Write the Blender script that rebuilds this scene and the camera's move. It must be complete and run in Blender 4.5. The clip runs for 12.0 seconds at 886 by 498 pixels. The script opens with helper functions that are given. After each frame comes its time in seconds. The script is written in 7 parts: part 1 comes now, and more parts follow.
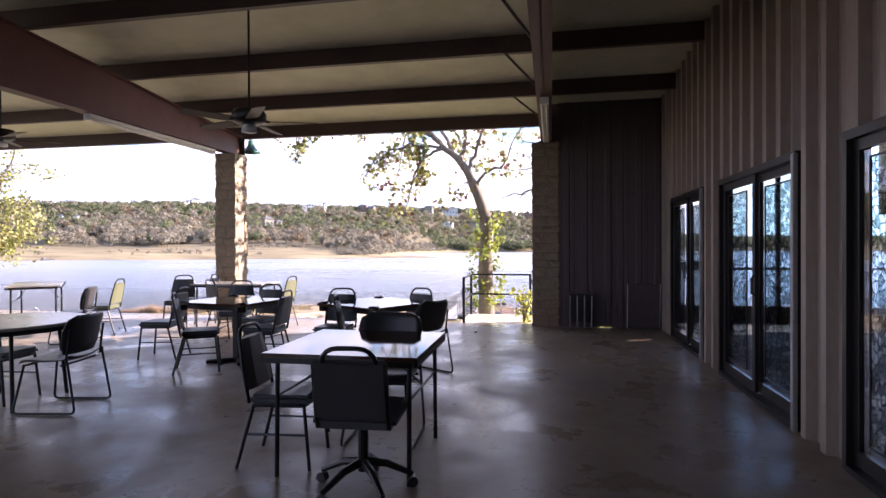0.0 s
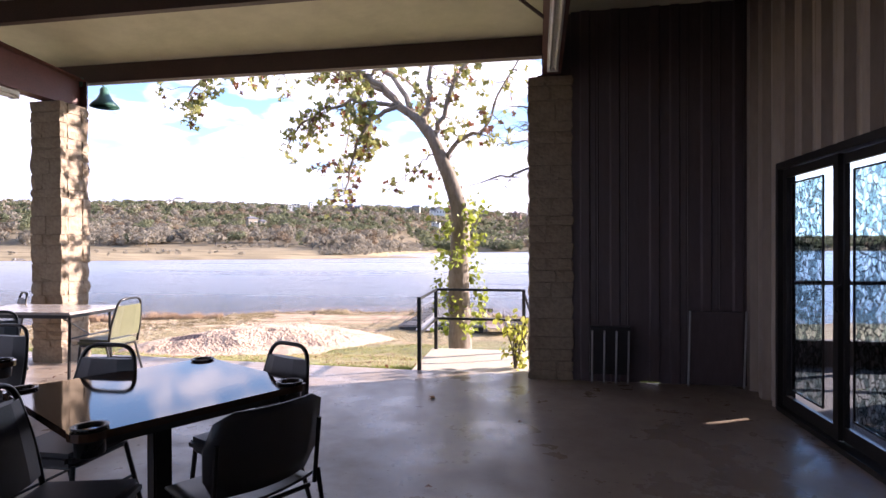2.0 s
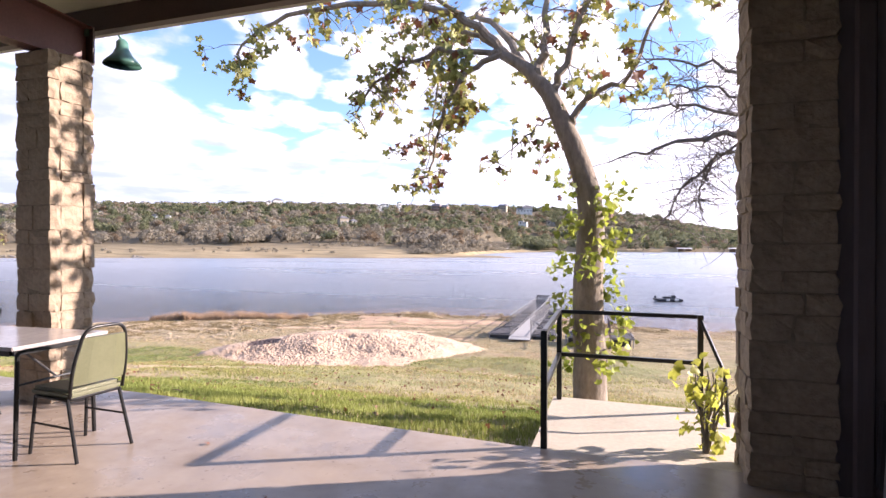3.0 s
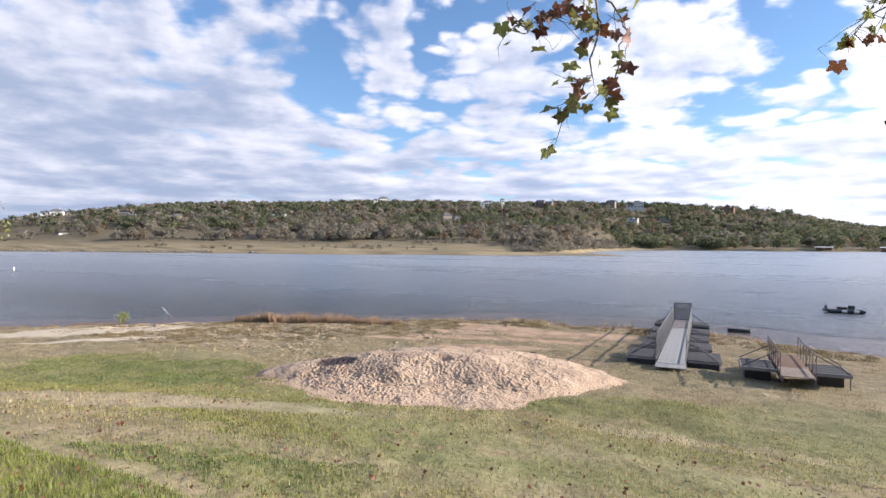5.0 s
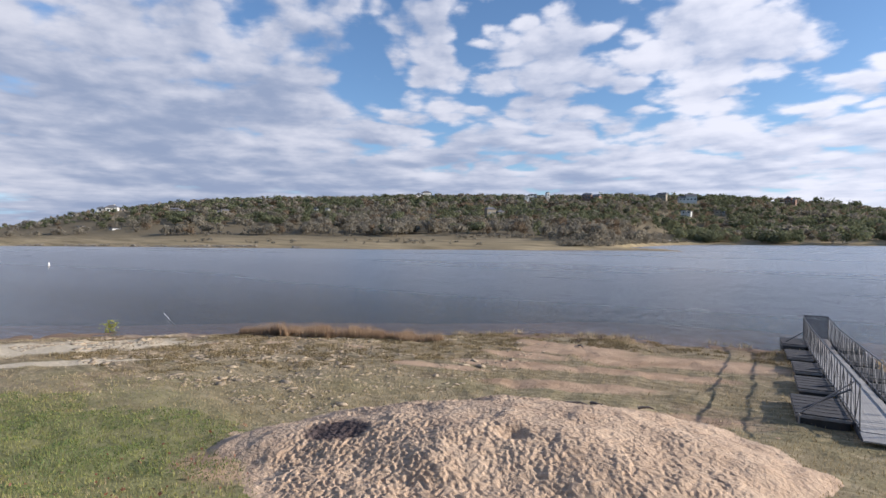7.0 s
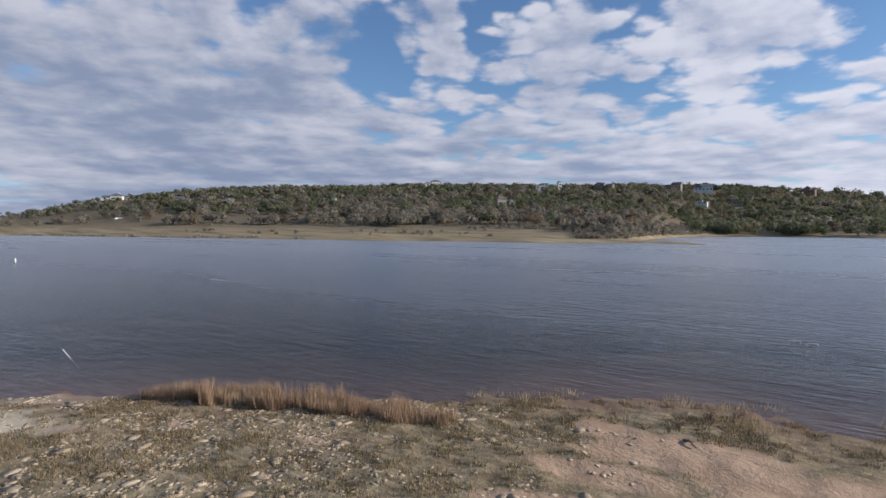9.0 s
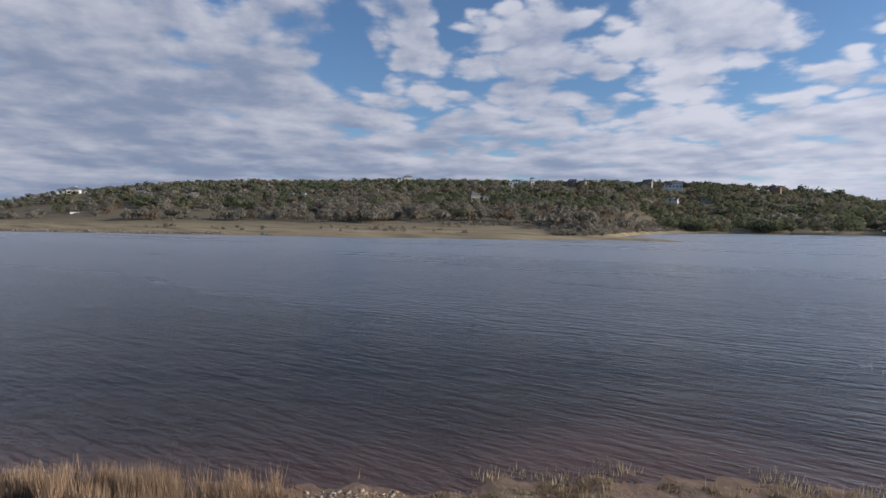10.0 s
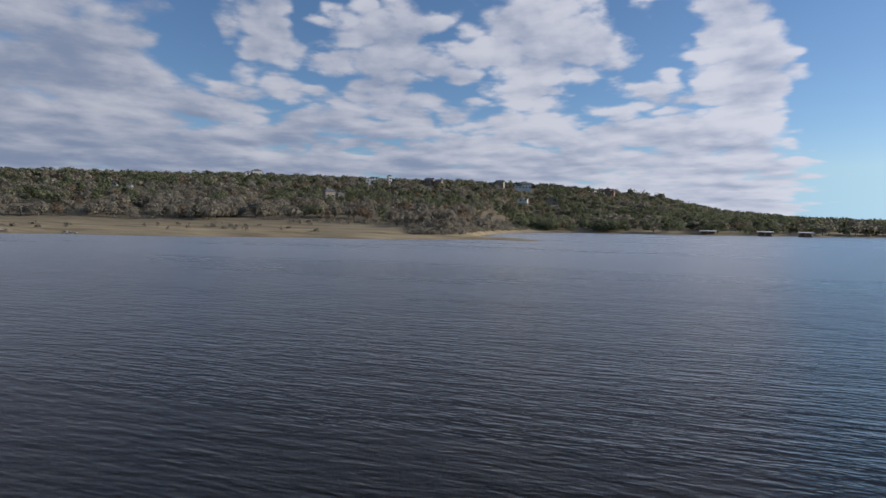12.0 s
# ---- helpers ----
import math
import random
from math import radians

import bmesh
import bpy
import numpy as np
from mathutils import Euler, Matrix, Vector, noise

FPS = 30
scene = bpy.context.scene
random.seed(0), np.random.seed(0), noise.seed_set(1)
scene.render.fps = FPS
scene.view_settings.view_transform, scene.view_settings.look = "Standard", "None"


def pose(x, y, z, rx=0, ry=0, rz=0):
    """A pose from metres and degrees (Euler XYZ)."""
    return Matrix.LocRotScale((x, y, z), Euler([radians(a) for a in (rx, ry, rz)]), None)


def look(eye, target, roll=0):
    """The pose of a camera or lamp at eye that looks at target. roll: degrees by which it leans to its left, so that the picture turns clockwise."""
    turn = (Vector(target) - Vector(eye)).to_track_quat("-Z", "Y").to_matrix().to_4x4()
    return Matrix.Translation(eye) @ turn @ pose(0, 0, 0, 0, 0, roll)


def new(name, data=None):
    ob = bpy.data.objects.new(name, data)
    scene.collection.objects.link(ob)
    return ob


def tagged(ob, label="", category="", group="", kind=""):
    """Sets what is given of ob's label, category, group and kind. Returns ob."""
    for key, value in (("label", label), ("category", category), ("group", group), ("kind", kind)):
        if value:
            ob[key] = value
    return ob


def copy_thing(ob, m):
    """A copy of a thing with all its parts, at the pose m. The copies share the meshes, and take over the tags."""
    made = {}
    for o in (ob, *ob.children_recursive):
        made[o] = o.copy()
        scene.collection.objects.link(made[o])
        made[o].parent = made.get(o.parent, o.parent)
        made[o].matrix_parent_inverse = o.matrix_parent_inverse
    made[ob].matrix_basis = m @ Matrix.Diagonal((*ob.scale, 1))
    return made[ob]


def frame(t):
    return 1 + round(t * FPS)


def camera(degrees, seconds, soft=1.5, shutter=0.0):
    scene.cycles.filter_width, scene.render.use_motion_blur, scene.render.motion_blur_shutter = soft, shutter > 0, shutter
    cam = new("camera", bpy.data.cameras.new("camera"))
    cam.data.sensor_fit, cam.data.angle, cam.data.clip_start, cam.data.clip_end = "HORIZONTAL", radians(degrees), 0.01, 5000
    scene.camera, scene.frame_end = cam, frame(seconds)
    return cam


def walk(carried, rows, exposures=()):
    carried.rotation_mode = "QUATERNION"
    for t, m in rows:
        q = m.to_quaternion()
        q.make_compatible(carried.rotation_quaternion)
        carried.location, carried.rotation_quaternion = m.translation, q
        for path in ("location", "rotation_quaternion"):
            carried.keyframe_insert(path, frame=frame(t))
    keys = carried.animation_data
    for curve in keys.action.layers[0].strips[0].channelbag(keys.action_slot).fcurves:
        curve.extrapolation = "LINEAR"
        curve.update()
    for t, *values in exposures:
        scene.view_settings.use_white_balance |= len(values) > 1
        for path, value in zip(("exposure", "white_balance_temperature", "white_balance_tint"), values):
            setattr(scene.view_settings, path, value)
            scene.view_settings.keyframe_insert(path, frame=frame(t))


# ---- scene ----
cam = camera(77.1, 12.0)
PATH = [
    (0, (7.132, 7.012, 1.184), (6.751, 8.976, 1.172), -0.2),
    (0.5, (7.26, 7.931, 1.188), (6.881, 9.895, 1.174), -0.3),
    (1, (7.25, 8.866, 1.187), (6.891, 10.834, 1.174), -0.2),
    (1.5, (7.115, 9.87, 1.192), (6.773, 11.841, 1.179), -0.3),
    (2, (6.91, 10.891, 1.194), (6.572, 12.862, 1.182), -0.2),
    (2.5, (6.612, 12.011, 1.201), (6.104, 13.946, 1.188), -0.0),
    (3, (6.13, 13.186, 1.21), (5.492, 15.082, 1.196), 0.0),
    (5, (3.969, 17.72, 1.114), (2.995, 19.467, 1.09), 0.2),
    (5.5, (3.28, 18.966, 1.07), (2.222, 20.663, 1.044), 0.2),
    (6, (2.559, 20.141, 1.057), (1.473, 21.82, 1.025), 0.2),
    (6.5, (1.643, 21.473, 1.075), (0.545, 23.145, 1.037), 0.2),
    (7, (0.532, 22.985, 1.08), (-0.574, 24.651, 1.036), 0.1),
    (9, (-4.28, 30.077, 1.739), (-5.412, 31.724, 1.656), 0.3),
    (9.5, (-5.863, 32.021, 1.829), (-6.977, 33.68, 1.739), 0.3),
    (10, (-7.727, 34.402, 1.729), (-8.774, 36.103, 1.633), 0.5),
    (10.5, (-9.1, 36.96, 1.7), (-10.08, 38.701, 1.603), 0.55),
    (11, (-10.3, 39.75, 1.7), (-11.159, 41.553, 1.601), 0.74),
    (11.5, (-11.35, 42.6, 1.68), (-12.099, 44.452, 1.581), 0.85),
    (12, (-12.25, 45.5, 1.66), (-12.835, 47.41, 1.564), 0.91),
]
EXPOSURES = [(0.0, 2.15, 6250, 28), (2.0, 2.02, 6250, 28), (3.0, 1.70, 6350, 26), (4.0, 1.2, 6250, 18), (5.0, 0.88, 6150, 14), (6.0, 0.65, 6100, 14), (7.0, 0.45, 6000, 13), (9.0, 0.12, 5950, 13), (12.0, -0.12, 5950, 12)]
walk(cam, [(t, look(eye, target, roll)) for t, eye, target, roll in PATH], EXPOSURES)

# ---- world, sun ----
SUN_AZ, SUN_EL = 63.4, 19.0
WATER = -3.2


def build_world():
    w = bpy.data.worlds.new("sky")
    scene.world = w
    w.use_nodes = True
    nt = w.node_tree
    nt.nodes.clear()
    N, L = nt.nodes.new, nt.links.new
    out, bg = N("ShaderNodeOutputWorld"), N("ShaderNodeBackground")
    sky = N("ShaderNodeTexSky")
    sky.sky_type, sky.sun_disc = "NISHITA", False
    sky.sun_elevation, sky.sun_rotation = radians(SUN_EL), radians(SUN_AZ)
    sky.air_density, sky.dust_density, sky.ozone_density = 1.0, 0.3, 3.5
    tc, sep = N("ShaderNodeTexCoord"), N("ShaderNodeSeparateXYZ")
    L(tc.outputs["Generated"], sep.inputs[0])

    def math_node(op, a, b=None, clamp=False):
        n = N("ShaderNodeMath")
        n.operation, n.use_clamp = op, clamp
        for k, v in enumerate((a, b)):
            if v is None:
                continue
            if isinstance(v, (int, float)):
                n.inputs[k].default_value = v
            else:
                L(v, n.inputs[k])
        return n.outputs[0]

    lifted = N("ShaderNodeCombineXYZ")
    L(sep.outputs[0], lifted.inputs[0]), L(sep.outputs[1], lifted.inputs[1]), L(math_node("MAXIMUM", sep.outputs[2], 0.09), lifted.inputs[2])
    L(lifted.outputs[0], sky.inputs["Vector"])
    zc = math_node("ADD", math_node("MAXIMUM", sep.outputs[2], 0.0), 0.26)
    px, py = math_node("DIVIDE", sep.outputs[0], zc), math_node("DIVIDE", sep.outputs[1], zc)
    comb = N("ShaderNodeCombineXYZ")
    L(px, comb.inputs[0]), L(py, comb.inputs[1])

    # bearing and height, flattened towards the horizon, for single clouds
    flat = N("ShaderNodeVectorMath")
    flat.operation = "NORMALIZE"
    level = N("ShaderNodeCombineXYZ")
    L(sep.outputs[0], level.inputs[0]), L(sep.outputs[1], level.inputs[1])
    L(level.outputs[0], flat.inputs[0])
    rise = N("ShaderNodeCombineXYZ")
    L(math_node("MULTIPLY", math_node("LOGARITHM", math_node("ADD", math_node("MAXIMUM", sep.outputs[2], 0.0), 0.10), 2.71828), 0.82), rise.inputs[2])
    dome = N("ShaderNodeVectorMath")
    L(flat.outputs[0], dome.inputs[0]), L(rise.outputs[0], dome.inputs[1])

    def noise_node(scale, detail, rough, offset, stretch=(1, 1, 1)):
        m = N("ShaderNodeVectorMath")
        m.operation = "MULTIPLY_ADD"
        m.inputs[1].default_value, m.inputs[2].default_value = stretch, offset
        L(dome.outputs[0], m.inputs[0])
        n = N("ShaderNodeTexNoise")
        n.inputs["Scale"].default_value, n.inputs["Detail"].default_value, n.inputs["Roughness"].default_value = scale, detail, rough
        n.inputs["Distortion"].default_value = 0.15
        L(m.outputs[0], n.inputs["Vector"])
        return n.outputs["Fac"]

    def span(v, f0, f1, t0, t1):
        n = N("ShaderNodeMapRange")
        n.interpolation_type = "SMOOTHSTEP"
        for k, c in zip(("From Min", "From Max", "To Min", "To Max"), (f0, f1, t0, t1)):
            n.inputs[k].default_value = c
        L(v, n.inputs["Value"])
        return n.outputs[0]

    def toward(az, el):
        """The cosine of the angle to a direction of the sky."""
        n = N("ShaderNodeVectorMath")
        n.operation = "DOT_PRODUCT"
        a, b = radians(az), radians(el)
        n.inputs[1].default_value = (math.sin(a) * math.cos(b), math.cos(a) * math.cos(b), math.sin(b))
        L(tc.outputs["Generated"], n.inputs[0])
        return n.outputs["Value"]

    def across(az):
        """The sine of the bearing past az."""
        n = N("ShaderNodeVectorMath")
        n.operation = "DOT_PRODUCT"
        n.inputs[1].default_value = (math.cos(radians(az)), -math.sin(radians(az)), 0)
        L(flat.outputs[0], n.inputs[0])
        return n.outputs["Value"]

    puff, large, tone = noise_node(8.8, 6, 0.52, (3.1, 1.7, 0)), noise_node(2.6, 3, 0.5, (7.3, 2.2, 0)), noise_node(3.6, 5, 0.55, (1.2, 8.4, 2))
    sunward = noise_node(8.8, 5, 0.5, (3.118, 1.706, 0.030))
    # heaped cells in the broken field, a smoother sheet in the west
    bend = N("ShaderNodeVectorMath")
    bend.operation = "MULTIPLY_ADD"
    wander = N("ShaderNodeTexNoise")
    wander.inputs["Scale"].default_value, wander.inputs["Detail"].default_value = 11.0, 4
    L(dome.outputs[0], wander.inputs["Vector"])
    L(wander.outputs["Color"], bend.inputs[0]), L(dome.outputs[0], bend.inputs[2])
    bend.inputs[1].default_value = (0.10, 0.10, 0.10)
    cells = N("ShaderNodeTexVoronoi")
    cells.feature = "SMOOTH_F1"
    cells.inputs["Scale"].default_value, cells.inputs["Smoothness"].default_value = 19.0, 0.45
    L(bend.outputs[0], cells.inputs["Vector"])
    streak = noise_node(6.0, 5, 0.6, (2.0, 5.0, 1.0), (1.0, 1.0, 3.2))
    broken = span(across(-45), -0.15, 0.30, 0.30, 1.0)
    heap = math_node("MULTIPLY", math_node("SUBTRACT", 0.42, cells.outputs["Distance"]), math_node("MULTIPLY", broken, 1.0))
    # the cloud field thins eastward, ends along one bearing and breaks up overhead
    edge = math_node("ADD", span(across(15), -0.95, -0.30, 0.55, 0.52), span(across(18), -0.12, 0.05, 0.0, -1.0))
    dens = math_node("ADD", math_node("MULTIPLY", puff, 1.45), math_node("MULTIPLY", large, 0.45))
    dens = math_node("ADD", dens, math_node("MULTIPLY", streak, 0.45))
    dens = math_node("ADD", math_node("ADD", dens, edge), heap)
    low = math_node("MINIMUM", math_node("MULTIPLY", math_node("SUBTRACT", 0.27, sep.outputs[2]), 1.3), 0.22)
    dens = math_node("ADD", dens, math_node("MAXIMUM", low, -0.22))
    # breaks in the cloud with open sky
    for az, el, wide, deep in ((-39.5, 16.5, 4.0, 0.30), (-29.5, 20.5, 3.0, 0.28), (-16, 18.8, 2.6, 0.22), (-12.5, 13.5, 2.0, 0.20), (-3.2, 12.6, 2.6, 0.26), (2.5, 17.0, 2.6, 0.22), (7.5, 13.0, 2.2, 0.24), (-75, 1.5, 4.0, 0.3)):
        dens = math_node("SUBTRACT", dens, span(toward(az, el), math.cos(radians(wide * 1.7)), math.cos(radians(wide * 0.4)), 0.0, deep))
    # and thicker heaps between them
    for az, el, wide, deep in ((-36, 19.0, 2.6, 0.22), (-34, 16.5, 2.0, 0.25), (-24, 18.5, 3.0, 0.25), (-7.5, 17.5, 3.6, 0.30), (-1.0, 15.5, 2.5, 0.20), (11.0, 15.0, 3.4, 0.42), (9.5, 10.0, 3.0, 0.22)):
        dens = math_node("ADD", dens, span(toward(az, el), math.cos(radians(wide * 1.7)), math.cos(radians(wide * 0.4)), 0.0, deep))
    ramp = N("ShaderNodeMapRange")
    ramp.interpolation_type = "SMOOTHSTEP"
    ramp.inputs["From Min"].default_value, ramp.inputs["From Max"].default_value = 1.30, 1.72
    L(dens, ramp.inputs["Value"])
    # thick cloud is grey-blue underneath, thin cloud and edges towards the sun are white
    thick = math_node("ADD", math_node("MULTIPLY", math_node("SUBTRACT", 0.5, tone), 1.7), math_node("MULTIPLY", math_node("SUBTRACT", sunward, puff), 2.4))
    thick = math_node("ADD", thick, math_node("MULTIPLY", math_node("SUBTRACT", dens, 1.66), 0.6))
    thick = math_node("ADD", thick, math_node("MULTIPLY", math_node("SUBTRACT", 0.5, streak), 1.0))
    thick = math_node("ADD", thick, math_node("MULTIPLY", math_node("SUBTRACT", cells.outputs["Distance"], 0.42), math_node("MULTIPLY", broken, 0.9)))
    thick = math_node("ADD", thick, span(across(-20), -0.6, 0.5, 0.16, -0.24))
    # the western overcast is greyer
    west = math_node("MULTIPLY", math_node("MINIMUM", math_node("ADD", px, 0.4), 0.0), -0.06)
    thick = math_node("MULTIPLY", math_node("ADD", math_node("ADD", thick, west), 0.50), 0.72)
    shade = N("ShaderNodeValToRGB")
    e = shade.color_ramp.elements
    e[0].position, e[0].color = 0.0, (0.94, 0.93, 0.97, 1)
    shade.color_ramp.interpolation = "EASE"
    e[1].position, e[1].color = 1.0, (0.40, 0.47, 0.62, 1)
    L(thick, shade.inputs[0])
    scale_sky = N("ShaderNodeVectorMath")
    scale_sky.operation = "SCALE"
    scale_sky.inputs["Scale"].default_value = 0.112
    L(sky.outputs[0], scale_sky.inputs[0])
    scale_cloud = N("ShaderNodeVectorMath")
    scale_cloud.operation = "SCALE"
    # clouds and haze are brighter on the sun's side
    dot = N("ShaderNodeVectorMath")
    dot.operation = "DOT_PRODUCT"
    dot.inputs[1].default_value = (math.sin(radians(SUN_AZ)), math.cos(radians(SUN_AZ)), 0.3)
    L(tc.outputs["Generated"], dot.inputs[0])
    glow = math_node("POWER", math_node("MAXIMUM", math_node("MULTIPLY", math_node("ADD", dot.outputs["Value"], 0.6), 0.6), 0.0), 2.0)
    L(math_node("ADD", math_node("MULTIPLY", glow, 0.31), 0.585), scale_cloud.inputs["Scale"])
    L(shade.outputs[0], scale_cloud.inputs[0])
    mix = N("ShaderNodeMix")
    mix.data_type = "RGBA"
    L(ramp.outputs[0], mix.inputs["Factor"])
    L(scale_sky.outputs[0], mix.inputs["A"]), L(scale_cloud.outputs[0], mix.inputs["B"])
    L(mix.outputs["Result"], bg.inputs[0])
    bg.inputs[1].default_value = 1.0
    L(bg.outputs[0], out.inputs[0])


build_world()
sun = new("sun", bpy.data.lights.new("sun", "SUN"))
sun.data.energy, sun.data.angle, sun.data.color = 5.0, radians(0.55), (1.0, 0.90, 0.76)
to_sun = Vector((math.sin(radians(SUN_AZ)) * math.cos(radians(SUN_EL)), math.cos(radians(SUN_AZ)) * math.cos(radians(SUN_EL)), math.sin(radians(SUN_EL))))
sun.matrix_world = look(tuple(to_sun * 50), (0, 0, 0))


# ---- materials ----
def ramp_node(nt, fac, stops):
    n = nt.nodes.new("ShaderNodeValToRGB")
    el = n.color_ramp.elements
    while len(el) < len(stops):
        el.new(0.5)
    for k, (p, c) in enumerate(stops):
        el[k].position, el[k].color = p, (*c, 1)
    nt.links.new(fac, n.inputs[0])
    return n.outputs[0]


def noise_tex(nt, scale, detail=4, rough=0.55, stretch=(1, 1, 1), kind="noise"):
    tc, m = nt.nodes.new("ShaderNodeTexCoord"), nt.nodes.new("ShaderNodeMapping")
    m.inputs["Scale"].default_value = stretch
    nt.links.new(tc.outputs["Object"], m.inputs[0])
    n = nt.nodes.new("ShaderNodeTexNoise" if kind == "noise" else "ShaderNodeTexVoronoi")
    n.inputs["Scale"].default_value = scale
    if kind == "noise":
        n.inputs["Detail"].default_value, n.inputs["Roughness"].default_value = detail, rough
    nt.links.new(m.outputs[0], n.inputs["Vector"])
    return n.outputs["Fac" if kind == "noise" else "Distance"]


def mixc(nt, fac, a, b, mode="MIX"):
    n = nt.nodes.new("ShaderNodeMix")
    n.data_type, n.blend_type = "RGBA", mode
    for key, v in (("Factor", fac), ("A", a), ("B", b)):
        if isinstance(v, (int, float)):
            n.inputs[key].default_value = v
        elif isinstance(v, tuple):
            n.inputs[key].default_value = (*v, 1)
        else:
            nt.links.new(v, n.inputs[key])
    return n.outputs["Result"]


def bump_node(nt, height, strength, distance):
    b = nt.nodes.new("ShaderNodeBump")
    b.inputs["Strength"].default_value, b.inputs["Distance"].default_value = strength, distance
    nt.links.new(height, b.inputs["Height"])
    return b.outputs[0]


def surface(name, lo, hi, scale=6.0, rough=(0.5, 0.7), metal=0.0, bump=0.1, bump_dist=0.005, fine=40.0, stretch=(1, 1, 1), island=0.0, spec=0.5, translucent=0.0):
    """A material whose colour wanders between lo and hi at two scales, with fine relief."""
    m = bpy.data.materials.new(name)
    m.use_nodes = True
    nt = m.node_tree
    p = nt.nodes["Principled BSDF"]
    a, b = noise_tex(nt, scale, 4, 0.6, stretch), noise_tex(nt, fine, 3, 0.6, stretch)
    col = ramp_node(nt, a, ((0.3, lo), (0.7, hi)))
    col = mixc(nt, 0.35, col, ramp_node(nt, b, ((0.3, tuple(c * 0.7 for c in lo)), (0.7, hi))))
    if island:
        g, hs = nt.nodes.new("ShaderNodeNewGeometry"), nt.nodes.new("ShaderNodeMapRange")
        hs.inputs["To Min"].default_value, hs.inputs["To Max"].default_value = 1 - island, 1 + island
        nt.links.new(g.outputs["Random Per Island"], hs.inputs["Value"])
        v = nt.nodes.new("ShaderNodeVectorMath")
        v.operation = "SCALE"
        nt.links.new(col, v.inputs[0]), nt.links.new(hs.outputs[0], v.inputs["Scale"])
        col = v.outputs[0]
    nt.links.new(col, p.inputs["Base Color"])
    r = nt.nodes.new("ShaderNodeMapRange")
    r.inputs["To Min"].default_value, r.inputs["To Max"].default_value = rough
    nt.links.new(a, r.inputs["Value"]), nt.links.new(r.outputs[0], p.inputs["Roughness"])
    p.inputs["Metallic"].default_value, p.inputs["Specular IOR Level"].default_value = metal, spec
    if bump:
        nt.links.new(bump_node(nt, b, bump, bump_dist), p.inputs["Normal"])
    if translucent:
        t, mx = nt.nodes.new("ShaderNodeBsdfTranslucent"), nt.nodes.new("ShaderNodeMixShader")
        mx.inputs[0].default_value = translucent
        nt.links.new(col, t.inputs[0])
        nt.links.new(p.outputs[0], mx.inputs[1]), nt.links.new(t.outputs[0], mx.inputs[2])
        nt.links.new(mx.outputs[0], nt.nodes["Material Output"].inputs[0])
    return m


def concrete_floor():
    """Sealed brown concrete: cloudy stain, worn dull patches and small dark spots."""
    m = surface("concrete_floor", (0.205, 0.155, 0.120), (0.35, 0.285, 0.228), 0.8, (0.2, 0.4), bump=0.05, bump_dist=0.004, fine=7, spec=0.45)
    nt = m.node_tree
    p = nt.nodes["Principled BSDF"]
    base = p.inputs["Base Color"].links[0].from_socket
    cloud, spot = noise_tex(nt, 0.45, 6, 0.68), noise_tex(nt, 16.0, 3, 0.6)
    base = mixc(nt, ramp_node(nt, cloud, ((0.40, (0, 0, 0)), (0.60, (0.55, 0.55, 0.55)))), base, (0.40, 0.325, 0.26))
    base = mixc(nt, ramp_node(nt, spot, ((0.66, (0, 0, 0)), (0.72, (0.7, 0.7, 0.7)))), base, (0.07, 0.05, 0.04))
    nt.links.new(base, p.inputs["Base Color"])
    dull = nt.nodes.new("ShaderNodeMapRange")
    for k, v in zip(("From Min", "From Max", "To Min", "To Max"), (0.36, 0.62, 0.16, 0.52)):
        dull.inputs[k].default_value = v
    nt.links.new(noise_tex(nt, 1.1, 7, 0.7), dull.inputs["Value"]), nt.links.new(dull.outputs[0], p.inputs["Roughness"])
    return m


M = {}
M["concrete"] = concrete_floor()
M["apron"] = surface("concrete_apron", (0.44, 0.385, 0.30), (0.57, 0.505, 0.405), 1.4, (0.7, 0.9), bump=0.2, fine=30)
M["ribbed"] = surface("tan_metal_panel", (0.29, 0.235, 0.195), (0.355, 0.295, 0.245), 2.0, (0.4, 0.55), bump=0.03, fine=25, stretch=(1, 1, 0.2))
# end wall metal: the corner's deep shade is put into its dark colour
M["shaded_panel"] = surface("shade_toned_panel", (0.085, 0.062, 0.066), (0.112, 0.085, 0.088), 2.0, (0.5, 0.65), bump=0.03, fine=25, stretch=(1, 1, 0.2))
M["steel_red"] = surface("oxide_red_steel", (0.10, 0.035, 0.03), (0.15, 0.055, 0.045), 3.0, (0.45, 0.6), bump=0.05)
M["steel_dark"] = surface("dark_brown_steel", (0.05, 0.028, 0.026), (0.08, 0.045, 0.04), 3.0, (0.45, 0.6), bump=0.05)
M["insulation"] = surface("vinyl_insulation", (0.50, 0.49, 0.36), (0.62, 0.60, 0.46), 1.2, (0.35, 0.5), bump=0.35, bump_dist=0.03, fine=3)
M["limestone"] = surface("limestone", (0.19, 0.140, 0.098), (0.335, 0.265, 0.19), 5.0, (0.85, 0.95), bump=0.7, bump_dist=0.02, fine=22, island=0.14)
M["mortar"] = surface("mortar", (0.17, 0.128, 0.09), (0.29, 0.23, 0.165), 8.0, (0.9, 1.0), bump=0.4)
M["vinyl_black"] = surface("black_vinyl", (0.030, 0.028, 0.032), (0.048, 0.045, 0.050), 6.0, (0.38, 0.5), bump=0.12, fine=120)
M["vinyl_green"] = surface("olive_vinyl", (0.09, 0.094, 0.048), (0.132, 0.133, 0.074), 6.0, (0.4, 0.5), bump=0.12, fine=120)
M["plastic_black"] = surface("black_plastic", (0.027, 0.026, 0.029), (0.040, 0.038, 0.042), 8.0, (0.3, 0.42), bump=0.05, fine=200)
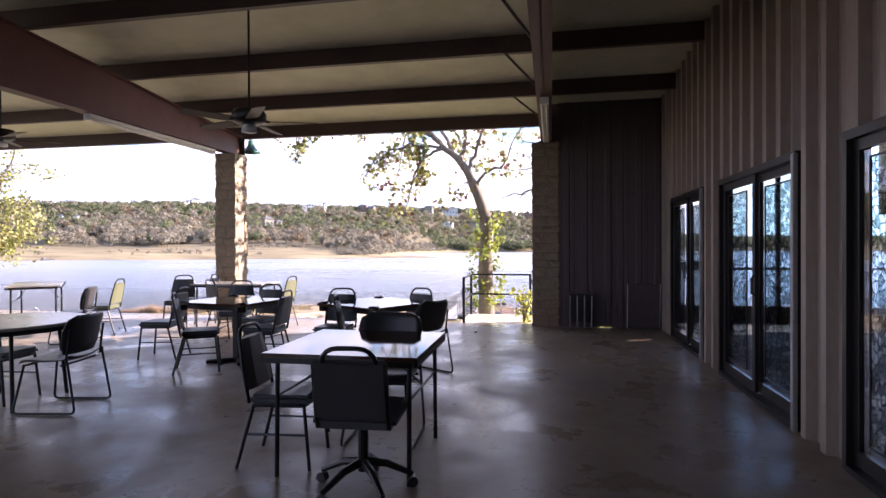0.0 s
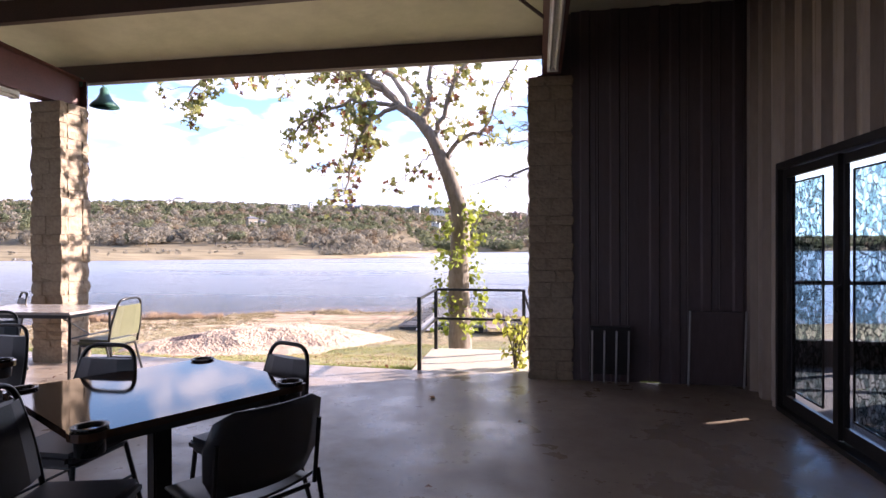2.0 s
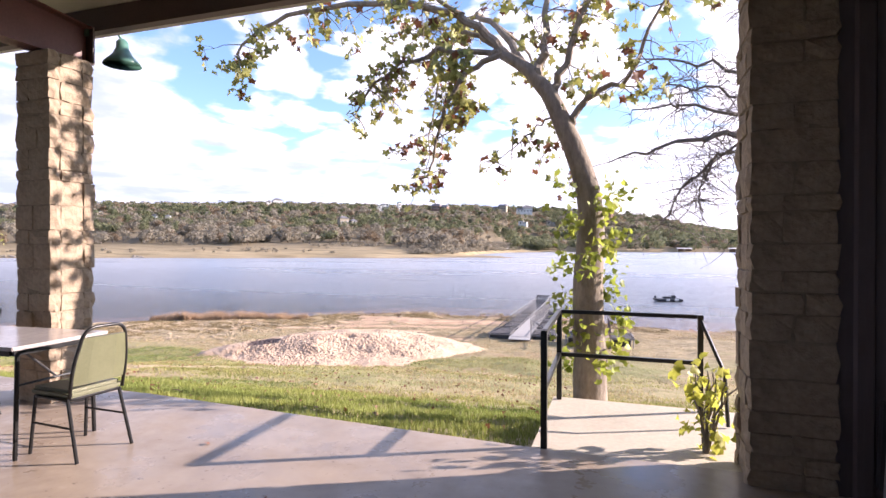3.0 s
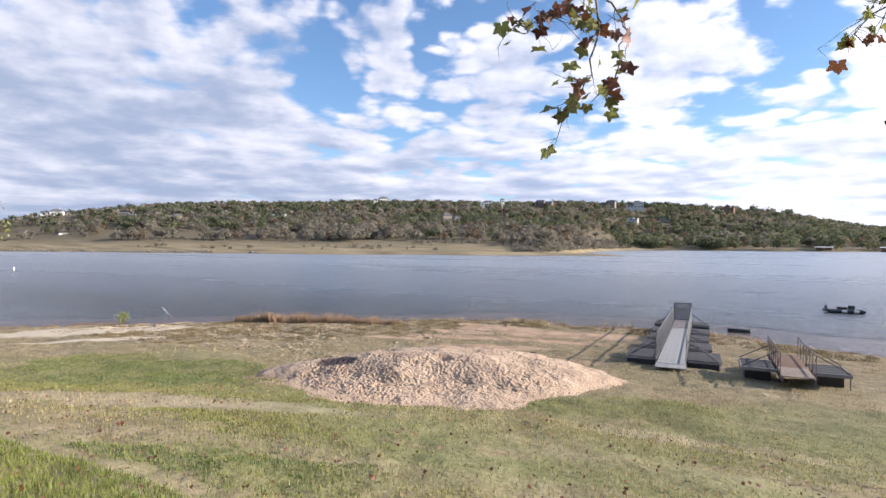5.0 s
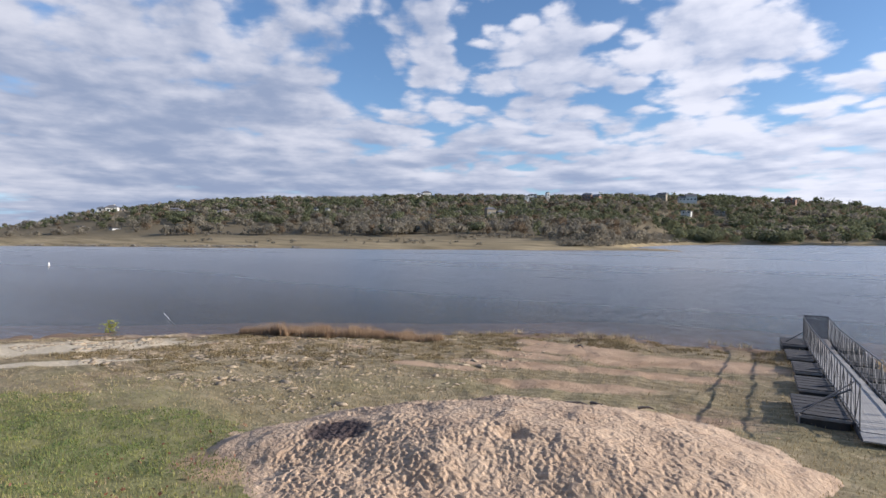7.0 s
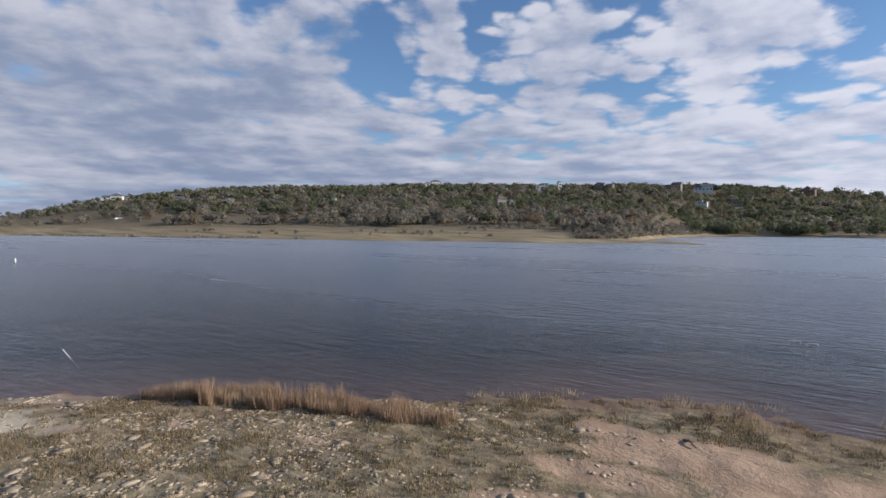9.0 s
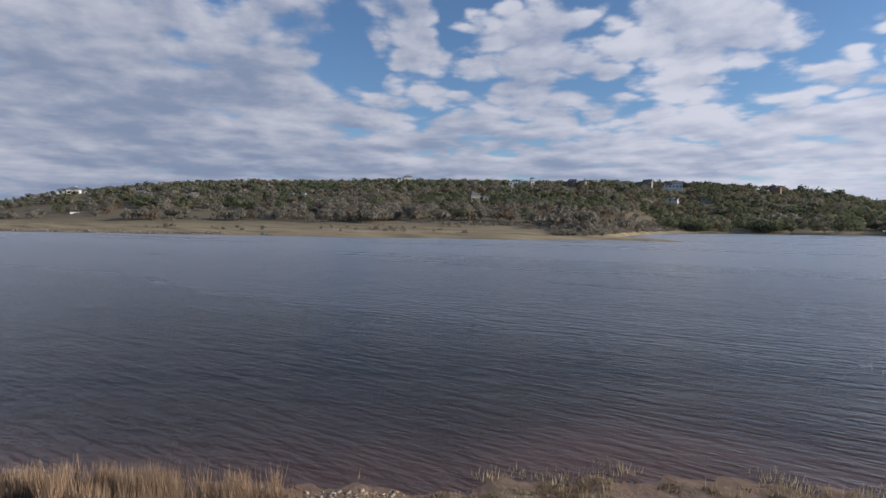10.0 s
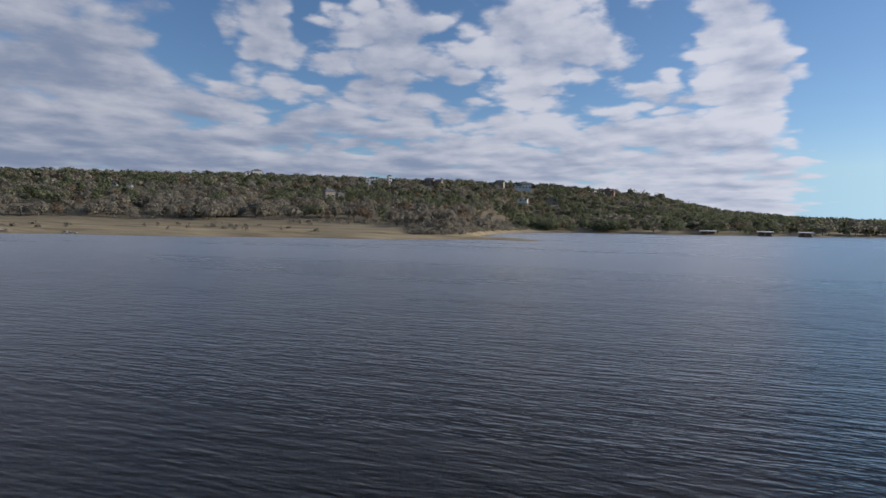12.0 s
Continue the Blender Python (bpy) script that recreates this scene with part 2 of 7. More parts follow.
M["tube"] = surface("black_tube_steel", (0.012, 0.012, 0.013), (0.025, 0.024, 0.024), 12.0, (0.25, 0.4), metal=0.4, bump=0.0)
M["laminate"] = surface("brown_laminate", (0.055, 0.028, 0.018), (0.105, 0.058, 0.036), 3.0, (0.03, 0.08), bump=0.015, fine=30, stretch=(0.3, 3, 1))
M["laminate_grey"] = surface("grey_laminate", (0.30, 0.27, 0.26), (0.42, 0.385, 0.37), 3.0, (0.12, 0.25), bump=0.015, fine=30)
M["white_paint"] = surface("white_paint", (0.62, 0.60, 0.56), (0.78, 0.76, 0.72), 5.0, (0.4, 0.6), bump=0.05)
M["bronze"] = surface("dark_bronze_aluminium", (0.022, 0.020, 0.019), (0.035, 0.031, 0.029), 5.0, (0.3, 0.45), metal=0.5, bump=0.02)
M["alu"] = surface("grey_aluminium", (0.35, 0.35, 0.36), (0.50, 0.50, 0.50), 6.0, (0.4, 0.6), metal=0.6, bump=0.05)
# room surfaces, coloured dark in place of dim light
M["room"] = surface("dimmed_interior", (0.05, 0.045, 0.045), (0.09, 0.08, 0.08), 1.0, (0.8, 0.9), bump=0.0)
M["lamp_green"] = surface("green_enamel", (0.05, 0.13, 0.10), (0.08, 0.19, 0.15), 8.0, (0.25, 0.4), bump=0.02)
M["sand"] = surface("pale_pink_sand", (0.425, 0.285, 0.182), (0.595, 0.435, 0.30), 1.6, (0.9, 1.0), bump=0.9, bump_dist=0.05, fine=14)
M["bark"] = surface("sycamore_bark", (0.11, 0.085, 0.062), (0.30, 0.25, 0.195), 5.0, (0.8, 0.95), bump=0.6, bump_dist=0.02, fine=30, stretch=(1, 1, 0.4))
M["bark_grey"] = surface("grey_bark", (0.12, 0.10, 0.09), (0.22, 0.19, 0.17), 8.0, (0.85, 0.95), bump=0.4, fine=40)
M["leaf"] = surface("sycamore_leaf", (0.20, 0.225, 0.055), (0.37, 0.335, 0.11), 0.9, (0.45, 0.6), bump=0.0, fine=60, island=0.45, translucent=0.38)
M["leaf_red"] = surface("rust_leaf", (0.15, 0.055, 0.03), (0.24, 0.10, 0.05), 2.0, (0.5, 0.65), bump=0.0, fine=60, island=0.3, translucent=0.25)
M["vine"] = surface("vine_leaf", (0.19, 0.26, 0.04), (0.36, 0.38, 0.06), 2.0, (0.45, 0.6), bump=0.0, island=0.35, translucent=0.5)
M["vine_yellow"] = surface("yellow_leaf", (0.36, 0.38, 0.05), (0.52, 0.50, 0.10), 2.0, (0.45, 0.6), bump=0.0, island=0.3, translucent=0.5)
M["cedar"] = surface("cedar_green", (0.098, 0.11, 0.057), (0.167, 0.178, 0.094), 0.03, (0.8, 0.95), bump=0.0, fine=0.12, island=0.10, translucent=0.5)
M["oak"] = surface("grey_oak", (0.205, 0.182, 0.137), (0.32, 0.28, 0.212), 0.05, (0.85, 0.95), bump=0.0, fine=0.15, island=0.10, translucent=0.5)
M["live_oak"] = surface("olive_live_oak", (0.132, 0.142, 0.074), (0.218, 0.223, 0.121), 0.03, (0.8, 0.95), bump=0.0, fine=0.12, island=0.10, translucent=0.5)
M["rust_oak"] = surface("rust_oak", (0.178, 0.13, 0.083), (0.27, 0.198, 0.129), 0.03, (0.8, 0.95), bump=0.0, fine=0.12, island=0.10, translucent=0.5)
M["house_rust"] = surface("reddish_brick_wall", (0.22, 0.13, 0.09), (0.34, 0.21, 0.15), 0.3, (0.85, 0.95), bump=0.0, fine=2)
M["weather_wood"] = surface("weathered_deck", (0.27, 0.255, 0.24), (0.45, 0.43, 0.41), 3.0, (0.8, 0.95), bump=0.4, fine=30, stretch=(3, 0.3, 1))
M["rust"] = surface("rusty_deck", (0.17, 0.095, 0.062), (0.31, 0.185, 0.12), 3.0, (0.8, 0.95), bump=0.4, fine=30)
M["landing_wood"] = surface("damp_deck", (0.24, 0.21, 0.19), (0.36, 0.32, 0.29), 3.0, (0.75, 0.9), bump=0.4, fine=30, stretch=(3, 0.3, 1))
M["landing_tan"] = surface("worn_tan_deck", (0.27, 0.20, 0.15), (0.42, 0.33, 0.26), 3.0, (0.8, 0.95), bump=0.4, fine=30)
M["float"] = surface("black_float", (0.02, 0.02, 0.022), (0.05, 0.05, 0.052), 3.0, (0.45, 0.7), bump=0.2)
M["rail_brown"] = surface("rusted_rail_steel", (0.085, 0.062, 0.058), (0.19, 0.15, 0.14), 5.0, (0.6, 0.8), metal=0.2, bump=0.15)
M["edge_steel"] = surface("weathered_edge_steel", (0.19, 0.175, 0.165), (0.33, 0.31, 0.295), 5.0, (0.55, 0.75), metal=0.2, bump=0.1)
M["float_top"] = surface("grey_float_top", (0.036, 0.032, 0.032), (0.095, 0.085, 0.080), 3.0, (0.7, 0.85), bump=0.2)
M["galv"] = surface("galvanised_steel", (0.085, 0.085, 0.092), (0.17, 0.17, 0.175), 6.0, (0.5, 0.65), metal=0.35, bump=0.05)
M["stone_pale"] = surface("pale_stone", (0.27, 0.205, 0.135), (0.50, 0.395, 0.27), 4.0, (0.9, 1.0), bump=0.5, island=0.25)
M["stone_far"] = surface("tan_boulder", (0.24, 0.20, 0.155), (0.36, 0.31, 0.25), 0.5, (0.9, 1.0), bump=0.0, island=0.2)
M["reed"] = surface("dry_reed", (0.27, 0.168, 0.098), (0.49, 0.345, 0.215), 0.8, (0.8, 0.9), bump=0.0, island=0.3, translucent=0.25)
M["house_wall"] = surface("pale_stucco", (0.58, 0.55, 0.50), (0.74, 0.71, 0.66), 0.3, (0.85, 0.95), bump=0.0, fine=2)
M["house_tan"] = surface("tan_stone_wall", (0.24, 0.20, 0.15), (0.34, 0.29, 0.22), 0.3, (0.85, 0.95), bump=0.0, fine=2)
M["house_roof"] = surface("slate_roof", (0.10, 0.10, 0.11), (0.18, 0.175, 0.18), 0.5, (0.7, 0.85), bump=0.0, fine=3)
M["glass_dark"] = surface("dark_window", (0.02, 0.025, 0.03), (0.04, 0.045, 0.05), 1.0, (0.08, 0.12), bump=0.0)
M["cup"] = surface("black_cup", (0.012, 0.012, 0.013), (0.02, 0.02, 0.02), 10, (0.2, 0.35), bump=0.0)
M["boat_hull"] = surface("dark_hull", (0.03, 0.03, 0.035), (0.06, 0.06, 0.065), 2.0, (0.3, 0.5), bump=0.0)


def glass_material(name, tint, rough, etched):
    m = bpy.data.materials.new(name)
    m.use_nodes = True
    nt = m.node_tree
    nt.nodes.clear()
    N, L = nt.nodes.new, nt.links.new
    out, mx, gl, tr, fr = N("ShaderNodeOutputMaterial"), N("ShaderNodeMixShader"), N("ShaderNodeBsdfGlossy"), N("ShaderNodeBsdfTransparent"), N("ShaderNodeMath")
    lw = N("ShaderNodeLayerWeight")
    fr.operation = "POWER"
    fr.inputs[1].default_value = 4.0
    L(lw.outputs["Facing"], fr.inputs[0])
    lift = N("ShaderNodeMath")
    lift.operation = "MULTIPLY_ADD"
    lift.inputs[1].default_value, lift.inputs[2].default_value = 0.96, 0.04
    L(fr.outputs[0], lift.inputs[0])
    share = lift.outputs[0]
    gl.inputs["Roughness"].default_value = rough
    gl.inputs["Color"].default_value = (0.9, 0.93, 1.0, 1)
    tr.inputs["Color"].default_value = (*tint, 1)
    if etched:
        # leaf-shaped cells of clearer and duller glass between dark leading
        v = N("ShaderNodeTexVoronoi")
        tc, mp = N("ShaderNodeTexCoord"), N("ShaderNodeMapping")
        mp.inputs["Scale"].default_value = (1, 1.5, 1)
        L(tc.outputs["Object"], mp.inputs[0]), L(mp.outputs[0], v.inputs["Vector"])
        v.inputs["Scale"].default_value = 19.0
        e = N("ShaderNodeTexVoronoi")
        e.feature = "DISTANCE_TO_EDGE"
        e.inputs["Scale"].default_value = 19.0
        L(mp.outputs[0], e.inputs["Vector"])
        cell = ramp_node(nt, v.outputs["Color"], ((0.25, (0.50, 0.60, 0.62)), (0.45, (0.80, 0.90, 0.90)), (0.65, (0.97, 1.0, 1.0))))
        line = ramp_node(nt, e.outputs["Distance"], ((0.015, (0.12, 0.13, 0.14)), (0.07, (1, 1, 1))))
        pattern = mixc(nt, 1.0, cell, line, "MULTIPLY")
        L(pattern, tr.inputs["Color"])
        cut = N("ShaderNodeMath")
        cut.operation = "MULTIPLY"
        L(share, cut.inputs[0]), L(pattern, cut.inputs[1])
        share = cut.outputs[0]
    L(share, mx.inputs[0]), L(tr.outputs[0], mx.inputs[1]), L(gl.outputs[0], mx.inputs[2]), L(mx.outputs[0], out.inputs[0])
    return m


M["glass"] = glass_material("door_glass", (0.92, 0.95, 0.98), 0.01, False)
M["etched"] = glass_material("etched_glass", (0.6, 0.62, 0.64), 0.05, True)


def water_material():
    m = bpy.data.materials.new("lake_water")
    m.use_nodes = True
    nt = m.node_tree
    nt.nodes.clear()
    N, L = nt.nodes.new, nt.links.new
    out, mx, gl, df, fr, tr, mm = N("ShaderNodeOutputMaterial"), N("ShaderNodeMixShader"), N("ShaderNodeBsdfGlossy"), N("ShaderNodeBsdfDiffuse"), N("ShaderNodeFresnel"), N("ShaderNodeBsdfTransparent"), N("ShaderNodeMixShader")
    def wave(scale, detail, stretch, weight, rest=None):
        n = N("ShaderNodeMath")
        n.operation = "MULTIPLY_ADD"
        L(noise_tex(nt, scale, detail, 0.55, stretch), n.inputs[0])
        n.inputs[1].default_value, n.inputs[2].default_value = weight, 0.0
        if rest is not None:
            L(rest, n.inputs[2])
        return n.outputs[0]

    # swell, long wind waves with crests east to west, and short ripples on them
    h = wave(0.22, 3, (0.6, 1.2, 1), 1.6)
    h = wave(1.5, 2, (0.32, 1.5, 1), 1.0, h)
    h = wave(3.8, 2, (0.40, 1.35, 1), 0.75, h)
    h = wave(10.0, 3, (0.5, 1.2, 1), 0.2, h)
    b = bump_node(nt, h, 1.0, 0.085)
    fr.inputs["IOR"].default_value = 1.345
    df.inputs["Color"].default_value = (0.024, 0.028, 0.030, 1)
    tr.inputs["Color"].default_value = (0.88, 0.76, 0.65, 1)
    mm.inputs[0].default_value = 0.22
    for n in (gl, fr, df):
        L(b, n.inputs["Normal"])
    # silt stirred up along the near shore
    g, sep, wob, silt, share = N("ShaderNodeNewGeometry"), N("ShaderNodeSeparateXYZ"), N("ShaderNodeMath"), N("ShaderNodeMapRange"), N("ShaderNodeMath")
    L(g.outputs["Position"], sep.inputs[0])
    wob.operation, share.operation = "MULTIPLY_ADD", "MULTIPLY_ADD"
    bend, west, along = N("ShaderNodeMath"), N("ShaderNodeMath"), N("ShaderNodeMath")
    bend.operation, west.operation, along.operation = "ADD", "MINIMUM", "MULTIPLY_ADD"
    bend.inputs[1].default_value, west.inputs[1].default_value, along.inputs[1].default_value = 9.0, 0.0, -0.78
    # the wind roughens the open water, in long lanes
    off, lane = N("ShaderNodeMapRange"), N("ShaderNodeMapRange")
    L(sep.outputs[1], off.inputs["Value"])
    for k, v in zip(("From Min", "From Max", "To Min", "To Max"), (42, 60, 0.18, 0.30)):
        off.inputs[k].default_value = v
    L(noise_tex(nt, 0.035, 4, 0.6, (0.25, 1.6, 1)), lane.inputs["Value"])
    for k, v in zip(("From Min", "From Max", "To Min", "To Max"), (0.36, 0.62, 0.88, 1.08)):
        lane.inputs[k].default_value = v
    gust = N("ShaderNodeMath")
    gust.operation = "MULTIPLY"
    L(off.outputs[0], gust.inputs[0]), L(lane.outputs[0], gust.inputs[1]), L(gust.outputs[0], gl.inputs["Roughness"])
    calm = N("ShaderNodeMapRange")
    for k, v in zip(("From Min", "From Max", "To Min", "To Max"), (60, 110, 1.0, 0.35)):
        calm.inputs[k].default_value = v
    L(sep.outputs[1], calm.inputs["Value"]), L(calm.outputs[0], b.node.inputs["Strength"])
    L(sep.outputs[0], bend.inputs[0]), L(bend.outputs[0], west.inputs[0]), L(west.outputs[0], along.inputs[0]), L(sep.outputs[1], along.inputs[2])
    L(noise_tex(nt, 0.25, 4, 0.6), wob.inputs[0]), L(along.outputs[0], wob.inputs[2])
    wob.inputs[1].default_value = 7.0
    silt.interpolation_type = "SMOOTHSTEP"
    silt.inputs["From Min"].default_value, silt.inputs["From Max"].default_value = 57.0, 49.5
    L(wob.outputs[0], silt.inputs["Value"])
    L(silt.outputs[0], share.inputs[0])
    share.inputs[1].default_value, share.inputs[2].default_value = 0.55, 0.22
    L(share.outputs[0], mm.inputs[0])
    L(mixc(nt, silt.outputs[0], (0.030, 0.031, 0.031), (0.135, 0.080, 0.062)), df.inputs["Color"])
    L(tr.outputs[0], mm.inputs[1]), L(df.outputs[0], mm.inputs[2])
    L(fr.outputs[0], mx.inputs[0]), L(mm.outputs[0], mx.inputs[1]), L(gl.outputs[0], mx.inputs[2]), L(mx.outputs[0], out.inputs[0])
    return m


M["water"] = water_material()


GREEN_PATCH = ((-10.9, 27.3, 4.0, 2.2, 20), (-1.0, 22.2, 2.4, 0.8, 15), (-13.9, 27.7, 2.2, 1.3, 20), (1.6, 30.6, 2.2, 0.8, 25))
DRY_PATCH = ((-6.9, 24.1, 4.6, 0.95, 26), (-9.6, 22.0, 2.0, 0.5, 25), (2.5, 28.6, 2.0, 0.5, 0), (-12.6, 33.4, 3.2, 0.5, 42), (-15.0, 34.5, 2.5, 0.35, 25), (-11.6, 35.2, 2.6, 0.4, 40))
SAND_PATCH = ((-6.6, 42.3, 2.1, 0.95, 20), (-8.3, 42.9, 0.9, 0.6, 0), (-5.0, 41.4, 1.2, 0.9, 0), (-7.6, 40.4, 1.5, 0.55, 10), (-7.2, 38.7, 2.2, 0.55, 10), (-2.2, 42.4, 2.8, 0.9, 10), (-3.5, 39.6, 2.4, 0.5, 12), (-9.2, 37.1, 1.6, 0.4, 10), (-4.6, 37.0, 2.2, 0.5, 20), (-16.9, 37.4, 0.5, 0.22, 0), (-13.6, 38.4, 0.5, 0.2, 0), (-18.6, 35.6, 0.6, 0.25, 20), (-6.9, 28.7, 1.3, 0.9, 30), (-3.9, 34.4, 3.6, 0.7, 28))
BEACH = ((-22.4, 32.2, 4.6, 1.5, 52), (-19.0, 30.6, 3.0, 0.4, 48), (-22.3, 36.3, 2.0, 0.5, 40))


def on_sand(x, y, patches=SAND_PATCH + BEACH):
    """True on the open sand, where nothing grows."""
    hit = np.zeros(np.shape(x), bool)
    for cx, cy, rx, ry, turn in patches:
        c, q = math.cos(radians(turn)), math.sin(radians(turn))
        u, v = (x - cx) * c + (y - cy) * q, (y - cy) * c - (x - cx) * q
        hit |= np.hypot(u / rx, v / ry) + 0.25 * wave2(x, y, 0.5, 2.0) < 1.0
    return hit


def ground_colour(nt):
    """Lawn, dry turf and bare soil, by patches; wet sand and mud by the water."""
    patch, tuft, spot = noise_tex(nt, 0.16, 4, 0.6, (0.6, 1.6, 0)), noise_tex(nt, 1.3, 5, 0.65), noise_tex(nt, 7.0, 4, 0.7)
    g = nt.nodes.new("ShaderNodeNewGeometry")
    sep = nt.nodes.new("ShaderNodeSeparateXYZ")
    nt.links.new(g.outputs["Position"], sep.inputs[0])

    def band(lo, hi):
        r = nt.nodes.new("ShaderNodeMapRange")
        r.inputs["From Min"].default_value, r.inputs["From Max"].default_value = lo, hi
        nt.links.new(sep.outputs[2], r.inputs["Value"])
        return r.outputs[0]

    ragged = noise_tex(nt, 0.9, 6, 0.7)
    green = ramp_node(nt, tuft, ((0.3, (0.15, 0.165, 0.05)), (0.7, (0.28, 0.275, 0.10))))
    dry = ramp_node(nt, tuft, ((0.3, (0.27, 0.205, 0.105)), (0.7, (0.46, 0.37, 0.215))))
    soil = ramp_node(nt, spot, ((0.3, (0.22, 0.14, 0.082)), (0.7, (0.42, 0.285, 0.175))))
    f1 = nt.nodes.new("ShaderNodeMapRange")
    f1.inputs["From Min"].default_value, f1.inputs["From Max"].default_value = 0.43, 0.58
    nt.links.new(patch, f1.inputs["Value"])
    turf = mixc(nt, f1.outputs[0], dry, green)
    # less green towards the shore
    turf = mixc(nt, band(-2.55, -2.95), turf, mixc(nt, 0.8, turf, dry))
    f2 = nt.nodes.new("ShaderNodeMapRange")
    f2.inputs["From Min"].default_value, f2.inputs["From Max"].default_value = 0.56, 0.66
    nt.links.new(noise_tex(nt, 0.33, 5, 0.65, (0.7, 1.3, 0)), f2.inputs["Value"])
    f3 = nt.nodes.new("ShaderNodeMapRange")
    f3.inputs["From Min"].default_value, f3.inputs["From Max"].default_value = 0.40, 0.56
    nt.links.new(noise_tex(nt, 0.45, 5, 0.65, (0.7, 1.3, 0)), f3.inputs["Value"])
    bare = nt.nodes.new("ShaderNodeMath")
    bare.operation = "MULTIPLY"
    nt.links.new(f3.outputs[0], bare.inputs[0]), nt.links.new(band(-2.85, -3.0), bare.inputs[1])
    col = mixc(nt, f2.outputs[0], turf, soil)
    col = mixc(nt, bare.outputs[0], col, soil)
    def patches(col, group, tone):
        hard = group in (SAND_PATCH, BEACH)
        for k, (cx, cy, rx, ry, turn) in enumerate(group):
            mp, ln, ad, rg = nt.nodes.new("ShaderNodeMapping"), nt.nodes.new("ShaderNodeVectorMath"), nt.nodes.new("ShaderNodeMath"), nt.nodes.new("ShaderNodeMapRange")
            mp.vector_type = "TEXTURE"
            mp.inputs["Location"].default_value, mp.inputs["Rotation"].default_value, mp.inputs["Scale"].default_value = (cx, cy, -3.0), (0, 0, radians(turn)), (rx, ry, 3.0)
            nt.links.new(g.outputs["Position"], mp.inputs[0])
            ln.operation, ad.operation = "LENGTH", "MULTIPLY_ADD"
            nt.links.new(mp.outputs[0], ln.inputs[0])
            nt.links.new(ragged, ad.inputs[0]), nt.links.new(ln.outputs["Value"], ad.inputs[2])
            ad.inputs[1].default_value = 1.5
            rg.inputs["From Min"].default_value, rg.inputs["From Max"].default_value = (1.95, 1.6) if hard else (2.2, 1.3)
            nt.links.new(ad.outputs[0], rg.inputs["Value"])
            col = mixc(nt, rg.outputs[0], col, tone)
        return col

    # greener and drier patches of turf, pink sand by the water
    col = patches(col, GREEN_PATCH, green)
    col = patches(col, DRY_PATCH, ramp_node(nt, tuft, ((0.3, (0.38, 0.30, 0.17)), (0.7, (0.55, 0.46, 0.29)))))
    col = mixc(nt, 0.3, col, ramp_node(nt, spot, ((0.35, (0.10, 0.085, 0.05)), (0.65, (0.36, 0.31, 0.21)))))
    part_bank = nt.nodes.new("ShaderNodeMath")
    part_bank.operation = "MULTIPLY"
    part_bank.inputs[1].default_value = 0.66
    nt.links.new(band(-2.55, -2.85), part_bank.inputs[0])
    col = mixc(nt, part_bank.outputs[0], col, ramp_node(nt, noise_tex(nt, 2.8, 7, 0.72, (0.6, 1.6, 1)), ((0.34, (0.095, 0.074, 0.042)), (0.52, (0.25, 0.195, 0.115)), (0.68, (0.50, 0.40, 0.27)))))
    col = patches(col, SAND_PATCH, ramp_node(nt, ragged, ((0.3, (0.30, 0.195, 0.12)), (0.6, (0.50, 0.345, 0.225)))))
    col = patches(col, BEACH, ramp_node(nt, spot, ((0.3, (0.50, 0.41, 0.28)), (0.7, (0.66, 0.56, 0.41)))))
    meadow = nt.nodes.new("ShaderNodeMapRange")
    meadow.inputs["From Min"].default_value, meadow.inputs["From Max"].default_value = 0.36, 0.64
    nt.links.new(noise_tex(nt, 0.07, 8, 0.72, (0.5, 2.2, 1)), meadow.inputs["Value"])
    meadow = meadow.outputs[0]
    fy = nt.nodes.new("ShaderNodeMapRange")
    fy.inputs["From Min"].default_value, fy.inputs["From Max"].default_value = 90, 120
    nt.links.new(sep.outputs[1], fy.inputs["Value"])
    col = mixc(nt, fy.outputs[0], col, mixc(nt, meadow, (0.16, 0.122, 0.062), (0.40, 0.315, 0.185)))
    # darker leaf litter under the far woods
    far = nt.nodes.new("ShaderNodeMath")
    far.operation = "MULTIPLY"
    nt.links.new(band(-1.5, 2.5), far.inputs[0])
    ry = nt.nodes.new("ShaderNodeMapRange")
    ry.inputs["From Min"].default_value, ry.inputs["From Max"].default_value = 90, 130
    nt.links.new(sep.outputs[1], ry.inputs["Value"]), nt.links.new(ry.outputs[0], far.inputs[1])
    col = mixc(nt, far.outputs[0], col, mixc(nt, noise_tex(nt, 0.02, 3), (0.11, 0.09, 0.055), (0.21, 0.165, 0.10)))
    wet = mixc(nt, band(-3.08, -3.22), col, (0.21, 0.13, 0.092))
    wet = mixc(nt, band(-3.2, -3.27), wet, (0.36, 0.215, 0.145))
    return mixc(nt, band(-3.55, -5.0), wet, (0.035, 0.03, 0.028)), spot


def ground_material():
    m = bpy.data.materials.new("ground_turf")
    m.use_nodes = True
    nt = m.node_tree
    p = nt.nodes["Principled BSDF"]
    col, h = ground_colour(nt)
    nt.links.new(col, p.inputs["Base Color"])
    p.inputs["Roughness"].default_value, p.inputs["Specular IOR Level"].default_value = 0.95, 0.2
    nt.links.new(bump_node(nt, h, 0.8, 0.06), p.inputs["Normal"])
    return m


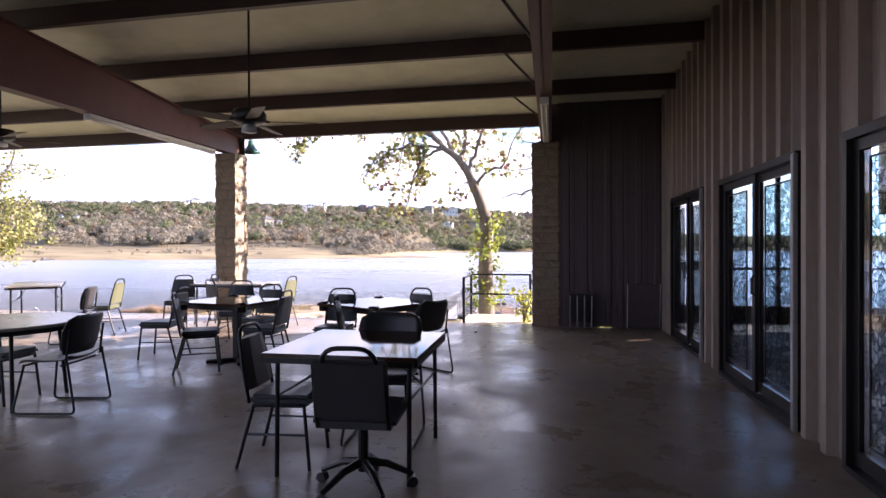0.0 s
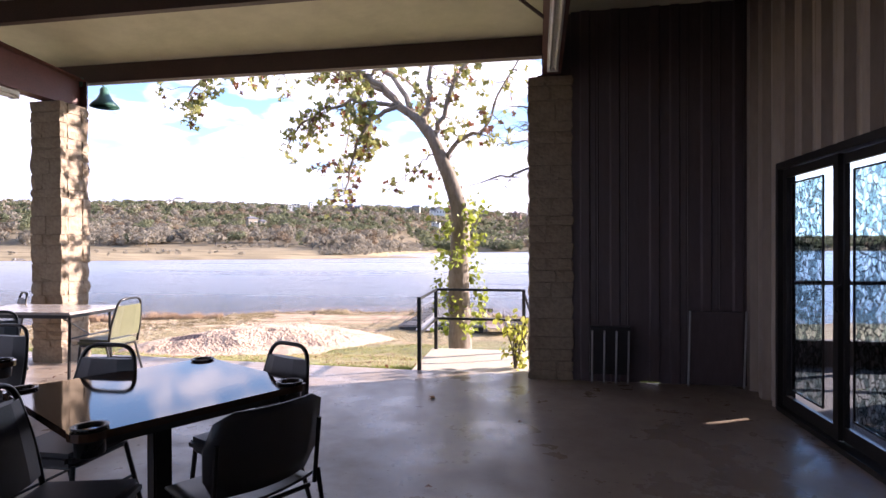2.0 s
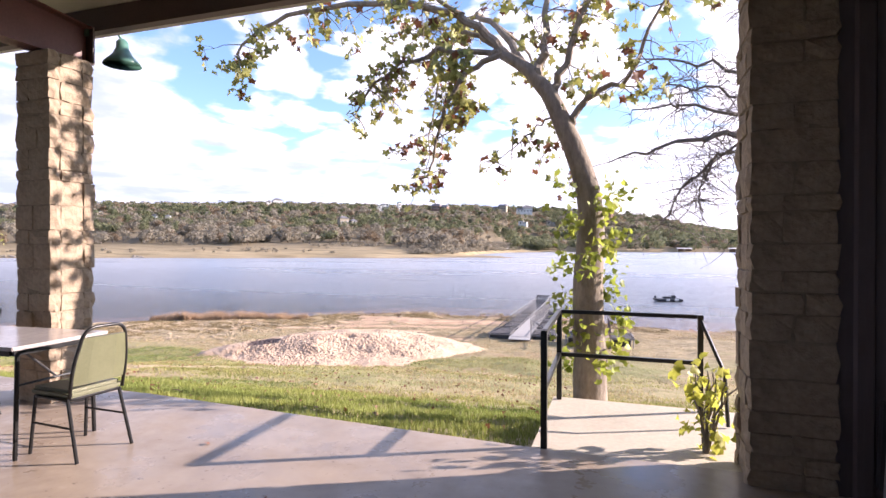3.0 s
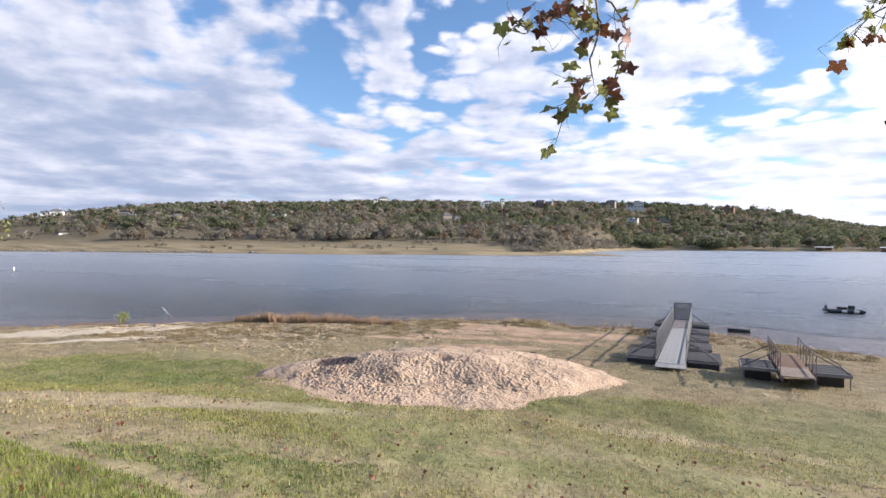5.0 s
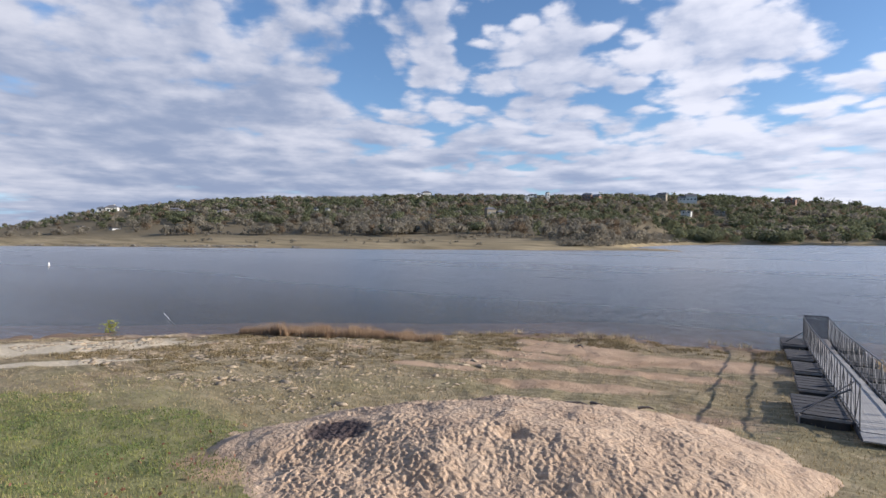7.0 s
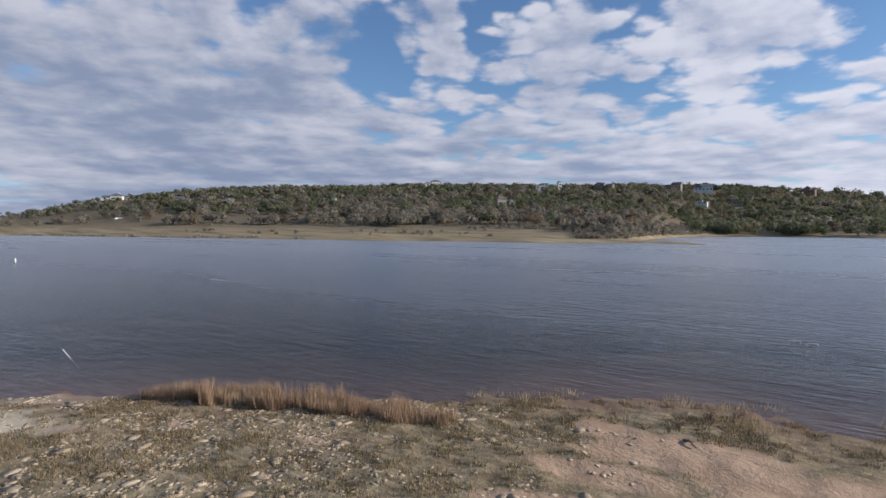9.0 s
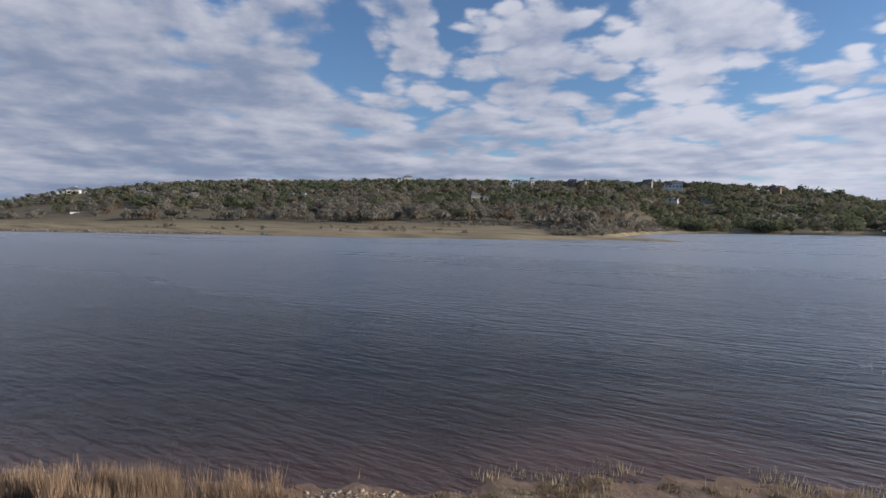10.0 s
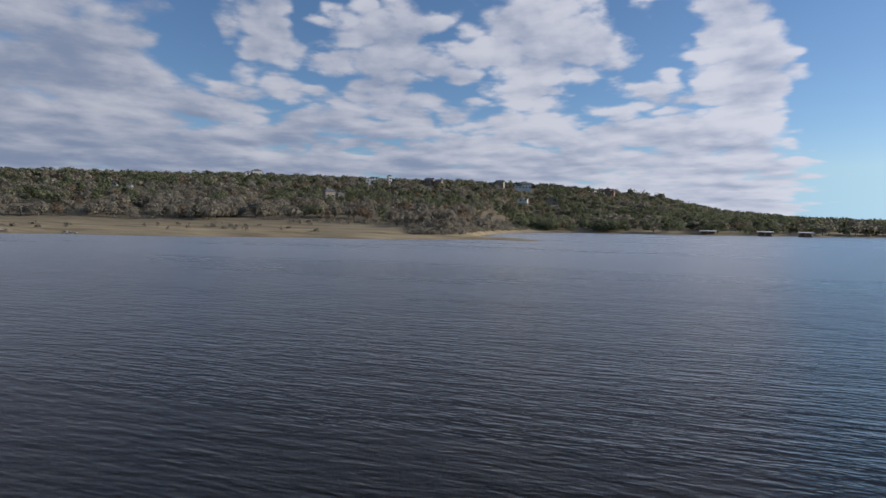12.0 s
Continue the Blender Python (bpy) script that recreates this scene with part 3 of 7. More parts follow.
M["ground"] = ground_material()
M["grass"] = surface("grass_blades", (0.17, 0.20, 0.04), (0.42, 0.38, 0.15), 0.45, (0.6, 0.75), bump=0.0, fine=2.0, island=0.35, translucent=0.35, spec=0.3)
M["grass_lawn"] = surface("lawn_blades", (0.13, 0.185, 0.035), (0.33, 0.345, 0.10), 0.45, (0.6, 0.75), bump=0.0, fine=2.0, island=0.35, translucent=0.35, spec=0.3)
M["straw"] = surface("dry_grass_blades", (0.32, 0.24, 0.12), (0.52, 0.42, 0.25), 0.5, (0.7, 0.85), bump=0.0, fine=2.0, island=0.35, translucent=0.25, spec=0.2)


# ---- mesh tools ----
def link_mesh(name, bm, mat, smooth=False):
    me = bpy.data.meshes.new(name)
    bm.normal_update()
    bm.to_mesh(me)
    bm.free()
    me.materials.append(mat)
    if smooth:
        me.polygons.foreach_set("use_smooth", [True] * len(me.polygons))
    return new(name, me)


def part(name, bm, mat, parent=None, label="", smooth=False):
    ob = link_mesh(name, bm, mat, smooth)
    if parent is not None:
        ob.parent = parent
    if label:
        tagged(ob, label)
    return ob


def thing(name, label, category, group="", kind="", at=None):
    ob = new(name)
    ob.empty_display_size = 0.2
    if at is not None:
        ob.matrix_basis = at
    return tagged(ob, label, category, group, kind)


def box(bm, c, s, rot=None, bevel=0.0):
    """Adds a box with centre c and size s."""
    r = bmesh.ops.create_cube(bm, size=1.0)
    vs = r["verts"]
    m = Matrix.Translation(c) @ (rot.to_4x4() if rot is not None else Matrix.Identity(4)) @ Matrix.Diagonal((*s, 1))
    bmesh.ops.transform(bm, matrix=m, verts=vs)
    if bevel:
        es = list({e for v in vs for e in v.link_edges})
        bmesh.ops.bevel(bm, geom=es, offset=bevel, segments=2, affect="EDGES")
    return bm


def boxm(c, s, rot=None, bevel=0.0):
    return box(bmesh.new(), c, s, rot, bevel)


def tube(bm, pts, r, seg=8, closed=False):
    """Sweeps a circle along the points; r is a radius or one for each point."""
    pts = [Vector(p) for p in pts]
    n = len(pts)
    rings, side = [], None
    for k, p in enumerate(pts):
        a = pts[(k - 1) % n] if (k or closed) else p
        b = pts[(k + 1) % n] if (k < n - 1 or closed) else p
        d = (b - a).normalized()
        if side is None:
            side = d.orthogonal().normalized()
        side = (side - d * side.dot(d))
        side = side.normalized() if side.length > 1e-6 else d.orthogonal().normalized()
        up = d.cross(side)
        rad = r[k] if isinstance(r, (list, tuple)) else r
        rings.append([bm.verts.new(p + side * (math.cos(2 * math.pi * j / seg) * rad) + up * (math.sin(2 * math.pi * j / seg) * rad)) for j in range(seg)])
    last = n if closed else n - 1
    for k in range(last):
        a, b = rings[k], rings[(k + 1) % n]
        for j in range(seg):
            bm.faces.new((a[j], a[(j + 1) % seg], b[(j + 1) % seg], b[j]))
    if not closed:
        bm.faces.new(rings[0][::-1])
        bm.faces.new(rings[-1])
    return bm


def tubem(pts, r, seg=8, closed=False):
    return tube(bmesh.new(), pts, r, seg, closed)


def rounded(pts, rad, steps=4, closed=False):
    """Rounds the corners of a polyline."""
    pts = [Vector(p) for p in pts]
    out, n = [], len(pts)
    for k, p in enumerate(pts):
        if not closed and k in (0, n - 1):
            out.append(p)
            continue
        a, b = pts[k - 1] - p, pts[(k + 1) % n] - p
        d = min(rad, a.length * 0.45, b.length * 0.45)
        s, e = p + a.normalized() * d, p + b.normalized() * d
        for j in range(steps + 1):
            u = j / steps
            out.append(s.lerp(p, u).lerp(p.lerp(e, u), u))
    return out


def lathe(profile, seg=20, centre=(0, 0, 0)):
    bm = bmesh.new()
    rings = []
    for r, z in profile:
        rings.append([bm.verts.new((centre[0] + r * math.cos(2 * math.pi * j / seg), centre[1] + r * math.sin(2 * math.pi * j / seg), centre[2] + z)) for j in range(seg)])
    for a, b in zip(rings, rings[1:]):
        for j in range(seg):
            bm.faces.new((a[j], a[(j + 1) % seg], b[(j + 1) % seg], b[j]))
    bm.faces.new(rings[0][::-1])
    bm.faces.new(rings[-1])
    return bm


def prism(outline, z0, z1):
    """An upright prism over a flat outline."""
    bm = bmesh.new()
    a, b = [bm.verts.new((x, y, z0)) for x, y in outline], [bm.verts.new((x, y, z1)) for x, y in outline]
    n = len(outline)
    for k in range(n):
        bm.faces.new((a[k], a[(k + 1) % n], b[(k + 1) % n], b[k]))
    bm.faces.new(a[::-1])
    bm.faces.new(b)
    return bm


def slab(profile, x0, x1, axis="x"):
    """Sweeps a closed profile of (u, z) along an axis."""
    bm = bmesh.new()
    mk = (lambda u, z, x: (x, u, z)) if axis == "x" else (lambda u, z, x: (u, x, z))
    a, b = [bm.verts.new(mk(u, z, x0)) for u, z in profile], [bm.verts.new(mk(u, z, x1)) for u, z in profile]
    n = len(profile)
    for k in range(n):
        bm.faces.new((a[k], a[(k + 1) % n], b[(k + 1) % n], b[k]))
    bm.faces.new(a[::-1])
    bm.faces.new(b)
    bmesh.ops.recalc_face_normals(bm, faces=bm.faces)
    return bm


def raw(name, verts, faces, mat, smooth=False):
    me = bpy.data.meshes.new(name)
    verts, faces = np.asarray(verts, np.float32), np.asarray(faces, np.int32)
    k = faces.shape[1]
    me.vertices.add(len(verts))
    me.vertices.foreach_set("co", verts.ravel())
    me.loops.add(faces.size)
    me.loops.foreach_set("vertex_index", faces.ravel())
    me.polygons.add(len(faces))
    me.polygons.foreach_set("loop_start", np.arange(0, faces.size, k, dtype=np.int32))
    if smooth:
        me.polygons.foreach_set("use_smooth", np.ones(len(faces), bool))
    me.update(calc_edges=True)
    me.materials.append(mat)
    return new(name, me)


# ---- ground, lake, far shore ----
SHORE_X = (-60, -30, -25, -22, -20, -16, -13, -10.6, -7.7, -3.9, 0, 5, 8.5, 15, 40, 120)
SHORE_Y = (10, 30, 34.6, 37.2, 38.5, 40.9, 43.2, 45.5, 46.7, 47.4, 47.3, 45.7, 44.6, 44.0, 47, 60)


def wave2(x, y, s, seed):
    """Smooth value noise of two coordinates, two octaves, about -1 to 1."""
    x, y = np.asarray(x, float) + 0 * np.asarray(y, float), np.asarray(y, float) + 0 * np.asarray(x, float)

    def octave(x, y, k):
        i, j = np.floor(x), np.floor(y)
        u, v = x - i, y - j
        u, v = u * u * (3 - 2 * u), v * v * (3 - 2 * v)

        def h(a, b):
            q = np.sin(a * 127.1 + b * 311.7 + k * 74.7) * 43758.5453
            return 2 * (q - np.floor(q)) - 1

        return (h(i, j) * (1 - u) + h(i + 1, j) * u) * (1 - v) + (h(i, j + 1) * (1 - u) + h(i + 1, j + 1) * u) * v

    c, d = 0.8, 0.6
    x, y = (x * c - y * d) / s / 1.4, (x * d + y * c) / s / 1.4
    return octave(x, y, seed) + 0.5 * octave(x * 2.17 + 3.1, y * 2.17 - 1.7, seed + 1.3)


BANK_Y = (10, 27, 31, 34.8, 37.2, 40.4, 41.7, 42.9, 44.3, 45.4, 45.8, 46, 46.35, 47, 50, 60)


def near_z(x, y):
    """Lawn, slope and bank down to the water's edge, and the lake bed beyond it."""
    wob = 0.5 * wave2(x, y * 0, 2.3, 1.0)
    shore, bank = np.interp(x, SHORE_X, SHORE_Y) + wob, np.interp(x, SHORE_X, BANK_Y) - 8
    lawn_side = np.interp(bank - y, (0, 9, 15.5, 20.2, 21), (-2.86, -2.52, -1.5, -0.42, -0.36))
    flat = np.interp((shore - y) / np.maximum(shore - bank, 1), (0, 0.25, 1), (-3.2, -3.06, -2.86))
    bed = np.interp(shore - y, (-60, -20, -7, 0), (-9, -5.4, -3.62, -3.2))
    z = np.where(y < bank, lawn_side, np.where(y < shore, flat, bed))
    return z + np.where(y > 17.9, 0.035 * wave2(x, y, 0.9, 3.0) + 0.03 * wave2(x, y, 0.31, 5.0), 0)


TH = (-110, -90, -72.6, -59.8, -43.2, -23.8, -19, -16, -13, -10, -8, 0, 9.5, 20.2, 40, 70, 110)
TH_SHORE = (420, 330, 287, 221, 182, 168, 171, 182, 250, 310, 335, 345, 353, 410, 460, 520, 600)
SPIT, SPIT_R, SPIT_W = (-24, -19, -13.3, -8.4, -8.0), (166, 170, 176, 167, 167), (60, 60, 22, 4, 0)
TR = (-110, -80, -72, -66, -50, -36, -11, -2.6, 4.6, 10, 21, 40, 110)
TR_DIST = (480, 460, 450, 480, 560, 600, 630, 640, 700, 900, 1300, 1500, 1500)
TR_Z = (3, 3, 5, 19, 34.5, 39.5, 41, 36, 27, 17, 8, 8, 8)
FAR_C = (-6.0, 33.0)


def far_polar(x, y):
    dx, dy = x - FAR_C[0], y - FAR_C[1]
    return np.degrees(np.arctan2(dx, dy)), np.hypot(dx, dy)


def far_z(x, y):
    th, r = far_polar(x, y)
    s = r - np.interp(th, TH, TH_SHORE) - 3 * wave2(x, y, 14.0, 2.0)
    z = WATER + np.interp(s, (-40, 0, 3, 60, 110), (-5, 0, 0.7, 4.2, 5.6))
    rr, zr = np.interp(th, TR, TR_DIST), np.interp(th, TR, TR_Z)
    u = np.clip((s - 55) / np.maximum(rr - np.interp(th, TH, TH_SHORE) - 55, 30), 0, 1)
    z = z + np.where(s > 55, (u * u * (3 - 2 * u) * 0.7 + u * 0.3) * (zr - 1.0), 0) + np.where(s > 60, 1.6 * wave2(x, y, 45.0, 4.0) * u, 0)
    rs = np.interp(th, SPIT, SPIT_R)
    half = np.interp(th, SPIT, SPIT_W) / 2 + 1.2 * wave2(x, y, 7.0, 9.0)
    bank = WATER + np.clip((half - np.abs(r - rs - half)) * 0.12, -3, 0.55)
    z = np.where((th > -24) & (th < -7.9), np.maximum(z, bank), z)
    return np.where(np.abs(th) < 109, z, -9.0), s, th, r


def ground_z(x, y):
    x, y = np.asarray(x, float), np.asarray(y, float)
    return np.maximum(near_z(x, y), far_z(x, y)[0])


def build_ground():
    rad = np.concatenate([np.arange(0.25, 34, 0.22), 34 * (5000 / 34.0) ** np.linspace(0, 1, 120)])
    na = 720
    ang = np.linspace(0, 2 * np.pi, na, endpoint=False)
    R, A = np.meshgrid(rad, ang, indexing="ij")
    x, y = -3.0 + R * np.cos(A), 30.0 + R * np.sin(A)
    z = ground_z(x, y)
    v = np.stack([x, y, z], -1).reshape(-1, 3)
    nr = len(rad)
    i, j = np.meshgrid(np.arange(nr - 1), np.arange(na), indexing="ij")
    k = (j + 1) % na
    f = np.stack([i * na + j, (i + 1) * na + j, (i + 1) * na + k, i * na + k], -1).reshape(-1, 4)
    ob = raw("ground", v, f, M["ground"], True)
    tagged(ob, "sloping lawn and dry turf running down to the lake shore, hills beyond", "ground", kind="structure")


build_ground()
g = np.array([(-5000, -5000, WATER), (5000, -5000, WATER), (5000, 5000, WATER), (-5000, 5000, WATER)])
tagged(raw("water", g, [(0, 1, 2, 3)], M["water"]), "wind-rippled grey-blue lake water", "lake", kind="structure")


# The patio and the trees beside it are laid out in their own axes, with the floor at z = 0, and then set down on the slope.
SITE = Vector((-1.345, 1.956, -0.242))


def settle(before):
    """Sets all that was built since down at its place on the slope."""
    for ob in list(scene.collection.objects):
        if ob.parent is None and ob not in before:
            ob.matrix_basis = Matrix.Translation(SITE) @ ob.matrix_basis


BEFORE = set(scene.collection.objects)

# ---- the covered patio ----
WALL_X, END_Y, EAVE_Y = 10.37, 15.0, 15.5
DOORS = ((12.38, 14.22), (9.72, 11.70), (7.00, 9.02))
DOOR_H = 2.08


def ceiling_z(y):
    return 3.87 + 0.08 * (EAVE_Y - y)


def build_shell():
    floor = part("floor", prism([(-6.2, -3), (WALL_X, -3), (WALL_X, 15.0), (8.3, 15.0), (8.3, 15.2), (6.95, 15.2), (3.0, 15.46), (-6.2, 15.6)], -0.9, 0.0), M["concrete"])
    tagged(floor, "polished brown-grey concrete patio floor with mottled stain", "floor", kind="structure")
    land = part("pavement", prism([(6.8, 15.204), (8.3, 15.204), (8.6, 16.62), (6.78, 16.66)], -0.35, -0.01), M["apron"])
    tagged(land, "pale concrete landing beside the patio", "pavement", kind="structure")
    ramp = part("path", slab([(16.67, -0.02), (18.6, -0.75), (18.6, -0.95), (16.67, -0.3)], 6.95, 8.5), M["apron"])
    tagged(ramp, "pale concrete ramp leading down to the lawn", "path", kind="structure")
    # ceiling sheet and roof
    prof = [(-3.2, ceiling_z(-3.2)), (15.62, ceiling_z(15.62)), (15.62, ceiling_z(15.62) + 0.12), (-3.2, ceiling_z(-3.2) + 0.12)]
    bm = slab(prof, -6.0, 10.6)
    tagged(part("ceiling", bm, M["insulation"]), "pale greenish vinyl-faced insulation under the metal roof", "ceiling", kind="structure")
    # unseen plain wall, added to close the south side and hold back sky light
    tagged(part("closing_wall_south", boxm((7.6, -3.1, 2.7), (6.0, 0.2, 5.4)), M["ribbed"]), "unseen plain tan metal wall added behind the patio", "wall", kind="structure")
    # inside of the house behind the glass doors, its dimness put into the colour
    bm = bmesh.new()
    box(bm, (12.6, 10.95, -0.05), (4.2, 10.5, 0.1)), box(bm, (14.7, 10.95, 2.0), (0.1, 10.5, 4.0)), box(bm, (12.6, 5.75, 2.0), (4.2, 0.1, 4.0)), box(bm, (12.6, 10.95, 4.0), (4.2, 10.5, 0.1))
    # the last box, high at the window corner, is added to shorten the sunbeam
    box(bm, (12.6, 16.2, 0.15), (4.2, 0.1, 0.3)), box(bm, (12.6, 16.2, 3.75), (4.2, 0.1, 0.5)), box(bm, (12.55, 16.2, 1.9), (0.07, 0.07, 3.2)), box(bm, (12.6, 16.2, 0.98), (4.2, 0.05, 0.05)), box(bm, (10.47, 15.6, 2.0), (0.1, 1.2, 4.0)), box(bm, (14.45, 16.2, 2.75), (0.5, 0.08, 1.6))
    tagged(part("wall_interior", bm, M["room"]), "interior room behind the glass doors, coloured dark for dimness", "wall", kind="structure")


def rib_sheet(length, z0, z1, pitch=0.305, depth=0.07, top=None):
    """A ribbed metal sheet in the xz plane from x = 0 to length; ribs stand out to -y."""
    bm = bmesh.new()
    prof, x = [], 0.0
    while x < length - 1e-6:
        for u, d in ((0.0, 0), (0.09, 0), (0.105, depth), (0.185, depth), (0.20, 0)):
            if x + u <= length:
                prof.append((x + u, -d))
        for u in (0.25, 0.275):
            if x + u + 0.012 <= length:
                prof += [(x + u, -0.006), (x + u + 0.012, 0)]
        x += pitch
    prof.append((length, 0.0))
    back = 0.06
    lo = [bm.verts.new((x, y, z0)) for x, y in prof] + [bm.verts.new((length, back, z0)), bm.verts.new((0, back, z0))]
    hi = [bm.verts.new((x, y, z1 if top is None else top(x))) for x, y in prof] + [bm.verts.new((length, back, z1 if top is None else top(length))), bm.verts.new((0, back, z1 if top is None else top(0)))]
    n = len(lo)
    for k in range(n):
        bm.faces.new((lo[k], lo[(k + 1) % n], hi[(k + 1) % n], hi[k]))
    bm.faces.new(lo[::-1])
    bm.faces.new(hi)
    bmesh.ops.recalc_face_normals(bm, faces=bm.faces)
    return bm


def build_east_wall():
    wall = thing("wall_east", "tan ribbed metal wall with three glass sliding doors", "wall", kind="structure")
    edges = [-3.0] + [v for d in reversed(DOORS) for v in d] + [15.0]
    face = Matrix.Rotation(radians(-90), 4, "Z")
    # sheet x runs towards -y, so place each sheet from its far end
    for a, b in zip(edges[::2], edges[1::2]):
        ob = part("wall_panel", rib_sheet(b - a, 0.0, 4, top=lambda u, b=b: ceiling_z(b - u) - 0.005), M["ribbed"], wall)
        ob.matrix_basis = Matrix.Translation((WALL_X, b, 0)) @ face
    for a, b in DOORS:
        ob = part("wall_panel", rib_sheet(b - a, DOOR_H + 0.06, 4, top=lambda u, b=b: ceiling_z(b - u) - 0.005), M["ribbed"], wall)
        ob.matrix_basis = Matrix.Translation((WALL_X, b, 0)) @ face
    for k, (a, b) in enumerate(DOORS):
        build_door(k + 1, a, b)
    end = thing("wall_north", "ribbed metal end wall, coloured dark for the deep shade", "wall", kind="structure")
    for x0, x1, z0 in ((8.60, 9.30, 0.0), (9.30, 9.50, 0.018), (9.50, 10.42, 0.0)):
        ob = part("wall_panel", rib_sheet(x1 - x0, z0, ceiling_z(END_Y), depth=0.022), M["shaded_panel"], end)
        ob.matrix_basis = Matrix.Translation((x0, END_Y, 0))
    part("filler_panel", boxm((8.51, END_Y + 0.06, 3.585), (0.22, 0.04, 0.66)), M["shaded_panel"], end)
    part("girt", boxm(((8.635 + WALL_X) / 2, END_Y + 0.09, 2.2), (1.68, 0.05, 0.12)), M["steel_dark"], end)


def build_door(number, a, b):
    """A two-leaf sliding glass door in the east wall between y = a and y = b."""
    door = thing("door_%d" % number, "dark bronze sliding glass door with etched leaf panels, closed", "door", kind="structure")
    x, w = WALL_X - 0.03, 0.05
    bm = bmesh.new()
    box(bm, (x + 0.03, a + w / 2, DOOR_H / 2), (0.14, w, DOOR_H)), box(bm, (x + 0.03, b - w / 2, DOOR_H / 2), (0.14, w, DOOR_H))
    box(bm, (x + 0.03, (a + b) / 2, DOOR_H + 0.03), (0.14, b - a, 0.06)), box(bm, (x + 0.03, (a + b) / 2, 0.02), (0.16, b - a - 2 * w, 0.04))
    part("door_frame", bm, M["bronze"], door)
    part("jamb_trim", boxm((x - 0.05, a - 0.012, DOOR_H / 2 + 0.02), (0.035, 0.05, DOOR_H + 0.04), bevel=0.006), M["alu"], door, "pale grey aluminium jamb trim")
    mid = (a + b) / 2
    for k, (p, q, off) in enumerate(((a + w, mid + 0.03, 0.055), (mid - 0.03, b - w, 0.015))):
        sash = bmesh.new()
        zc, hh = (0.045 + DOOR_H) / 2, DOOR_H - 0.05
        for yy in (p + 0.035, q - 0.035):
            box(sash, (x + off, yy, zc), (0.032, 0.07, hh))
        for zz, t in ((0.045 + 0.05, 0.1), (DOOR_H - 0.04, 0.07)):
            box(sash, (x + off, (p + q) / 2, zz), (0.032, q - p - 0.14, t))
        leaf = part("door_leaf", sash, M["bronze"], door)
        pane = part("pane", boxm((x + off, (p + q) / 2, zc), (0.008, q - p - 0.14, hh - 0.17)), M["glass"], leaf)
        pane.visible_shadow = False
        y0, y1 = p + 0.07 + 0.16 * (q - p), q - 0.07 - 0.12 * (q - p)
        pan = part("etched_panel", boxm((x + off - 0.012, (y0 + y1) / 2, zc + 0.02), (0.006, y1 - y0, hh - 0.30)), M["etched"], leaf, "etched glass panel with a leaf pattern")
        pan.visible_shadow = False
        rim = bmesh.new()
        for yy in (y0, y1):
            box(rim, (x + off - 0.013, yy, zc + 0.02), (0.012, 0.012, hh - 0.30))
        for zz in (zc + 0.02 - (hh - 0.30) / 2, zc + 0.02 + (hh - 0.30) / 2):
            box(rim, (x + off - 0.013, (y0 + y1) / 2, zz), (0.012, y1 - y0, 0.012))
        part("panel_border", rim, M["bronze"], leaf)
    part("door_handle", tubem([(x - 0.01, mid - 0.09, 0.95), (x - 0.05, mid - 0.09, 0.98), (x - 0.05, mid - 0.09, 1.12), (x - 0.01, mid - 0.09, 1.15)], 0.01), M["bronze"], door)


STONE_MESHES = {}


def stone_mesh(w, d, h, seed):
    key = (round(w, 2), round(d, 2), round(h, 2), seed)
    if key not in STONE_MESHES:
        r = random.Random(seed * 131 + int(w * 1000) + int(h * 7000))
        bm = bmesh.new()
        box(bm, (0, 0, 0), (w, d, h))
        bmesh.ops.subdivide_edges(bm, edges=bm.edges, cuts=1, use_grid_fill=True)
        for v in bm.verts:
            n = sum(abs(c) > 1e-4 for c in v.co)
            k = {1: 0.010, 2: -0.004, 3: -0.012}[n] if n in (1, 2, 3) else 0
            v.co += v.co.normalized() * (k + r.uniform(-0.012, 0.013))
        me = bpy.data.meshes.new("stone")
        bm.to_mesh(me)
        bm.free()
        me.materials.append(M["limestone"])
        STONE_MESHES[key] = me
    return STONE_MESHES[key]


def stone_column(name, x0, x1, y0, y1, top, label):
    col = thing(name, label, "column", group="stone columns of the patio", at=Matrix.Translation(((x0 + x1) / 2, (y0 + y1) / 2, 0)))
    w, d = x1 - x0, y1 - y0
    part("core", boxm((0, 0, top / 2), (w - 0.035, d - 0.035, top)), M["mortar"], col)
    r = random.Random(int(x0 * 100))
    z, row = 0.0, 0
    while z < top - 0.03:
        h = min(r.choice((0.10, 0.13, 0.16, 0.19, 0.23)), top - z)
        if top - z - h < 0.09:
            h = top - z
        t = 0.11
        split = r.choice((0.38, 0.5, 0.62, 1.0))
        # front and back courses run the whole width, side stones sit between them
        for sy in (-1, 1):
            cuts = [(-w / 2, -w / 2 + w * split), (-w / 2 + w * split, w / 2)] if split < 1 else [(-w / 2, w / 2)]
            for a, b in cuts:
                o = new("stone", stone_mesh(b - a - 0.004, t, h - 0.004, row % 3))
                o.parent, o.location = col, ((a + b) / 2 + r.uniform(-0.008, 0.008), sy * (d / 2 - t / 2 + r.uniform(-0.014, 0.006)), z + h / 2)
        for sx in (-1, 1):
            o = new("stone", stone_mesh(t, d - 2 * t - 0.004, h - 0.004, (row + 1) % 3))
            o.parent, o.location = col, (sx * (w / 2 - t / 2 + r.uniform(-0.014, 0.006)), 0, z + h / 2)
        z, row = z + h, row + 1
    return col


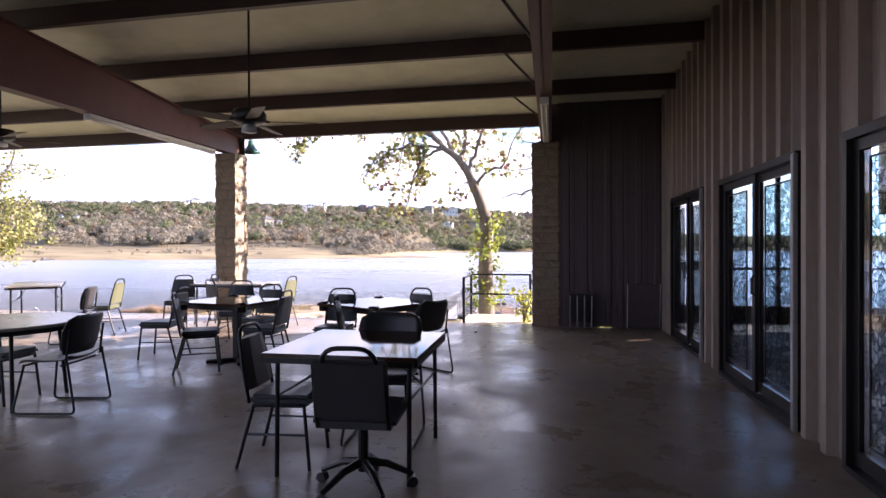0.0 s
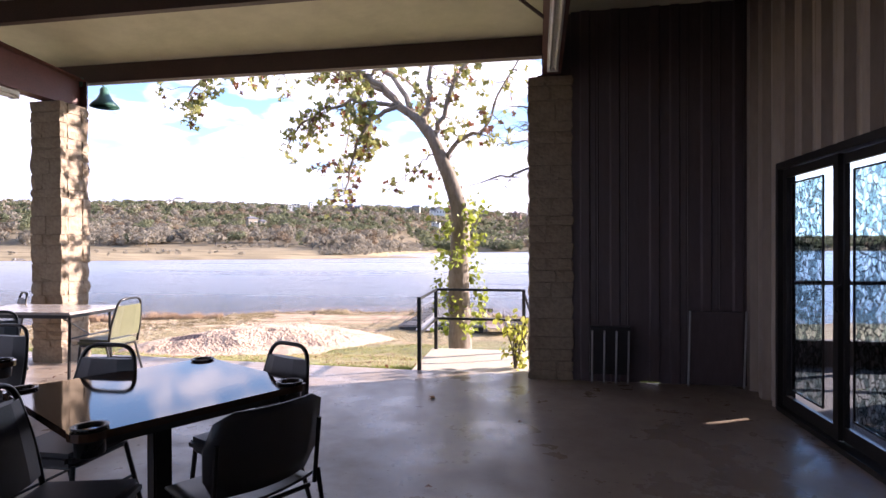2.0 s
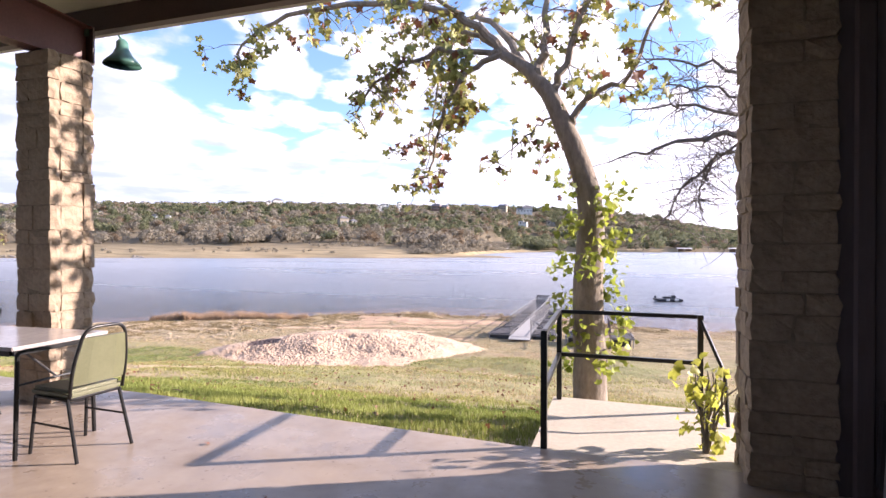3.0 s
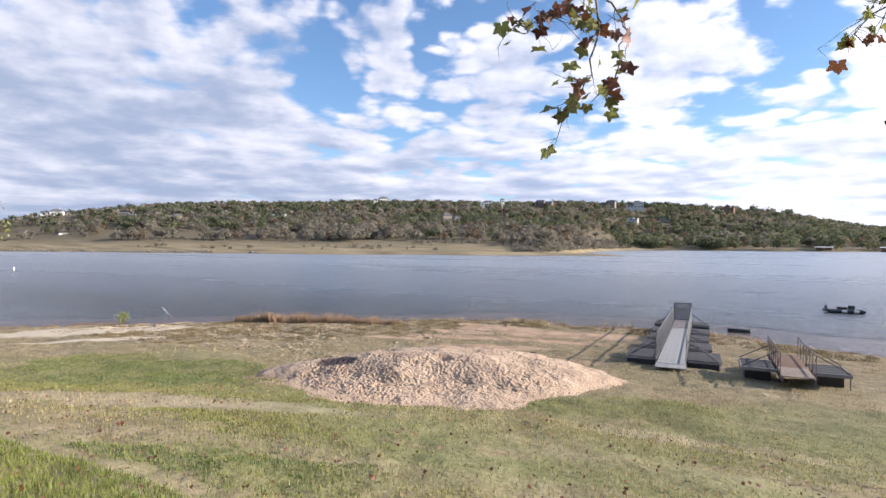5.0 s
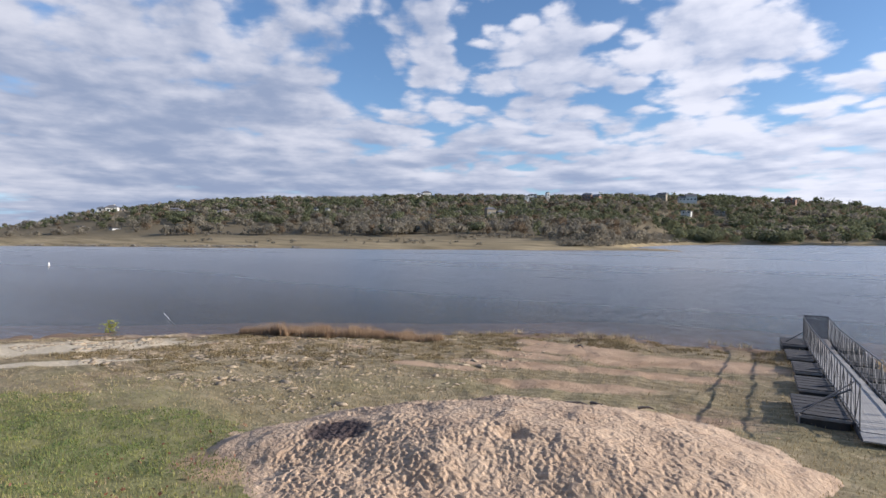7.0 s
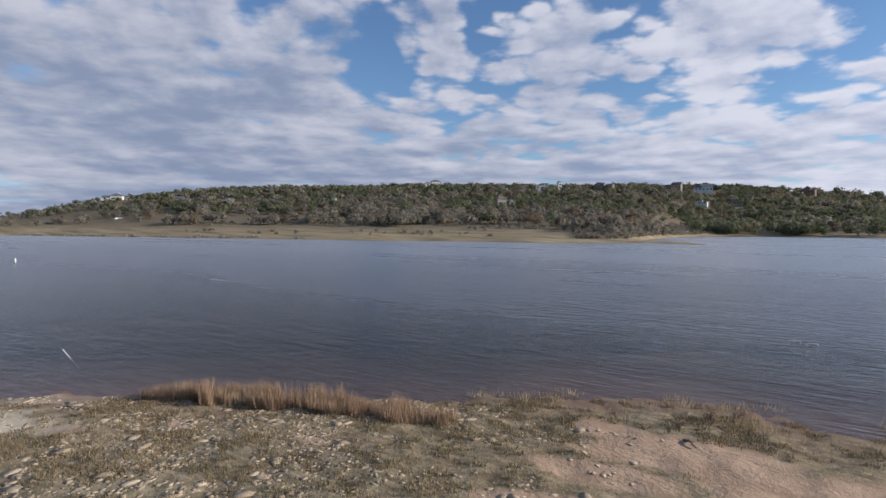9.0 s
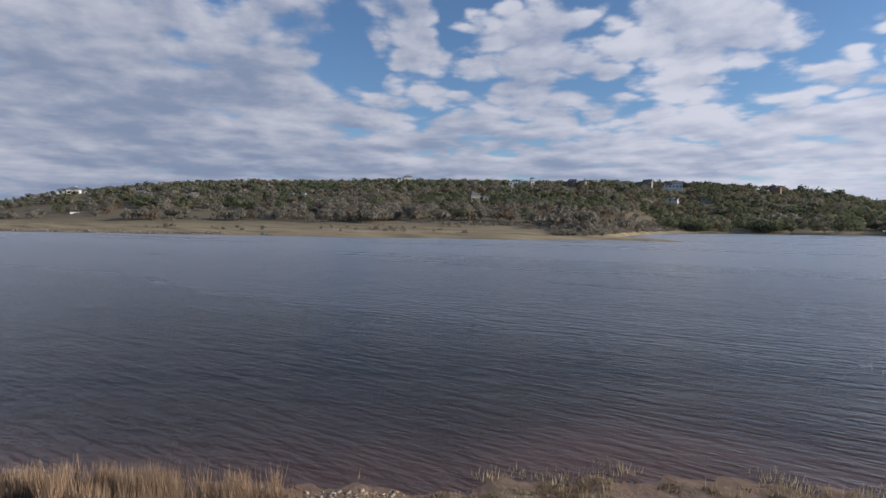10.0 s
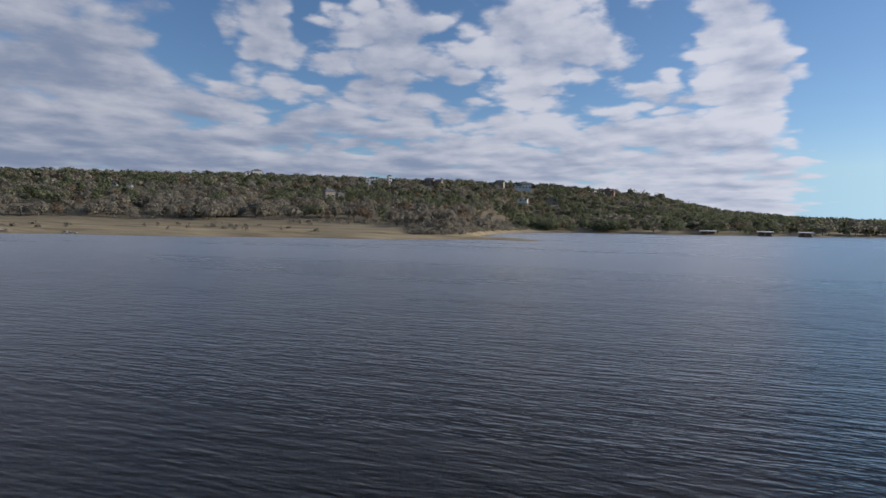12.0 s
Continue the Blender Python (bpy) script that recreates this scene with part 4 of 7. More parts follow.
def build_frame():
    """Steel girders, purlins and braces under the roof."""
    for x, tone in ((2.25, "steel_red"), (8.40, "steel_red")):
        gd = thing("girder", "oxide-red steel I-beam girder resting on a stone column", "beam", group="roof girders", kind="structure", at=Matrix.Translation((x, 0, 0)))
        y0, y1 = -2.95, 15.42
        t0, t1 = ceiling_z(y0) - 0.235, ceiling_z(y1) - 0.235
        part("web", slab([(y0, 3.26), (y1, 3.26), (y1, t1), (y0, t0)], -0.006, 0.006), M[tone], gd)
        part("flange", boxm((0, (y0 + y1) / 2, 3.268), (0.19, y1 - y0, 0.016)), M[tone], gd)
        part("flange", slab([(y0, t0 - 0.014), (y1, t1 - 0.014), (y1, t1), (y0, t0)], -0.095, 0.095), M[tone], gd)
        part("end_plate", boxm((0, 15.43, (3.27 + t1) / 2), (0.2, 0.02, t1 - 3.262)), M["steel_dark"], gd)
        if x > 5:
            part("stub_post", boxm((0, 15.15, 3.262 - 0.0), (0.22, 0.3, 0.012)), M["steel_dark"], gd)
    # purlins: C sections on top of the girders
    for k, y in enumerate([EAVE_Y - 1.63 * i for i in range(11)]):
        z1 = ceiling_z(y) - 0.006
        h = 0.225
        prof = [(y, z1), (y, z1 - h), (y + 0.075, z1 - h - 0.002), (y + 0.075, z1 - h + 0.02), (y + 0.068, z1 - h + 0.02), (y + 0.068, z1 - h + 0.006), (y + 0.007, z1 - h + 0.007), (y + 0.007, z1 - 0.012), (y + 0.07, z1 - 0.017), (y + 0.07, z1 - 0.006)]
        if k == 0:
            prof = [(y - 0.02, z1), (y - 0.02, z1 - 0.235), (y + 0.08, z1 - 0.235), (y + 0.08, z1 - 0.01)]
        ob = part("eave_beam" if k == 0 else "purlin", slab(prof, -5.9, WALL_X - 0.045), M["steel_dark"])
        tagged(ob, "dark brown steel beam under the ceiling", "beam", group="purlins", kind="structure")
        if 0 < k < 5:
            for gx, sgn in ((8.40, -1),):
                br = part("brace", tubem([(gx + sgn * 0.50, y + 0.03, z1 - h + 0.01), (gx + sgn * 0.05, y + 0.03, 3.40)], 0.016, 6), M["steel_dark"])
                tagged(br, "thin dark diagonal steel brace from beam to girder", "brace", group="girder braces", kind="structure")
    gut = part("gutter", slab([(15.64, 3.86), (15.64, 3.70), (15.70, 3.66), (15.76, 3.70), (15.78, 3.84), (15.77, 3.84), (15.75, 3.71), (15.70, 3.675), (15.65, 3.71), (15.65, 3.86)], -6.0, 10.6), M["white_paint"])
    tagged(gut, "white metal rain gutter along the eave", "gutter", kind="structure")
    # short uprights from column to girder
    for x in (2.25, 8.40):
        ob = part("bearing_plate", boxm((x, 15.14, 3.246), (0.3, 0.3, 0.018)), M["steel_dark"])
        tagged(ob, "dark steel bearing plate on the column", "plate", kind="structure")


def strip_light(x, y0, y1, z):
    lt = thing("strip_light", "white fluorescent strip light under the girder, switched off", "lamp", group="strip lights", at=Matrix.Translation((x, (y0 + y1) / 2, z)))
    n = y1 - y0
    part("housing", boxm((0, 0, -0.03), (0.11, n, 0.05), bevel=0.006), M["white_paint"], lt)
    for sx in (-0.03, 0.03):
        part("lamp_tube", tubem([(sx, -n / 2 + 0.04, -0.075), (sx, n / 2 - 0.04, -0.075)], 0.013, 8), M["white_paint"], lt)
    for sy in (-1, 1):
        part("end_cap", boxm((0, sy * (n / 2 - 0.025), -0.072), (0.11, 0.04, 0.04)), M["white_paint"], lt)
    return lt


def ceiling_fan(x, y, z, turn):
    fan = thing("ceiling_fan", "dark bronze ceiling fan with five blades and glass light, at rest", "ceiling fan", group="ceiling fans", at=pose(x, y, z, 0, 0, turn))
    top = ceiling_z(y) - z
    part("rod", tubem([(0, 0, 0.08), (0, 0, top - 0.02)], 0.012, 8), M["bronze"], fan)
    part("canopy", lathe([(0.02, top - 0.10), (0.045, top - 0.08), (0.07, top - 0.02), (0.07, top)], 16), M["bronze"], fan, smooth=True)
    part("motor", lathe([(0.06, -0.07), (0.13, -0.06), (0.185, -0.03), (0.185, 0.05), (0.16, 0.09), (0.05, 0.11)], 24), M["bronze"], fan, smooth=True)
    for k in range(5):
        a = 2 * math.pi * k / 5
        ca, sa = math.cos(a), math.sin(a)
        bm = boxm((0.46, 0, -0.03), (0.56, 0.14, 0.008), Euler((radians(12), 0, 0)).to_matrix())
        bmesh.ops.bevel(bm, geom=[e for e in bm.edges if abs((e.verts[0].co - e.verts[1].co).normalized().dot(Vector((0, 0.2, 1)).normalized())) > 0.9], offset=0.03, segments=3, affect="EDGES")
        bmesh.ops.rotate(bm, verts=bm.verts, cent=(0, 0, 0), matrix=Matrix.Rotation(a, 3, "Z"))
        part("blade", bm, M["steel_dark"], fan)
        part("blade_iron", tubem([(0.14 * ca, 0.14 * sa, -0.02), (0.22 * ca, 0.22 * sa, -0.036)], 0.014, 6), M["bronze"], fan)
    part("light_shade", lathe([(0.03, -0.155), (0.085, -0.15), (0.075, -0.09), (0.05, -0.06)], 16), M["white_paint"], fan, "frosted white glass shade", smooth=True)


def gooseneck(x, y, z):
    lp = thing("gooseneck_lamp", "green enamel barn lamp on a curved arm by the stone column", "wall lamp", at=Matrix.Translation((x, y, z)))
    part("arm", tubem(rounded([(-0.0, -0.42, 0.02), (0.0, -0.25, 0.10), (0, -0.05, 0.13), (0, 0, 0.06)], 0.08), 0.012, 8), M["lamp_green"], lp, smooth=True)
    part("mount", boxm((0, -0.43, 0.02), (0.1, 0.04, 0.12), bevel=0.008), M["lamp_green"], lp)
    part("shade", lathe([(0.19, -0.20), (0.175, -0.17), (0.10, -0.09), (0.065, -0.02), (0.06, 0.05), (0.035, 0.08), (0.03, 0.08), (0.05, 0.045), (0.055, -0.02), (0.09, -0.09), (0.165, -0.172), (0.18, -0.20)], 24), M["lamp_green"], lp, smooth=True)
    part("bulb", lathe([(0.005, -0.15), (0.035, -0.13), (0.04, -0.10), (0.02, -0.05)], 12), M["white_paint"], lp, smooth=True)


build_shell()
build_east_wall()
stone_column("stone_column", 2.03, 2.47, 14.88, 15.33, 3.24, "square rough limestone column holding the roof girder")
stone_column("stone_column", 8.15, 8.62, 14.97, 15.42, 3.24, "square rough limestone column beside the dark end wall")
build_frame()
strip_light(2.25, 11.6, 14.5, 3.255)
strip_light(8.40, 12.0, 14.6, 3.255)
ceiling_fan(5.2, 10.7, 2.84, 20)
ceiling_fan(0.6, 11.8, 3.05, 50)
gooseneck(2.25, 15.85, 3.60)

# ---- railing ----


def railing():
    rl = thing("railing", "black square-tube guard rail beside the landing", "railing")
    p1, p2, p3 = Vector((6.89, 15.25, 0)), Vector((6.84, 16.58, 0)), Vector((8.06, 16.55, 0))
    for p in (p1, p2, p3):
        part("post", boxm((p.x, p.y, 0.41), (0.045, 0.045, 0.86), bevel=0.004), M["tube"], rl)
    for a, b in ((p1, p2), (p2, p3)):
        d = b - a
        rot = Matrix.Rotation(math.atan2(d.y, d.x), 3, "Z")
        for z in (0.825, 0.42):
            part("rail", boxm((a.x + d.x / 2, a.y + d.y / 2, z), (d.length - 0.05, 0.035, 0.035), rot), M["tube"], rl)
    part("brace", tubem([(8.06, 16.55, 0.80), (8.20, 16.20, 0.42), (8.22, 16.15, 0.0)], 0.016, 6), M["tube"], rl)


railing()


# ---- furniture ----
def banquet_chair(label, pad, group):
    """Origin at the floor under the seat; it faces +y."""
    ch = thing("banquet_chair", label, "chair", group)
    bm = boxm((0, 0.01, 0.44), (0.40, 0.40, 0.065), bevel=0.022)
    for v in bm.verts:
        if v.co.z > 0.45:
            v.co.z += 0.018 * (1 - (v.co.x / 0.2) ** 2) * (1 - ((v.co.y - 0.01) / 0.2) ** 2)
    part("seat", bm, M[pad], ch, smooth=False)
    lean = lambda z: -0.19 - 0.20 * (z - 0.45)
    # back pad, narrower towards the top, with a gap below the hand hold
    pad_pts = []
    for z, hw in ((0.50, 0.185), (0.61, 0.190), (0.72, 0.183), (0.825, 0.158)):
        pad_pts.append((z, hw))
    bm = bmesh.new()
    rings = []
    for z, hw in pad_pts:
        y = lean(z)
        rings.append([bm.verts.new((sx * hw * u, y + o * (1 if abs(u) < 0.99 else 0.5), z)) for sx, u, o in ((-1, 1, 0.018), (-1, 0.5, 0.028), (1, 0.5, 0.028), (1, 1, 0.018), (1, 1, -0.012), (1, 0.5, -0.018), (-1, 0.5, -0.018), (-1, 1, -0.012))])
    for a, b in zip(rings, rings[1:]):
        for j in range(8):
            bm.faces.new((a[j], a[(j + 1) % 8], b[(j + 1) % 8], b[j]))
    bm.faces.new(rings[0][::-1])
    bm.faces.new(rings[-1])
    bmesh.ops.recalc_face_normals(bm, faces=bm.faces)
    part("backrest", bm, M[pad], ch)
    fr = rounded([(-0.195, -0.185, 0.42), (-0.20, lean(0.62), 0.62), (-0.15, lean(0.895), 0.895), (0.15, lean(0.895), 0.895), (0.20, lean(0.62), 0.62), (0.195, -0.185, 0.42)], 0.09, 5)
    part("back_frame", tubem(fr, 0.012, 8), M["tube"], ch, smooth=True)
    for sx in (-1, 1):
        part("leg", tubem([(sx * 0.185, 0.17, 0.41), (sx * 0.20, 0.21, 0.0)], 0.012, 8), M["tube"], ch)
        part("leg", tubem([(sx * 0.19, -0.16, 0.41), (sx * 0.205, -0.27, 0.0)], 0.012, 8), M["tube"], ch)
        part("stretcher", tubem([(sx * 0.192, 0.19, 0.22), (sx * 0.198, -0.21, 0.22)], 0.008, 6), M["tube"], ch)
    part("seat_frame", tubem(rounded([(-0.19, -0.17, 0.405), (0.19, -0.17, 0.405), (0.19, 0.18, 0.405), (-0.19, 0.18, 0.405)], 0.04, 3, True), 0.011, 6, True), M["tube"], ch)
    return ch


def sled_chair(label, group):
    """A stacking shell chair on a sled frame; it faces +y."""
    ch = thing("sled_chair", label, "chair", group)

    def shell(rows, name):
        bm = bmesh.new()
        grids = []
        for sgn in (0, 1):
            g2 = []
            for y, z, hw, dish in rows:
                line = []
                for k in range(9):
                    u = k / 4 - 1
                    yy, zz = y + dish * u * u, z
                    if name == "shell_seat":
                        yy, zz = y, z + dish * u * u
                    off = Vector((0, 0.010, 0)) if name == "backrest" else Vector((0, 0, 0.010))
                    line.append(bm.verts.new(Vector((u * hw, yy, zz)) + off * (sgn * 1.0)))
                g2.append(line)
            grids.append(g2)
        n, m = len(rows), 9
        for s2, g2 in enumerate(grids):
            for i in range(n - 1):
                for j in range(m - 1):
                    q = (g2[i][j], g2[i][j + 1], g2[i + 1][j + 1], g2[i + 1][j])
                    bm.faces.new(q if s2 else q[::-1])
        a, b = grids
        for i in range(n - 1):
            bm.faces.new((a[i][0], a[i + 1][0], b[i + 1][0], b[i][0]))
            bm.faces.new((a[i][-1], b[i][-1], b[i + 1][-1], a[i + 1][-1]))
        for j in range(m - 1):
            bm.faces.new((a[0][j], b[0][j], b[0][j + 1], a[0][j + 1]))
            bm.faces.new((a[-1][j], a[-1][j + 1], b[-1][j + 1], b[-1][j]))
        bmesh.ops.recalc_face_normals(bm, faces=bm.faces)
        part(name, bm, M["plastic_black"], ch, smooth=True)

    shell([(0.24, 0.425, 0.20, 0.0), (0.20, 0.445, 0.225, 0.004), (0.0, 0.435, 0.235, 0.010), (-0.16, 0.435, 0.225, 0.02), (-0.21, 0.46, 0.20, 0.03)], "shell_seat")
    shell([(-0.205, 0.50, 0.20, 0.05), (-0.225, 0.58, 0.245, 0.06), (-0.25, 0.70, 0.255, 0.065), (-0.275, 0.80, 0.235, 0.05), (-0.285, 0.835, 0.17, 0.03)], "backrest")
    for sx in (-1, 1):
        loop = rounded([(sx * 0.20, 0.19, 0.42), (sx * 0.25, 0.26, 0.012), (sx * 0.25, -0.28, 0.012), (sx * 0.235, -0.20, 0.50)], 0.05, 4)
        part("sled_frame", tubem(loop, 0.0105, 8), M["tube"], ch, smooth=True)
        part("back_post", tubem([(sx * 0.225, -0.19, 0.44), (sx * 0.225, -0.225, 0.72)], 0.0105, 6), M["tube"], ch)
    part("cross_bar", tubem([(-0.205, 0.17, 0.415), (0.205, 0.17, 0.415)], 0.0105, 6), M["tube"], ch)
    part("cross_bar", tubem([(-0.228, -0.15, 0.415), (0.228, -0.15, 0.415)], 0.0105, 6), M["tube"], ch)
    return ch


def swivel_chair(label):
    """A swivel chair with a hand hold in its back, on a star base with casters; it faces +y."""
    ch = thing("swivel_chair", label, "chair")
    part("seat", boxm((0, 0.02, 0.455), (0.47, 0.46, 0.08), bevel=0.03), M["vinyl_black"], ch)
    part("backrest", boxm((0, -0.255, 0.655), (0.42, 0.045, 0.34), Matrix.Rotation(radians(10), 3, "X"), bevel=0.018), M["vinyl_black"], ch)
    part("back_frame", tubem(rounded([(-0.20, -0.20, 0.43), (-0.20, -0.25, 0.62), (-0.13, -0.305, 0.885), (0.13, -0.305, 0.885), (0.20, -0.25, 0.62), (0.20, -0.20, 0.43)], 0.08, 4), 0.014, 8), M["tube"], ch, smooth=True)
    part("column", tubem([(0, 0, 0.12), (0, 0, 0.42)], 0.03, 10), M["tube"], ch)
    for k in range(5):
        a = radians(18 + 72 * k)
        ca, sa = math.cos(a), math.sin(a)
        arm = part("base_arm", tubem([(0.02 * ca, 0.02 * sa, 0.17), (0.14 * ca, 0.14 * sa, 0.15), (0.29 * ca, 0.29 * sa, 0.075)], [0.026, 0.022, 0.016], 8), M["tube"], ch)
        part("caster", tubem([(0.29 * ca - 0.022 * sa, 0.29 * sa + 0.022 * ca, 0.032), (0.29 * ca + 0.022 * sa, 0.29 * sa - 0.022 * ca, 0.032)], 0.032, 10), M["plastic_black"], arm)
    return ch


swivel_chair("black swivel chair on a five-arm caster base").matrix_basis = pose(7.40, 8.14, 0, 0, 0, 4)


def at_floor(x, y, fx, fy):
    """A pose on the floor whose +y looks along (fx, fy)."""
    return pose(x, y, 0, 0, 0, math.degrees(math.atan2(-fx, fy)))


BLACK = "black vinyl banquet chair with a hand hold and tube legs"
b0 = banquet_chair(BLACK, "vinyl_black", "banquet chairs on the patio")
b0.matrix_basis = at_floor(6.74, 8.53, 1.0, 0.1)
for x, y, fx, fy in ((5.92, 11.37, 0.0, -1.0), (6.77, 11.58, -0.45, -0.89), (6.47, 10.77, 0.97, 0.25),
                     (3.54, 11.42, -1.0, -0.2), (4.50, 10.82, 0.85, 0.5), (5.12, 11.18, -1.0, -0.05), (1.94, 13.92, 0.3, -0.95), (3.85, 12.62, 0.2, -1.0),
                     (4.62, 11.95, -0.1, -1.0), (2.05, 14.40, -0.5, -0.8), (3.30, 13.25, 0.5, 0.8), (3.45, 9.35, 0.9, 0.1)):
    copy_thing(b0, at_floor(x, y, fx, fy))
gr = banquet_chair("olive green vinyl banquet chair in the sunlight by the table", "vinyl_green", "banquet chairs on the patio")
gr.matrix_basis = at_floor(3.74, 14.16, -1.0, 0.05)
copy_thing(gr, at_floor(1.25, 12.95, -0.95, -0.3))
s0 = sled_chair("black plastic shell chair on a black sled frame", "sled chairs on the patio")
s0.matrix_basis = at_floor(7.04, 11.06, -0.85, 0.5)
for x, y, fx, fy in ((4.20, 9.27, -0.98, -0.17), (1.45, 12.20, -0.9, -0.4)):
    copy_thing(s0, at_floor(x, y, fx, fy))
copy_thing(s0, at_floor(7.26, 9.02, 0.05, -1.0) @ Matrix.Diagonal((1, 1, 1.08, 1)))


def rect_table(x, y, w, d, turn, top_mat, label, group="tables on the patio"):
    tb = thing("folding_table", label, "table", group, at=pose(x, y, 0, 0, 0, turn))
    part("tabletop", boxm((0, 0, 0.763), (w, d, 0.026), bevel=0.006), M[top_mat], tb)
    rim = bmesh.new()
    for sx in (-1, 1):
        box(rim, (sx * (w / 2 - 0.012), 0, 0.733), (0.02, d - 0.03, 0.034))
    for sy in (-1, 1):
        box(rim, (0, sy * (d / 2 - 0.012), 0.733), (w - 0.06, 0.02, 0.034))
    part("apron", rim, M["tube"], tb)
    for sx in (-1, 1):
        for sy in (-1, 1):
            part("leg", tubem([(sx * (w / 2 - 0.07), sy * (d / 2 - 0.09), 0.745), (sx * (w / 2 - 0.07), sy * (d / 2 - 0.07), 0.0)], 0.015, 8), M["tube"], tb)
        part("leg_bar", tubem([(sx * (w / 2 - 0.07), -d / 2 + 0.085, 0.50), (sx * (w / 2 - 0.07), d / 2 - 0.085, 0.50)], 0.009, 6), M["tube"], tb)
        part("folding_brace", tubem([(sx * (w / 2 - 0.075), 0, 0.50), (sx * 0.12, 0, 0.74)], 0.008, 6), M["galv"], tb)
    return tb


def card_table(x, y, half, turn):
    tb = thing("card_table", "dark brown square games table with corner cup holders on a pedestal", "table", "tables on the patio", at=pose(x, y, 0, 0, 0, turn))
    c = half
    o = []
    for sx, sy in ((1, 1), (-1, 1), (-1, -1), (1, -1)):
        a = math.atan2(sy, sx)
        for k in range(-3, 4):
            o.append((sx * (c - 0.03) + 0.075 * math.cos(a + k * 0.42), sy * (c - 0.03) + 0.075 * math.sin(a + k * 0.42)))
    bm = prism(o, 0.735, 0.765)
    part("tabletop", bm, M["laminate"], tb)
    part("apron", boxm((0, 0, 0.708), (2 * c - 0.1, 2 * c - 0.1, 0.052)), M["plastic_black"], tb)
    for sx, sy in ((1, 1), (-1, 1), (-1, -1), (1, -1)):
        cu = part("cup_holder", lathe([(0.042, 0.667), (0.05, 0.67), (0.056, 0.766), (0.064, 0.772), (0.064, 0.776), (0.05, 0.776), (0.047, 0.775), (0.042, 0.70), (0.001, 0.70)], 18, (sx * (c - 0.03), sy * (c - 0.03), 0)), M["cup"], tb, "black plastic cup holder", smooth=True)
    part("pedestal", boxm((0, 0, 0.37), (0.085, 0.085, 0.64), bevel=0.008), M["tube"], tb)
    for k in range(2):
        part("foot", boxm((0, 0, 0.025 + 0.002 * k), (0.72, 0.06, 0.045), Matrix.Rotation(math.pi / 4 + k * math.pi / 2, 3, "Z"), bevel=0.008), M["tube"], tb)
    return tb


def round_table(x, y, r, turn):
    tb = thing("round_table", "round brown laminate table on four black legs", "table", "tables on the patio", at=pose(x, y, 0, 0, 0, turn))
    part("tabletop", lathe([(r - 0.01, 0.722), (r, 0.728), (r, 0.746), (r - 0.008, 0.752)], 48), M["laminate_grey"], tb)
    part("apron", lathe([(r - 0.05, 0.68), (r - 0.03, 0.68), (r - 0.03, 0.721), (r - 0.05, 0.721)], 40), M["tube"], tb)
    for k in range(4):
        a = math.pi / 4 + k * math.pi / 2
        part("leg", tubem([(0.62 * r * math.cos(a), 0.62 * r * math.sin(a), 0.72), (0.72 * r * math.cos(a), 0.72 * r * math.sin(a), 0)], 0.017, 8), M["tube"], tb)
    return tb


rect_table(7.22, 8.66, 0.98, 0.98, 1, "laminate", "brown laminate folding table with a glossy top")
card_table(6.46, 11.33, 0.465, 60)
card_table(4.64, 11.36, 0.46, -9)
rect_table(2.95, 14.12, 1.30, 0.76, 4, "laminate_grey", "pale laminate folding table by the column")
rect_table(-0.55, 13.45, 0.76, 1.5, 42, "laminate_grey", "pale folding table at the edge of the patio")
round_table(3.55, 9.30, 0.66, 10)


def folded_frame(x, y, w, h, n, name, label, cat):
    ob = thing(name, label, cat)
    ob.location = (x, y, 0)
    for k in range(n):
        u = (k / (n - 1) - 0.5) * w
        part("tube_leg", tubem(rounded([(u, 0.02, 0.01), (u, -0.02, h * 0.5), (u, -0.05, h)], 0.05), 0.010, 6), M["alu"], ob)
    return ob


fc = folded_frame(8.98, 14.86, 0.36, 0.56, 4, "folded_chairs", "folded chairs with pale tube legs leaning on the end wall", "folding chair")
part("folded_seat", boxm((0, 0.03, 0.35), (0.40, 0.05, 0.5), Matrix.Rotation(radians(6), 3, "X")), M["plastic_black"], fc)
ft = folded_frame(10.0, 14.84, 0.52, 0.78, 2, "folded_table", "dark folded table with pale legs leaning on the end wall", "folding table")
part("folded_top", boxm((0, 0.04, 0.40), (0.50, 0.04, 0.74), Matrix.Rotation(radians(5), 3, "X")), M["shaded_panel"], ft)


settle(BEFORE)


